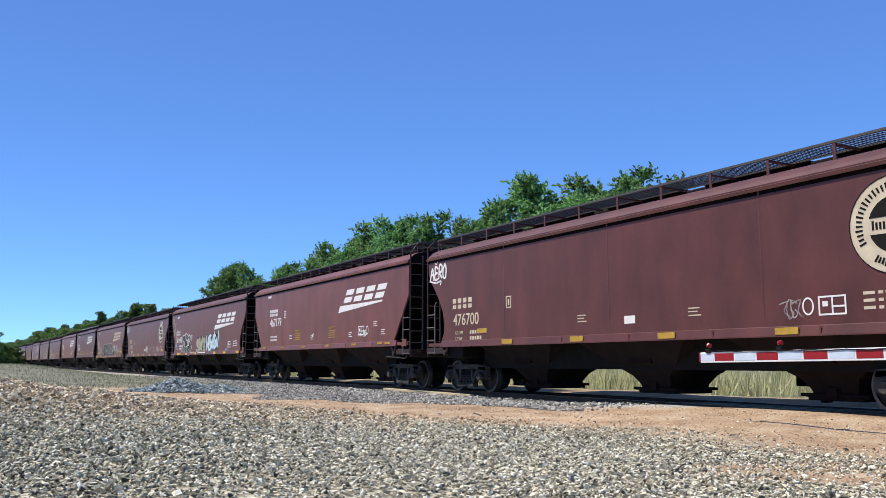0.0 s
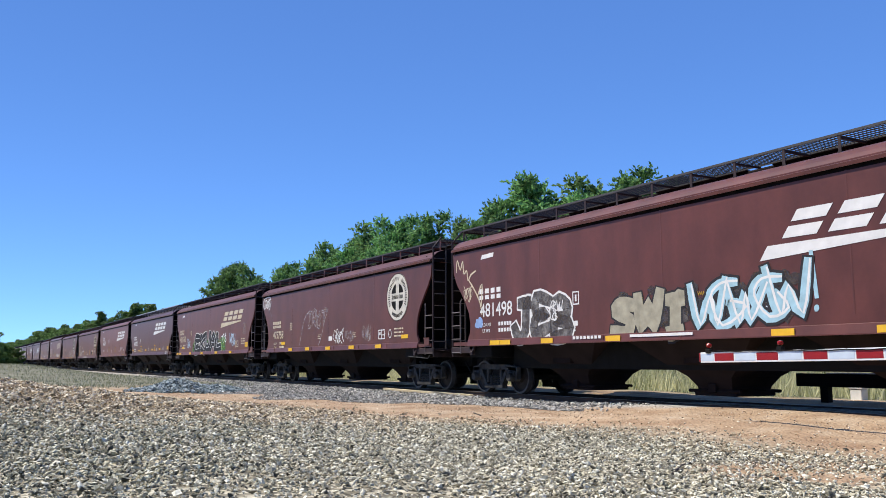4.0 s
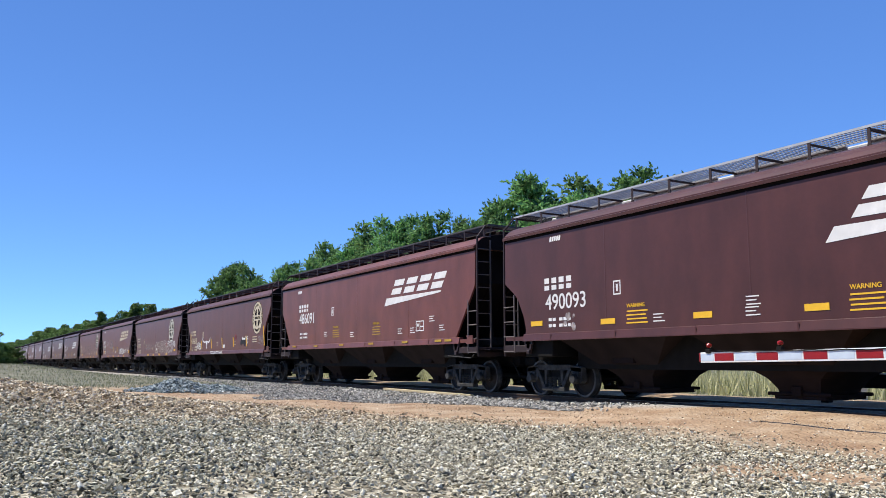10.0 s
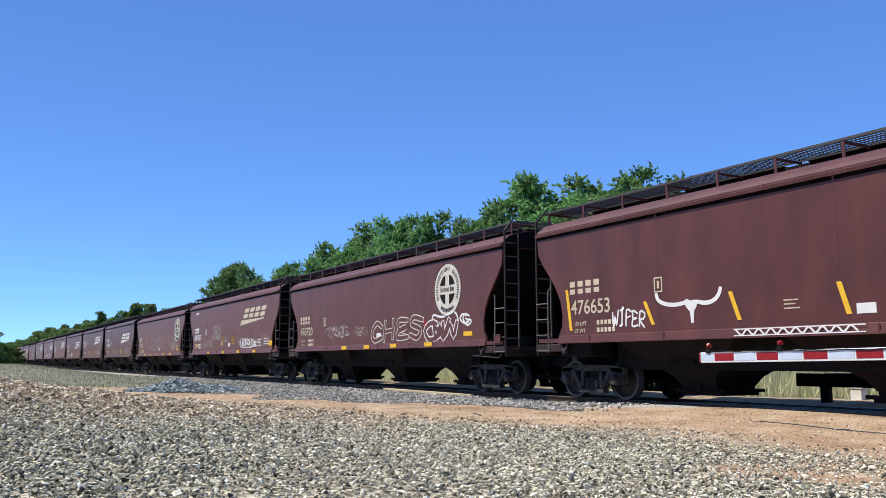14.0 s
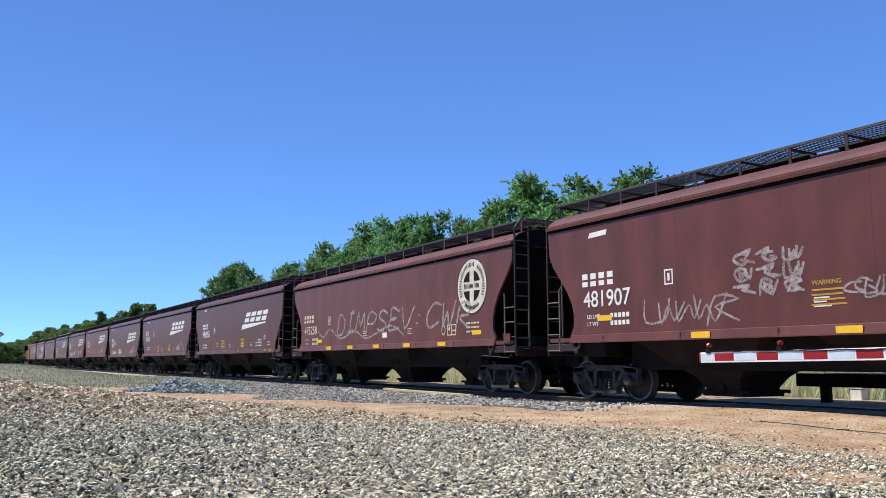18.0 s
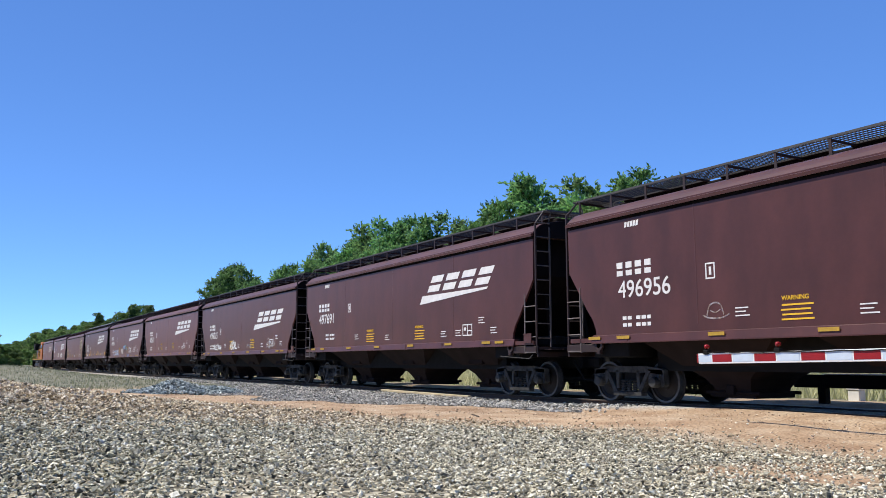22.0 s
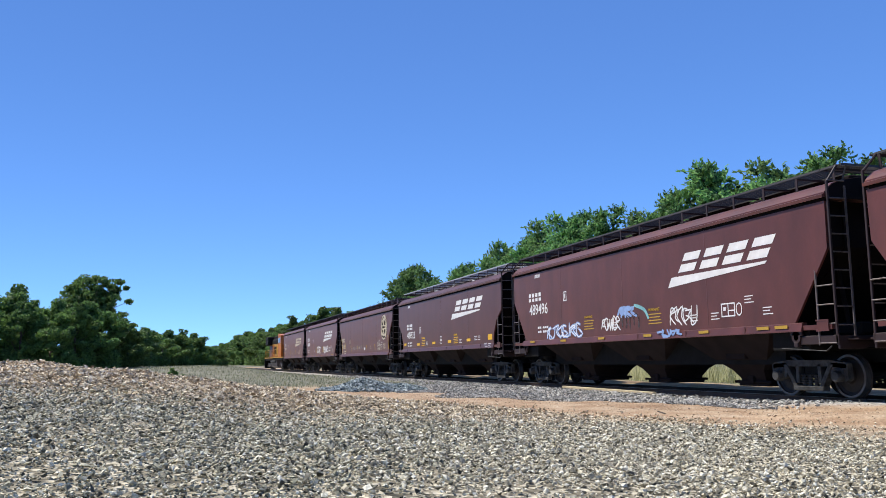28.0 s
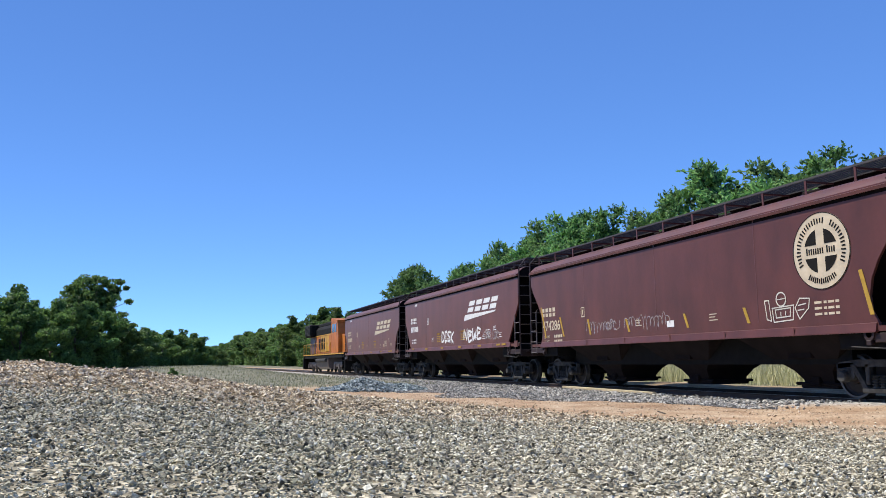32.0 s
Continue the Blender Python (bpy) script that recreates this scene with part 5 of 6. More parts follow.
    if index in (7, 17):
        for x0, z0, x1, z1 in ((1.17, 2.59, 1.31, 1.60), (3.81, 2.15, 4.05, 1.65), (6.11, 2.2, 6.31, 1.65), (8.39, 2.2, 8.55, 1.65), (10.62, 2.2, 10.79, 1.65), (12.94, 2.2, 13.13, 1.65), (15.72, 2.6, 15.96, 1.65)) if index == 7 else ((0.88, 2.74, 1.22, 1.65), (2.39, 2.31, 2.66, 1.65), (4.42, 2.14, 4.56, 1.65), (6.79, 2.02, 6.94, 1.65), (9.71, 2.02, 9.87, 1.65), (12.12, 2.02, 12.27, 1.65), (15.64, 2.53, 15.86, 1.65)):
            mark(car, "reflector", mesh("reflector", prism([(x0 - 0.05, z0), (x0 + 0.05, z0), (x1 + 0.05, z1), (x1 - 0.05, z1)], -0.003, 0.002)), YELLOW if index == 7 else DYELLOW, left, 0, -1.606)
    else:
        for x, z in yel:
            on_sill = z < 1.6
            slim = build.startswith("short") and index not in (5, 16)
            mark(car, "reflector", cached(("reflector", slim), lambda: mesh("reflector", box(-0.2, 0.2, -0.004, 0.004, -0.035, 0.035) if slim else box(-0.24, 0.24, -0.004, 0.004, -0.062, 0.062))), DYELLOW if slim or index == 0 else YELLOW, left + x, z - 0.02, -1.661 if on_sill else -1.605)
    build_graffiti(car, index, left)


def graffiti(car, pieces, mat, left, label="", y=-1.6065):
    thin = [([(px, py * 0.18, pz) for px, py, pz in v], f) for v, f in pieces]
    if len(thin) > 40:                         # a sprayed haze of countless specks
        return tagged(part("graffiti", mesh("graffiti", *thin), mat, car, label, pose(left, y, 0)), label, kind="stuff")
    first = part("graffiti", mesh("graffiti", thin[0]), mat, car, label, pose(left, y, 0))
    for piece in thin[1:]:
        part("stroke", mesh("stroke", piece), mat, first)
    return first


def build_graffiti(car, i, left):
    g = lambda pieces, mat, label="", y=-1.6065: graffiti(car, pieces, mat, left, label, y)
    if i == 0:
        g(spray("AERO", 0.12, 3.40, 1.0, 0.40, 0.07, seed=4) + ribbon([(0.1, 3.36), (0.5, 3.28), (0.8, 3.33), (0.75, 3.2)], 0.05, -0.007) + ribbon([(0.42, 3.92), (0.5, 3.86), (0.6, 3.93)], 0.04, -0.007), WHITE, "white sprayed tag")
        g(tag(12.98, 1.64, 0.42, 0.32, 4, 0.025, 16), GREY_SPRAY)
    if i == 1:
        g(blobs(7.9, 1.9, 0.05, 0.12, 2, 0.09, 2), WHITE)
        g(scribble(12.9, 1.75, 0.3, 0.3, 7, 0.025, 9), WHITE)
    if i == 2:
        g(spray("JEB", 3.10, 1.55, 2.42, 0.86, 0.44, seed=7, jitter=0.03), WHITE, "white outlines of large letters")
        g(spray("JEB", 3.10, 1.55, 2.42, 0.86, 0.33, seed=7, jitter=0.03, y=-0.009), DARK_SPRAY, "dark grey letters")
        g(tag(4.72, 2.12, 0.5, 0.22, 3, 0.03, 6, -0.016) + tag(4.72, 1.9, 0.3, 0.18, 2, 0.03, 5, -0.018), WHITE)
        g(blobs(7.1, 1.64, 4.9, 0.75, 60, 0.17, 3, -0.001), DARK_SPRAY, "dark sprayed haze")
        g(spray("SWI", 6.95, 1.54, 2.3, 0.68, 0.40, seed=8, jitter=0.05, y=-0.006), BLACK_SPRAY, "black outlines of large letters")
        g(spray("SWI", 6.95, 1.54, 2.3, 0.68, 0.31, seed=8, jitter=0.05, y=-0.012), PALE_TAN_SPRAY, "pale tan letters")
        g(tag(9.35, 1.64, 2.75, 0.84, 5, 0.30, 9, -0.018), BLACK_SPRAY)
        g(tag(9.35, 1.64, 2.75, 0.84, 5, 0.19, 9, -0.024), PALE_CYAN_SPRAY, "pale cyan letters")
        g(tag(9.40, 1.66, 2.75, 0.84, 5, 0.05, 9, -0.030), WHITE)
        g(ribbon([(12.12, 2.75), (12.18, 1.98)], 0.10, -0.008) + blobs(12.16, 1.78, 0.02, 0.02, 1, 0.07, 4), PALE_CYAN_SPRAY)
        g([box(5.65 + 0.13 * k, 5.74 + 0.13 * k, -0.003, 0, 1.40, 1.47) for k in range(8)] + [box(7.6, 9.4, -0.003, 0, 1.40, 1.46)], WHITE, "white painted marks on the sill", -1.661)
        g(ribbon([(0.2, 3.5), (0.25, 3.85), (0.42, 3.55), (0.55, 3.8), (0.62, 3.42), (0.78, 3.5), (0.85, 3.2), (1.0, 3.35), (1.28, 3.45)], 0.05, -0.004) + ribbon([(0.9, 3.2), (1.25, 2.85), (1.5, 2.5), (1.58, 2.2)], 0.05, -0.005) + ribbon([(1.35, 2.7), (1.6, 3.05), (1.55, 2.45)], 0.05, -0.006), CREAM, "cream sprayed tag")
        g(scribble(0.66, 2.55, 0.42, 0.55, 8, 0.03, 5), CREAM)
        g(spray("RIP", 5.2, 2.0, 0.4, 0.2, 0.035, seed=3) + [box(5.3, 5.78, -0.004, 0, 1.72, 1.84), box(5.45, 5.7, -0.004, 0, 1.60, 1.63)], WHITE)
        g(blobs(1.3, 1.85, 0.3, 0.2, 5, 0.11, 5), BLUE_SPRAY)
        g(scribble(13.7, 1.42, 0.5, 0.18, 5, 0.05, 6), BLUE_SPRAY, "", -1.661)
    if i == 3:
        g(spray("IROT", 6.05, 2.36, 2.1, 0.55, 0.15, seed=11), GREY_SPRAY, "pale sprayed letters")
        g(spray("IROT", 6.05, 2.36, 2.1, 0.55, 0.05, seed=11, y=-0.009), BROWN[0])
        g(ribbon([(5.2, 1.6), (5.5, 2.3), (5.95, 2.85), (6.6, 2.95)], 0.05, -0.004) + ribbon([(8.0, 3.05), (8.3, 2.9), (8.0, 2.5), (7.75, 2.0), (7.4, 1.55)], 0.05, -0.006), GREY_SPRAY)
        g(spray("IROT", 0.18, 3.42, 0.95, 0.36, 0.07, seed=12) + ribbon([(0.15, 3.4), (0.2, 3.85), (1.1, 3.9), (1.2, 3.6), (1.0, 3.3)], 0.05, -0.008), WHITE, "small white tag")
        g(tag(8.95, 1.62, 1.05, 0.46, 5, 0.035, 13), WHITE)
        g(tag(10.1, 1.68, 0.8, 0.34, 6, 0.025, 17), GREY_SPRAY)
        g(tag(11.68, 1.68, 0.75, 0.48, 7, 0.025, 14), GREY_SPRAY)
        g(ribbon([(0.95, 3.25), (1.2, 3.12), (1.45, 2.92), (1.66, 2.72)], 0.025, -0.004), GREY_SPRAY, "pale scratch across the paint")
    if i == 4:
        g(blobs(4.75, 1.55, 0.75, 0.45, 26, 0.16, 20) + blobs(10.9, 1.55, 1.0, 0.62, 34, 0.17, 26) + blobs(5.6, 2.05, 5.2, 0.35, 30, 0.12, 27), GREEN_SPRAY, "green sprayed haze")
        g(spray("EKUAL", 5.12, 1.60, 6.1, 0.82, 0.60, seed=21, y=-0.008), WHITE, "white outline of large letters")
        g(spray("EKUAL", 5.12, 1.60, 6.1, 0.82, 0.51, seed=21, y=-0.014), BLACK_SPRAY, "black sprayed letters")
        g(spray("EKUAL", 5.16, 1.66, 6.05, 0.72, 0.035, seed=21, y=-0.020), WHITE)
        g(tag(11.2, 1.98, 0.95, 0.42, 4, 0.06, 22), WHITE, "white sprayed tag")
        g(tag(12.8, 1.80, 1.1, 0.58, 5, 0.05, 23), PALE_BLUE_SPRAY, "pale blue sprayed tag")
        g(tag(15.2, 2.58, 0.5, 0.28, 3, 0.03, 24) + tag(15.2, 2.28, 0.55, 0.28, 3, 0.03, 28), GREY_SPRAY)
        g(tag(3.05, 1.76, 0.95, 0.5, 4, 0.05, 25), PALE_BLUE_SPRAY)
    if i == 5:
        g(blobs(2.55, 1.68, 0.35, 0.3, 6, 0.08, 2), GREY_SPRAY)
    if i == 7:
        horn = ribbon([(4.16, 2.28), (4.22, 2.15), (4.42, 2.06), (4.7, 2.03), (4.98, 2.06)], 0.085, -0.004) + ribbon([(5.28, 2.06), (5.5, 2.02), (5.70, 2.06), (5.83, 2.16), (5.88, 2.28)], 0.085, -0.006)
        horn.append(prism([(4.93, 2.10), (5.02, 2.13), (5.10, 2.09), (5.20, 2.10), (5.30, 2.09), (5.26, 1.96), (5.20, 1.88), (5.17, 1.64), (5.11, 1.64), (5.08, 1.88), (4.98, 1.97)], -0.010, -0.002))
        g(horn, WHITE, "white painted horn shape")
        g(spray("WIFER", 2.75, 1.64, 1.05, 0.34, 0.045, seed=30, jitter=0.08), WHITE, "white sprayed tag")
        g([box(6.2, 8.85, -0.003, 0, 1.465, 1.485), box(6.2, 8.85, -0.003, 0, 1.345, 1.365)] + ribbon([(6.25 + 0.26 * (k // 2) + 0.13 * (k % 2), 1.365 if k % 2 else 1.47) for k in range(20)], 0.035, -0.005), WHITE, "white zigzag band on the sill", -1.661)
        g(scribble(12.0, 1.66, 0.85, 0.46, 10, 0.10, 31), BLACK_SPRAY)
        g(ribbon([(12.3, 2.12), (12.38, 2.04), (12.55, 2.06), (12.75, 2.04), (12.82, 2.12)], 0.10, -0.009), WHITE)
        g(scribble(11.0, 2.02, 0.22, 0.34, 4, 0.04, 32), RED)
        g(scribble(15.0, 1.7, 0.7, 0.5, 12, 0.03, 33), GREY_SPRAY)
    if i == 8:
        g(spray("CHES", 8.4, 1.60, 3.9, 0.62, 0.20, seed=41, jitter=0.08), OFF_WHITE, "white bubble outlines of letters")
        g(spray("CHES", 8.4, 1.60, 3.9, 0.62, 0.13, seed=41, jitter=0.08, y=-0.010), BROWN[0])
        g(tag(12.4, 1.58, 2.1, 0.62, 3, 0.22, 42), WHITE, "white bubble outlines of letters")
        g(tag(12.4, 1.58, 2.1, 0.62, 3, 0.14, 42, -0.010), BROWN[0])
        g(ribbon([(12.9, 1.9), (12.95, 2.3), (13.5, 2.22), (14.2, 2.35), (14.45, 2.1), (14.3, 1.75)], 0.07, -0.004), WHITE)
        g(tag(4.3, 1.80, 2.2, 0.42, 6, 0.06, 43) + tag(7.0, 1.85, 1.2, 0.3, 4, 0.03, 45), GREY_SPRAY)
        g(tag(14.6, 1.95, 0.6, 0.32, 2, 0.06, 44), WHITE)
        g(blobs(12.35, 1.75, 0.3, 0.4, 3, 0.12, 44), RED)
    if i == 9:
        for k, x in enumerate((5.78, 6.32, 6.86)):
            g([p for j in range(3) for p in tag(x, 2.66 - 0.28 * j, 0.42, 0.25, 2, 0.06, 50 + 3 * k + j)], GREY_SPRAY, "column of grey sprayed letters")
        g(tag(3.2, 1.66, 2.7, 0.55, 5, 0.05, 56), GREY_SPRAY, "grey sprayed tag")
        g(tag(8.0, 1.95, 0.95, 0.28, 4, 0.04, 62), GREY_SPRAY)
        g(tag(10.5, 1.78, 0.9, 0.35, 3, 0.04, 64), GREY_SPRAY)
        g(tag(11.2, 1.68, 1.5, 0.42, 6, 0.045, 57) + tag(12.5, 1.62, 1.0, 0.40, 4, 0.05, 59) + tag(13.3, 1.62, 0.7, 0.30, 2, 0.05, 58), WHITE, "white sprayed tag")
        g(ribbon([(11.3, 1.64), (12.2, 1.60), (13.3, 1.63)], 0.035, -0.012), WHITE)
        g(ribbon([(14.3, 2.3), (14.45, 2.05), (14.8, 1.98)], 0.05, -0.004) + tag(14.7, 1.68, 1.3, 0.55, 7, 0.03, 63), GREY_SPRAY)
    if i == 10:
        g(spray("DIMPSEV:CWR", 4.75, 1.94, 9.9, 0.70, 0.085, seed=71, jitter=0.07, lean=0.3), GREY_SPRAY, "large grey sprayed letters")
        g(ribbon([(2.9, 2.1), (3.5, 1.85), (4.2, 2.15), (5.2, 1.75), (6.6, 2.0), (7.6, 1.7), (9.5, 2.1), (10.5, 1.75)], 0.06, -0.003), GREY_SPRAY)
    if i == 13:
        g(tag(2.85, 1.62, 1.5, 0.30, 7, 0.05, 171), WHITE, "white sprayed tag")
        g(tag(6.05, 1.60, 1.3, 0.34, 6, 0.055, 172) + ribbon([(6.5, 1.98), (6.62, 2.08), (6.72, 1.97), (6.5, 1.98)], 0.04, -0.006), WHITE, "white sprayed tag")
        g(tag(8.9, 1.66, 1.0, 0.16, 6, 0.03, 173) + tag(12.2, 1.62, 1.3, 0.42, 5, 0.05, 174), GREY_SPRAY)
    if i == 15:
        g(tag(2.9, 1.62, 2.7, 0.44, 9, 0.09, 181), BLUE_SPRAY, "blue sprayed tag")
        g(tag(2.9, 1.62, 2.7, 0.44, 9, 0.03, 181, -0.010), WHITE)
        g(tag(6.9, 1.76, 1.15, 0.38, 6, 0.045, 182), WHITE, "white sprayed tag")
        g(scribble(7.9, 1.72, 1.3, 0.5, 7, 0.05, 183), DARK_SPRAY)
        g(tag(7.95, 2.12, 1.0, 0.26, 4, 0.09, 184), BLUE_SPRAY)
        g(ribbon([(8.9, 2.4), (9.4, 2.25), (9.6, 2.0)], 0.10, -0.008), TEAL_SPRAY)
        g(tag(10.6, 1.78, 1.3, 0.42, 7, 0.04, 185), WHITE, "white sprayed tag")
        g(tag(10.15, 1.46, 1.1, 0.16, 4, 0.06, 186), BLUE_SPRAY, "", -1.661)
    if i == 18:
        for k, (x, w) in enumerate(((12.6, 0.9), (13.6, 0.8))):
            g(tag(x, 1.75, w, 0.35, 3, 0.05, 190 + k), GREY_SPRAY)
        g(spray("DISK", 6.7, 1.80, 1.9, 0.44, 0.11, seed=92, jitter=0.09), WHITE, "white sprayed letters")
        g(spray("NEWE", 10.0, 1.80, 2.3, 0.46, 0.11, seed=93, jitter=0.09), WHITE, "white sprayed letters")
    if i == 11:
        g(ribbon([(4.15, 1.80), (4.3, 1.74), (4.6, 1.73), (4.79, 1.80)], 0.03, -0.004) + ribbon([(4.25, 1.80), (4.32, 1.98), (4.48, 2.03), (4.6, 1.97), (4.66, 1.80)], 0.03, -0.005) + ribbon([(4.34, 1.88), (4.46, 1.84), (4.58, 1.89)], 0.02, -0.006), GREY_SPRAY, "grey drawn hat")
    if i in (14, 17, 19):
        g(tag(3.5 + (i % 3), 1.75, 0.9, 0.26, 4, 0.025, 200 + i), GREY_SPRAY)
    if i == 17:
        robot = []
        for path in ([(13.08, 1.94), (13.12, 1.63), (13.72, 1.66), (13.76, 1.97), (13.08, 1.94)], [(13.18, 1.90), (13.20, 1.72), (13.64, 1.74), (13.66, 1.92), (13.18, 1.90)],
                     [(12.84, 2.12), (12.90, 1.70), (13.04, 1.66), (12.98, 2.12), (12.84, 2.12)], [(13.80, 1.90), (13.95, 2.10), (14.24, 2.08), (14.20, 1.88), (13.92, 1.66), (13.80, 1.90)], [(13.90, 1.95), (14.12, 1.98)], [(13.88, 1.85), (14.06, 1.86)], [(13.35, 1.84), (13.35, 1.76)], [(13.50, 1.85), (13.50, 1.77)]):
            for a, b in zip(path, path[1:]):
                robot += ribbon([a, b], 0.032, -0.004 - 0.0003 * len(robot))
        robot += ribbon([(13.38 + 0.15 * math.cos(0.45 * i), 2.12 + 0.15 * math.sin(0.45 * i)) for i in range(15)], 0.03, -0.016) + ribbon([(13.27, 2.12), (13.50, 2.13)], 0.025, -0.018)
        g(robot, OFF_WHITE, "white drawn box figure")
        g(scribble(4.3, 1.7, 1.9, 0.4, 12, 0.04, 301), GREY_SPRAY)
        g(scribble(6.6, 1.7, 2.5, 0.45, 16, 0.035, 302), GREY_SPRAY)


for index, spec in enumerate(CARS):
    build_car(index, spec)


# ---- locomotive at the end of the train ----
LOCO_LEFT, LOCO_LEN = -386.5, 22.0


def build_loco():
    lo = thing("locomotive", "orange, yellow and black diesel locomotive at the end of the train", "locomotive", m=pose(LOCO_LEFT + LOCO_LEN / 2, TRACK_Y, 0))
    h = LOCO_LEN / 2
    part("underframe", mesh("underframe", box(-h + 0.3, h - 0.3, -1.5, 1.5, 1.25, 1.62, 0.04), box(-h + 0.3, h - 0.3, -1.53, 1.53, 1.50, 1.66, 0.02)), BLACK, lo)
    part("hood", mesh("hood", prism([(-0.92, 1.62), (0.92, 1.62), (0.92, 3.9), (0.7, 4.2), (-0.7, 4.2), (-0.92, 3.9)], -h + 1.2, h - 6.0, "x")), ORANGE, lo, "orange long hood")
    part("roof_hood", mesh("roof_hood", prism([(-0.94, 3.42), (-0.94, 3.92), (-0.72, 4.24), (0.72, 4.24), (0.94, 3.92), (0.94, 3.42)], -h + 1.1, h - 6.0, "x"), box(-h + 1.2, -h + 4.6, -1.5, 1.5, 3.35, 4.55, 0.12), box(-h + 4.6, h - 8.0, -0.7, 0.7, 4.2, 4.55, 0.08)), BLACK, lo, "black roof and radiator wing")
    for k in range(3):
        part("grille", mesh("grille", *[box(-h + 1.4 + 1.05 * k, -h + 2.3 + 1.05 * k, -1.53, -1.49, 3.5 + 0.12 * j, 3.56 + 0.12 * j) for j in range(8)]), TRUCK, lo)
    part("end_panel", mesh("end_panel", box(-h + 1.3, -h + 4.5, -0.96, -0.90, 1.75, 3.3, 0.01)), BROWN[2], lo, "faded red-brown end panel")
    part("louvre", mesh("louvre", *[box(h - 8.4, h - 6.3, -0.98, -0.94, 1.9 + 0.16 * j, 1.98 + 0.16 * j) for j in range(11)]), BLACK, lo)
    part("cab", mesh("cab", prism([(h - 6.0, 1.62), (h - 2.9, 1.62), (h - 2.9, 3.2), (h - 3.3, 4.25), (h - 5.8, 4.45), (h - 6.0, 4.3)], -1.5, 1.5)), ORANGE, lo, "orange cab")
    part("cab_roof", mesh("cab_roof", prism([(h - 6.1, 4.3), (h - 3.2, 4.12), (h - 3.2, 4.32), (h - 5.8, 4.56), (h - 6.1, 4.5)], -1.52, 1.52)), ORANGE, lo, "orange cab roof")
    part("nose", mesh("nose", prism([(h - 2.9, 1.62), (h - 0.9, 1.62), (h - 0.95, 2.7), (h - 1.3, 3.0), (h - 2.9, 3.15)], -1.2, 1.2)), ORANGE, lo)
    for x0, x1 in ((h - 5.6, h - 4.7), (h - 4.5, h - 3.7)):
        part("cab_window", mesh("cab_window", box(x0, x1, -1.515, -1.49, 3.35, 4.05, 0.008)), GLASS, lo)
    for k in range(9):
        x = -h + 5.2 + k * 1.1
        part("hood_door", mesh("hood_door", box(x, x + 1.0, -0.945, -0.91, 1.85, 3.30, 0.01)), LOCO_YELLOW if 1 < k < 6 else ORANGE, lo)
    part("stripe", mesh("stripe", box(-h + 1.3, h - 3.0, -0.965, -0.94, 3.34, 3.42)), LOCO_YELLOW, lo)
    part("sill_stripe", mesh("sill_stripe", box(-h + 0.4, h - 0.4, -1.545, -1.52, 1.54, 1.63)), LOCO_YELLOW, lo)
    blocks = [rect(0.9 * k, 0.9 * k + 0.62, 0, 1.0) for k in range(4)]
    part("emblem", flat("emblem", blocks), BLACK, lo, "dark block emblem", pose(-h + 6.4, -0.965, 2.1))
    part("fuel_tank", mesh("fuel_tank", prism([(-1.35, 0.5), (-1.1, 0.3), (1.1, 0.3), (1.35, 0.5), (1.4, 1.25), (-1.4, 1.25)], -2.9, 2.9, "x")), RUNG, lo)
    part("air_tank", mesh("air_tank", tube((-2.6, -1.48, 1.08), (2.4, -1.48, 1.08), 0.15, 12)), TRUCK, lo)
    for s in (-1, 1):
        bol = part("truck", mesh("truck", box(-2.4, 2.4, -0.9, 0.9, 0.55, 0.9, 0.04), box(-2.5, 2.5, -1.16, -1.02, 0.5, 0.92, 0.04), box(-2.5, 2.5, 1.02, 1.16, 0.5, 0.92, 0.04)), RUNG, lo, m=pose(s * 6.9, 0, 0))
        for x in (-2.0, 0.0, 2.0):
            part("journal", cached("journal", lambda: mesh("journal", box(-0.22, 0.22, -1.24, -1.0, 0.32, 0.75, 0.04))), RUNG, bol, m=pose(x, 0, 0))
            AXLES.append((part("wheelset", cached("wheels", wheelset_mesh), RUST, bol, m=pose(x, 0, 0.457)), x))
        part("pilot", mesh("pilot", box(h - 0.35, h - 0.1, -1.5, 1.5, 0.2, 1.3, 0.04)), BLACK, lo, m=pose(0, 0, 0, 0, 0, 0 if s > 0 else 180))
        part("coupler", cached("coupler", coupler_mesh), BLACK, lo, m=pose(0, 0, 0, 0, 0, 0 if s > 0 else 180) @ pose(h - 0.1, 0, 0))
        part("steps", mesh("steps", *[box(h - 0.9, h - 0.35, -1.56, -1.35, 0.35 + 0.32 * k, 0.39 + 0.32 * k) for k in range(4)], box(h - 0.95, h - 0.9, -1.56, -1.35, 0.3, 1.5)), BLACK, lo, m=pose(0, 0, 0) if s > 0 else Matrix.Diagonal((-1, 1, 1, 1)))
    rails = [tube((-h + 0.5, -1.5, 2.62), (h - 6.2, -1.5, 2.62), 0.022, 6)]
    for k in range(10):
        x = -h + 0.5 + k * 1.68
        part("stanchion", cached("stanchion", lambda: mesh("stanchion", tube((0, -1.5, 1.64), (0, -1.5, 2.62), 0.02, 6))), LOCO_YELLOW, lo, m=pose(x, 0, 0))
    part("handrail", mesh("handrail", *rails, tube((-h + 0.5, -1.5, 2.62), (-h + 0.2, -1.3, 1.5), 0.022, 6), tube((-h + 0.25, -1.5, 2.4), (-h + 0.25, 1.5, 2.4), 0.022, 6)), LOCO_YELLOW, lo)
    return lo


build_loco()


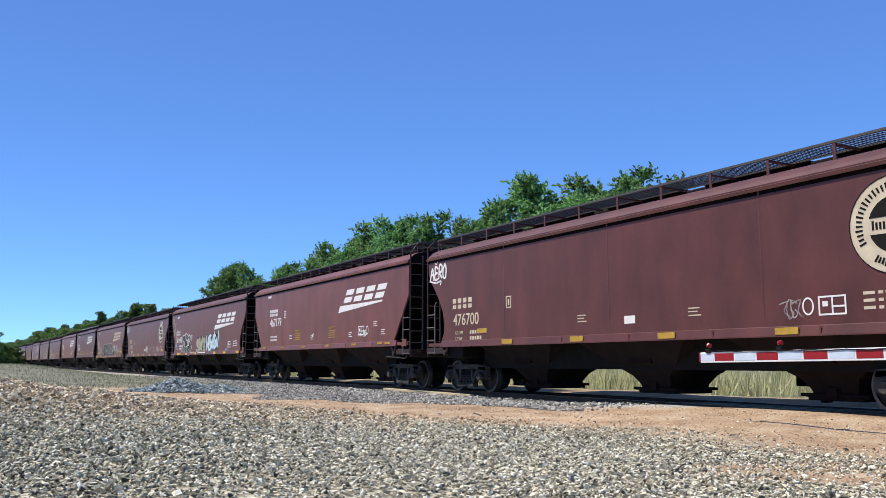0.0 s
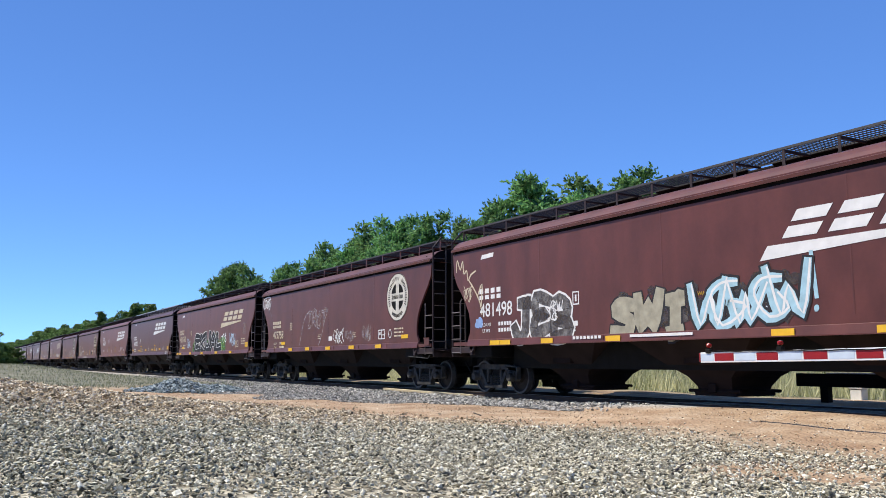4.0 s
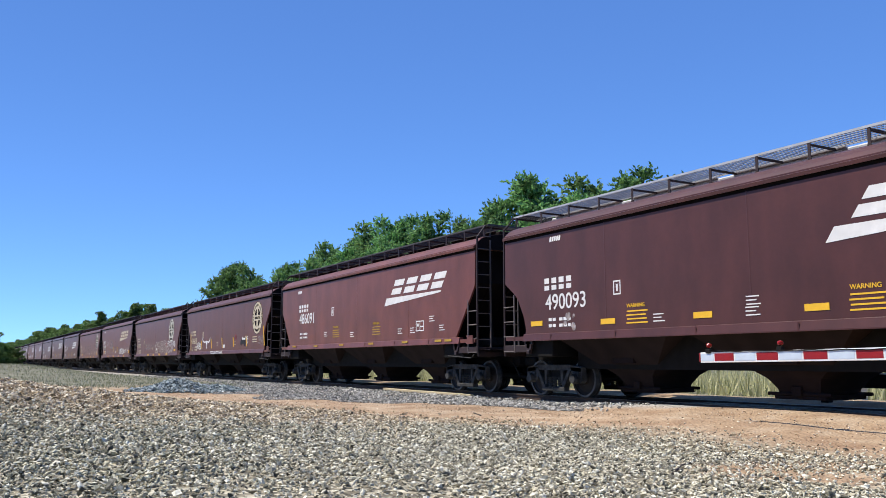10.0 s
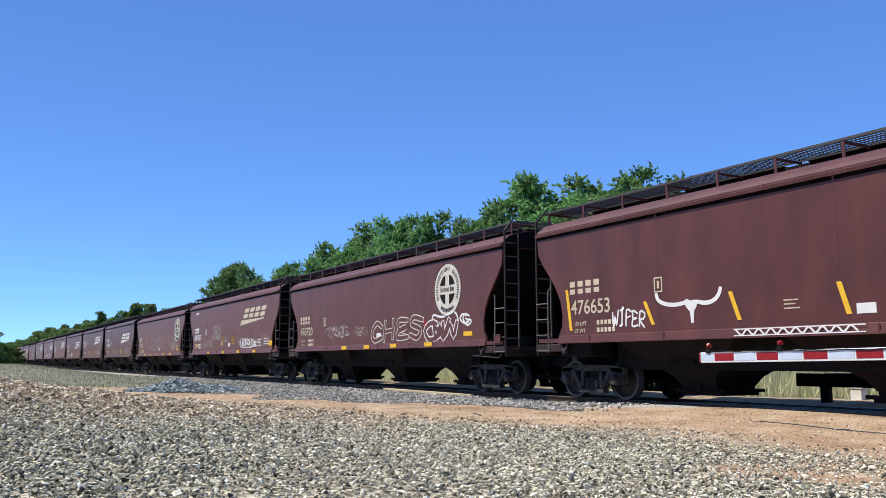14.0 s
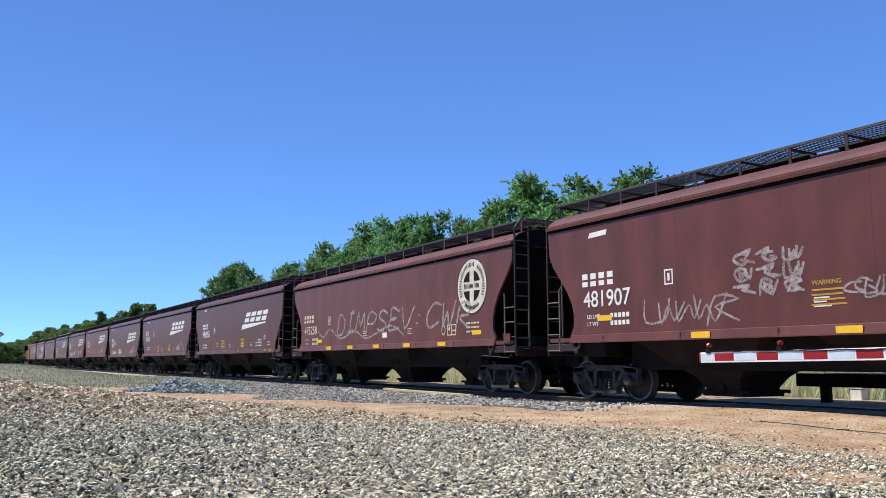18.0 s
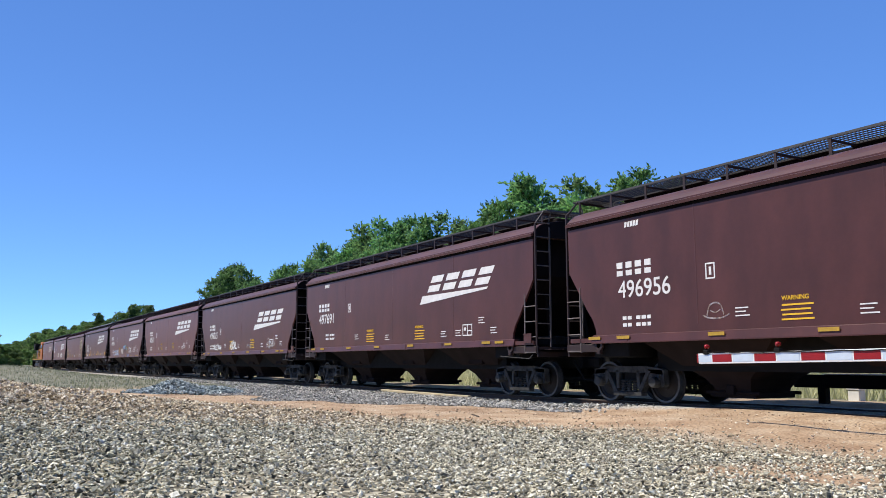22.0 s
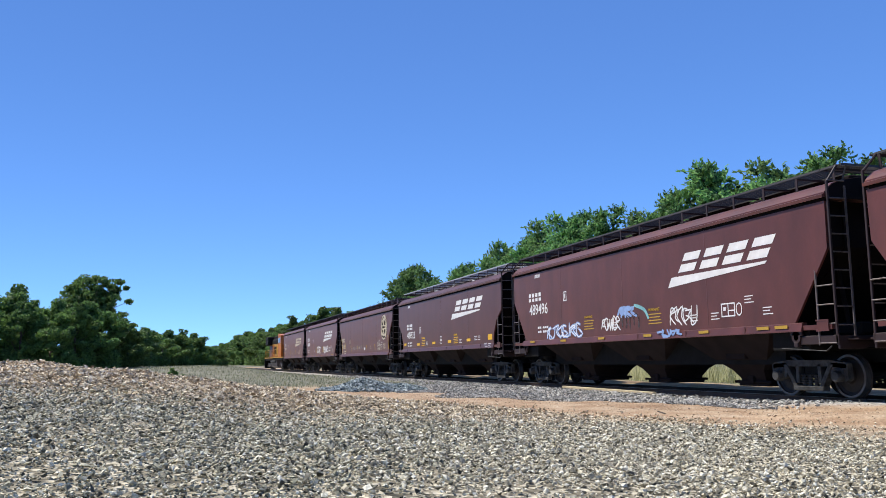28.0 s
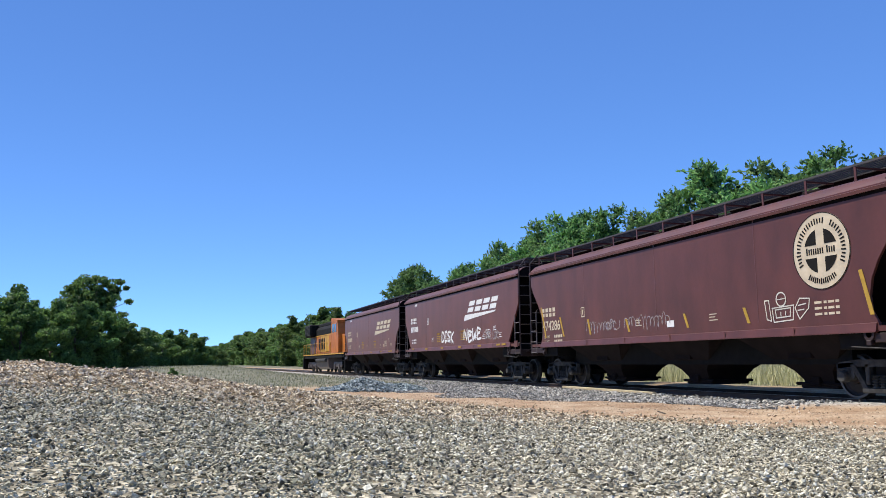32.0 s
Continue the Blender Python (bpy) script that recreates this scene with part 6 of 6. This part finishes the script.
# ---- crossing gate ----
def build_gate():
    y, z0, x0, x1 = 10.4, 0.945, -9.68, 1.6
    rise = 0.012
    ga = thing("crossing_gate", "lowered crossing gate arm with red and white stripes and red lamps", "crossing gate", m=pose(0, y, 0))
    part("board", mesh("board", box(0, x1 - x0, -0.019, 0.019, -0.088, 0.078, 0.004)), PALE, ga, m=pose(x0, 0, z0, 0, -math.degrees(rise)))
    n = int((x1 - x0) / 0.405) + 1
    for k in range(n):
        a = x0 + (0 if k == 0 else 0.28 + 0.405 * (k - 1))
        b = min(x0 + 0.28 + 0.405 * k, x1)
        z = z0 + rise * (a - x0)
        part("stripe", cached(("gatestripe", k == 0), lambda: mesh("stripe", box(0.012, b - a - 0.012, -0.022, 0.022, -0.062, 0.056, 0.002))), SILVER if k % 2 == 0 else RED, ga, m=pose(a, 0, z, 0, -math.degrees(rise)))
    part("tip", mesh("tip", box(-0.03, 0.0, -0.024, 0.024, -0.07, 0.07, 0.005)), RED, ga, m=pose(x0, 0, z0))
    for x in (x0 + 0.17, x0 + 1.52):
        lamp = part("lamp", cached("lampbase", lambda: mesh("lamp", box(-0.05, 0.05, -0.04, 0.04, -0.04, 0.03, 0.008), tube((-0.02, 0, 0.02), (-0.02, 0, 0.06), 0.02, 8))), BLACK, ga, m=pose(x, 0, z0 + rise * (x - x0) + 0.10))
        part("lens", cached("lens", lambda: mesh("lens", lathe([(0.012, -0.045), (0.032, -0.03), (0.037, 0.0), (0.032, 0.03), (0.012, 0.045)], 14))), LENS, lamp, m=pose(0, 0, 0.085))
    part("cable", mesh("cable", *[tube((x0 + 0.17 + 0.27 * k, -0.03, z0 + 0.085 + 0.012 * (k % 2)), (x0 + 0.44 + 0.27 * k, -0.03, z0 + 0.085 + 0.012 * ((k + 1) % 2) + rise * 0.27), 0.008, 6) for k in range(36)]), BLACK, ga)
    part("mast", mesh("mast", tube((x1 + 0.15, 0, -0.2), (x1 + 0.15, 0, 3.4), 0.07, 14), box(x1 - 0.1, x1 + 0.4, -0.25, 0.25, 0.75, 1.35, 0.03), box(x1 - 0.15, x1 + 0.45, -0.3, 0.3, -0.2, -0.02, 0.02)), SILVER, ga)


build_gate()


# ---- trees ----
def limb(p, way, length, r, depth, out, tips, rnd, lean):
    q = p
    d = Vector(way).normalized()
    n = 3
    for k in range(n):
        d = (d + Vector((rnd.uniform(-0.22, 0.22), rnd.uniform(-0.22, 0.22), rnd.uniform(-0.05, 0.15))) + lean * 0.05).normalized()
        e = q + d * (length / n)
        out.append(tube(q, e, r * (1 - k / n * 0.45), 6, r * (1 - (k + 1) / n * 0.45)))
        q = e
        if depth and k:
            for _ in range(2):
                side = Vector((rnd.uniform(-1, 1), rnd.uniform(-1, 1), rnd.uniform(0.0, 0.8)))
                limb(q, (d * 0.6 + side).normalized(), length * rnd.uniform(0.5, 0.75), r * 0.5, depth - 1, out, tips, rnd, lean)
        elif not depth:
            tips.append(q)
    tips.append(q)


def leaf_quads(pos, axis, size, g):
    """Diamond leaves with a slight fold: centres, directions, half lengths."""
    k = len(pos)
    axis = axis / np.linalg.norm(axis, axis=1)[:, None]
    side = np.cross(axis, g.normal(0, 1, (k, 3)))
    side /= np.linalg.norm(side, axis=1)[:, None]
    fold = np.cross(axis, side)
    s = size[:, None]
    return np.stack([pos - axis * s, pos + side * s * 0.45 + fold * s * 0.12, pos + axis * s, pos - side * s * 0.45 + fold * s * 0.12], 1).reshape(-1, 3)


def sprays(origin, way, length, m, leaf, g, spread=0.55, droop=0.12):
    """Leafy twigs: m leaves along each, swept forward; returns the corners of the leaves."""
    k = len(origin)
    way = way / np.linalg.norm(way, axis=1)[:, None]
    f = (np.arange(m)[None] + g.uniform(0, 0.8, (k, m))) / m
    pos = origin[:, None] + way[:, None] * (f * length[:, None])[..., None]
    pos[..., 2] -= droop * f ** 2 * length[:, None]
    pos += g.normal(0, 0.035, pos.shape)
    axis = way[:, None] * 0.9 + g.normal(0, spread, pos.shape)
    size = leaf * g.uniform(0.65, 1.3, (k, m)) * (1.1 - 0.45 * f)
    return leaf_quads(pos.reshape(-1, 3), axis.reshape(-1, 3), size.ravel(), g)


def skeleton(rnd, height, spread, lean, low, tall=True):
    out, tips = [], []
    top = Vector((rnd.uniform(-0.3, 0.3), rnd.uniform(-0.3, 0.3), height * 0.62)) + lean * height * 0.03
    mid = top * 0.5 + Vector((rnd.uniform(-0.2, 0.2), rnd.uniform(-0.2, 0.2), 0))
    r = height * 0.018
    out += [tube((0, 0, -0.3), mid, r * 1.25, 10, r), tube(mid, top, r, 8, r * 0.6)]
    for k in range(9):
        f = low + (1 - low) * k / 8
        p = mid * (2 * f) if f < 0.5 else mid + (top - mid) * (2 * f - 1)
        a = k * 2.4 + rnd.uniform(-0.4, 0.4)
        limb(p, Vector((math.cos(a), math.sin(a), 0.25 + 0.9 * f)), spread * rnd.uniform(0.75, 1.1) * (1.1 - 0.45 * f), r * 0.45, 1, out, tips, rnd, lean)
    if tall:
        limb(top, Vector((0, 0, 1)) + lean * 0.3, height * 0.33, r * 0.5, 1, out, tips, rnd, lean)
    return out, tips, mid, top, r


def elm_meshes(seed, height, spread, twigs, leaf, shoots, lean=(-0.5, -0.1, 0.0), low=0.25):
    """A windswept elm: limbs, clumps of leafy twigs at their ends, long leafy shoots standing out of the top."""
    rnd = random.Random(seed)
    g = np.random.default_rng(seed)
    out, tips, _, _, _ = skeleton(rnd, height, spread, Vector(lean), low)
    t = np.array([tuple(p) for p in tips])
    c = np.repeat(t, twigs, 0)
    k = len(c)
    d = g.normal(0, 1, (k, 3))
    d /= np.linalg.norm(d, axis=1)[:, None]
    clump = np.repeat(g.uniform(0.5, 1.2, len(t)), twigs)[:, None]
    origin = c + d * clump * spread * np.array([0.12, 0.12, 0.08])
    origin[:, 2] = np.maximum(origin[:, 2], height * 0.05)
    way = d * 0.8 + g.normal(0, 0.3, (k, 3)) + np.array([-0.35, 0.0, 0.35])
    v = [sprays(origin, way, g.uniform(0.35, 0.75, k), 9, leaf, g)]
    crest = sorted(tips, key=lambda p: -p.z - 0.35 * rnd.random() * height)[:shoots]
    o = np.repeat(np.array([tuple(p) for p in crest]), 2, 0)
    k = len(o)
    way = np.stack([g.uniform(-1.1, 0.5, k), g.uniform(-0.7, 0.7, k), g.uniform(0.2, 1.0, k)], 1)
    length = g.uniform(0.45, 1.05, k)
    v.append(sprays(o, way, length, 12, leaf * 1.35, g, 0.5, 0.2))
    for p, w, q in zip(o, way / np.linalg.norm(way, axis=1)[:, None], length):
        p, w = Vector(p), Vector(w)
        e = p + w * q * 0.55
        out += [tube(p, e, 0.014, 4, 0.010), tube(e, p + w * q * 0.9 - Vector((0, 0, 0.14 * q)), 0.010, 4, 0.005)]
    v = np.concatenate(v)
    return mesh("trunk", *out, smooth=True), big_mesh("crown", v, np.arange(len(v)), 4)


def tree_meshes(seed, height, spread, leaves, leaf, lean=(0.5, 0.1, 0.0), low=0.25, skirt=0, dome=None):
    """Trunk with limbs, a crown of leaf clumps hung on the limbs' ends, undergrowth at the foot."""
    rnd = random.Random(seed)
    g = np.random.default_rng(seed)
    out, tips, mid, top, r = skeleton(rnd, height, spread, Vector(lean), low, not dome)
    if dome:                                   # a full round crown, broken on its north side
        for k in range(64):
            a, u, q = k * 2.39996, 1 - 1.7 * (k + 0.5) / 64, rnd.uniform(0.72, 1.0)
            w = math.sqrt(max(0.0, 1 - u * u))
            p = Vector((dome[0] * q * w * math.cos(a), dome[0] * q * w * math.sin(a), dome[1] + dome[2] * q * u))
            if p.y > 0.42 * dome[0] and u < 0.45 and rnd.random() < 0.6:
                continue
            out.append(tube(mid + (top - mid) * rnd.uniform(0.3, 1.0), p, r * 0.28, 5, r * 0.08))
            tips.append(p)
    t = np.array([tuple(p) for p in tips])
    per = max(leaves // len(t), 4)
    c = np.repeat(t, per, 0)
    k = len(c)
    d = g.normal(0, 1, (k, 3))
    d /= np.linalg.norm(d, axis=1)[:, None]
    rad = np.repeat(g.uniform(0.5, 1.15, len(t)), per) * spread * 0.20
    pos = c + d * (rad * g.uniform(0.35, 1.0, k) ** 0.6)[:, None] * np.array([1.15, 1.15, 0.75])
    pos[:, 2] = np.maximum(pos[:, 2], height * 0.06)
    if skirt:                                  # brush round the foot
        a, q = g.uniform(0, 6.283, skirt), np.sqrt(g.uniform(0, 1, skirt)) * spread * 0.85
        top_z = height * (0.16 + 0.22 * np.abs(np.sin(a * 2.5 + seed)) * g.uniform(0.5, 1, skirt))
        pos = np.concatenate([pos, np.stack([q * np.cos(a), q * np.sin(a), g.uniform(0, 1, skirt) * top_z], 1)])
    k = len(pos)
    v = leaf_quads(pos, g.normal(0, 1, (k, 3)) + np.array([0.5, 0.0, 0.3]), leaf * g.uniform(0.6, 1.4, k), g)
    return mesh("trunk", *out, smooth=True), big_mesh("crown", v, np.arange(4 * k), 4)


KINDS = [elm_meshes(11, 9.6, 3.2, 11, 0.15, 70), elm_meshes(12, 9.0, 3.5, 11, 0.15, 65), elm_meshes(13, 10.0, 3.0, 11, 0.145, 70), elm_meshes(14, 8.4, 3.4, 11, 0.15, 60)]
FAR = [tree_meshes(21, 10.5, 4.2, 12000, 0.25, (0.2, 0, 0), 0.1, skirt=5000), tree_meshes(22, 9.0, 4.6, 12000, 0.26, (0.2, 0, 0), 0.1, skirt=5000)]
BIG = tree_meshes(37, 13.0, 3.4, 22000, 0.24, (0.0, -0.2, 0), 0.55, skirt=1500, dome=(4.5, 9.2, 3.3))


def tops(kind):
    co = np.empty(len(kind[1].vertices) * 3, dtype=np.float32)
    kind[1].vertices.foreach_get("co", co)
    return float(np.percentile(co[2::3], 99.5))


TOPS = {id(k): tops(k) for k in (*KINDS, *FAR, BIG)}


def tree(kind, x, y, turn, height, mat, label, group, wide=1.0):
    s = height / TOPS[id(kind)]
    t = thing("tree", label, "tree", group, m=pose(x, y, float(ground_z(x, y)), 0, 0, turn) @ Matrix.Diagonal((s * wide, s * wide, s, 1)))
    part("trunk", kind[0], BARK, t)
    part("crown", kind[1], mat, t)


def build_trees():
    rnd = random.Random(8)
    line = [(-22.4, 6.2), (-23.8, 6.9), (-25.0, 8.2), (-26.2, 8.6), (-27.6, 9.2), (-29.2, 9.6), (-31.4, 10.0), (-33.9, 9.9), (-36.4, 9.2), (-38.6, 8.9), (-41, 8.9), (-43.4, 9.8), (-46, 9.9), (-49, 10.6), (-51.6, 10.6), (-54.8, 10.0), (-58, 10.2), (-61, 10.4), (-64, 10.3), (-67.5, 9.3), (-71, 9.1), (-75, 9.8), (-79, 10.4), (-83, 10.9), (-86, 10.8), (-90, 9.8), (-94, 8.2), (-99, 7.3)]
    for i, (x, z) in enumerate(line):
        tree(KINDS[(i * 3) % 4 if i % 2 else (i + 1) % 4], x + 1.4, 23.6 + rnd.uniform(-0.6, 1.6), rnd.uniform(-30, 30), z * 0.96, LEAF, "leafy green elm leaning in the wind beyond the track", "trees behind the track", 1.08 if x > -33 else 0.92)
    x = -104.0
    while x > -760:
        z = float(np.interp(x, [-760, -430, -300, -264, -230, -205, -180, -152, -142, -128, -120, -104], [11, 11, 12, 10.8, 9.6, 10.2, 10.6, 9.0, 10.2, 10.2, 7.6, 7.0])) * rnd.uniform(0.88, 1.0)
        k = 1 + min(0.5, 0.004 * (-104 - x))      # the row draws away from the track
        tree(FAR[rnd.randrange(2)], x * k, 25 * k + rnd.uniform(-1.0, 3.0), rnd.uniform(0, 360), z * k, LEAF_DARK if x * k < -130 else LEAF, "leafy green tree in the row beyond the track", "trees behind the track", 1.15)
        x -= rnd.uniform(5.0, 7.0) * (1 if x > -260 else 1.8)
    for k in range(7):
        tree(FAR[k % 2], -18 + 4.0 * k, 26 + rnd.uniform(-1, 1), rnd.uniform(0, 360), 4.6, LEAF, "low green tree beyond the track", "trees behind the track", 1.2)
    # the wood that closes the yard to the west: bearing, distance, height
    wood = [(112, 90, 9.0), (109.5, 84, 8.8), (107, 88, 9.2), (104.5, 82, 8.8), (102, 84, 8.2), (99.6, 86, 8.0), (97.9, 88, 6.9), (100.8, 76, 6.0), (98.9, 75, 6.0), (97.2, 76, 6.2), (95.8, 74, 6.0), (94.6, 77, 6.0), (93.4, 80, 5.4), (92.6, 92, 5.0), (91.9, 98, 4.9), (91.2, 106, 4.8), (90.6, 114, 4.8), (90.0, 125, 5.5), (89.4, 132, 6.0), (88.9, 140, 5.6), (88.5, 152, 5.0), (88.0, 165, 4.8), (87.6, 182, 4.8), (87.2, 205, 5.0), (86.9, 230, 5.2), (96.5, 96, 7.2), (92.9, 104, 5.6), (90.9, 128, 5.4), (103, 70, 5.0), (106, 72, 5.4)]
    a = radians(94.75)
    tree(BIG, -95 * math.sin(a), 95 * math.cos(a), 0, 9.4, LEAF_DARK, "tall dark oak standing above the wood's edge", "trees west of the yard", 1.0)
    for i, (b, d, z) in enumerate(wood):
        a = radians(b)
        tree(FAR[i % 2], -d * math.sin(a), d * math.cos(a), rnd.uniform(0, 360), z - 0.7, LEAF_DARK, "dark leafy tree at the edge of the wood", "trees west of the yard", 1.3 if z < 6 else 1.0)
    for i in range(26):
        y = -60 + 7.5 * i
        if abs(y - TRACK_Y) > 7:
            tree(FAR[i % 2], -800 - 3 * i, y, rnd.uniform(0, 360), rnd.uniform(11, 15), LEAF_DARK, "distant tree closing the view", "trees in the distance", 1.4)
    # seedling by the stone bank
    a = radians(89.9)
    tree(FAR[0], -38 * math.sin(a), 38 * math.cos(a), 40, 0.85, LEAF_DARK, "small dark bush in the grass by the yard", "bushes", 1.2)


build_trees()


# ---- small things by the track ----
def build_small():
    ba = thing("timber_barrier", "low dark timber barrier with a heavy beam beyond the track", "barrier", m=pose(-12.4, 17.3, -0.1))
    part("beam", mesh("beam", box(-0.72, 3.2, -0.1, 0.1, 0.40, 0.70, 0.015)), BLACK, ba)
    for x in (0.0, 2.6):
        part("post", cached("barrierpost", lambda: mesh("post", box(-0.1, 0.1, -0.09, 0.09, -0.2, 0.40, 0.01))), BLACK, ba, m=pose(x, 0, 0))
    # sunlit top edge of the beam, put in as a pale strip
    part("top_strip", mesh("top_strip", box(0.1, 3.0, -0.11, -0.06, 0.70, 0.725, 0.004)), PALE, ba, "pale strip standing for the sunlit top edge")
    bo = thing("timber_plank", "long weathered pale timber plank lying along the near rail", "plank", m=pose(-24.2, 13.22, float(ground_z(-24.2, 13.22)) + 0.03, 0, 0.4, 0.6))
    part("board", mesh("board", box(-2.9, 2.9, -0.05, 0.07, 0.0, 0.075, 0.008)), PLANK, bo)
    bx = thing("utility_box", "small pale grey metal utility box beyond the track", "utility box", m=pose(-12.33, 18.4, -0.1))
    part("housing", mesh("housing", box(-0.15, 0.15, -0.12, 0.12, 0.0, 0.34, 0.015)), PALE, bx)
    part("lid", mesh("lid", box(-0.17, 0.17, -0.14, 0.14, 0.34, 0.37, 0.008)), PALE, bx)
    rnd = random.Random(3)
    for x, y, turn, n in ((-5.6, 5.6, 140, 4), (-10.2, 7.2, 200, 3), (-13.5, 8.6, 150, 3)):
        pts, p, d = [], Vector((0, 0, 0.012)), 0.0
        for _ in range(n):
            d += rnd.uniform(-0.35, 0.35)
            q = p + Vector((math.cos(d) * 0.22, math.sin(d) * 0.22, rnd.uniform(-0.004, 0.006)))
            pts.append(tube(p, q, 0.014, 6, 0.011))
            p = q
        tagged(part("twig", mesh("twig", *pts), BARK, None, "", pose(x, y, float(ground_z(x, y)), 0, 0, turn)), "dry brown twig lying on the dirt", "twig", "twigs on the dirt")


build_small()


# ---- grass ----
def blades(name, pts, height, mat, label):
    k = len(pts)
    a = rng.uniform(0, 6.28, k)
    w = rng.uniform(0.012, 0.03, k)
    hgt = height * rng.uniform(0.5, 1.2, k)
    side = np.stack([np.cos(a), np.sin(a), np.zeros(k)], 1) * w[:, None]
    tip = np.stack([rng.normal(0.15, 0.28, k), rng.normal(0, 0.28, k), np.ones(k)], 1) * hgt[:, None]
    v = np.stack([pts - side, pts + side, pts + tip], 1).reshape(-1, 3)
    return tagged(part(name, big_mesh(name, v, np.arange(3 * k), 3), mat), label, "grass", kind="stuff")


def build_grass():
    k = 42000
    x, y = rng.uniform(-75, 2, k), 18.6 + 4.5 * rng.power(1.2, k)
    clump = 0.5 + 0.5 * wave(x * 2.3, y * 2.1)
    keep = rng.uniform(0, 1, k) < 0.35 + 0.65 * clump
    x, y = x[keep], y[keep]
    blades("tall_grass", np.stack([x, y, ground_z(x, y) - 0.02], 1), 0.85, GRASS, "tall dry green grass beyond the track")
    k = 9000
    x = -35 - 55 * rng.power(0.8, k)
    y = rng.uniform(-4, 11, k)
    blades("short_grass", np.stack([x, y, ground_z(x, y) - 0.02], 1), 0.16, GRASS_GREY, "short patchy grass beyond the stone bank")


build_grass()


# ---- motion of the train ----
TRAVEL = [(0, 0.0), (1, 9.57), (2, 19.37), (3, 28.75), (4, 38.05), (5, 47.4), (6, 56.68), (7, 66.21), (8, 75.74), (9, 85.49), (10, 94.92), (11, 104.48), (12, 114.30), (13, 123.72), (14, 132.83), (15, 142.1), (16, 151.35), (17, 160.62), (18, 170.38), (19, 179.7), (20, 188.47), (21, 197.88), (22, 207.21), (23, 216.6), (24, 226.09), (25, 235.6), (26, 244.7), (27, 253.7), (28, 262.9), (29, 272.53), (30, 281.83), (31, 291.01), (32, 300.37)]


def gone(t):
    return float(np.interp(t, [a for a, _ in TRAVEL], [b for _, b in TRAVEL]))


def motions():
    cars = [o for o in scene.objects if o.parent is None and o.name.startswith(("covered_hopper_car", "locomotive"))]
    for car in cars:
        p = car.matrix_basis.translation.copy()
        walk(car, [(t, pose(p.x + s, p.y, p.z)) for t, s in TRAVEL])
    turns = [(k / 15, math.degrees(gone(k / 15) / 0.457)) for k in range(481)]
    for axle, x in AXLES:
        walk(axle, [(t, pose(x, 0, 0.457, 0, a, 0)) for t, a in turns])


motions()
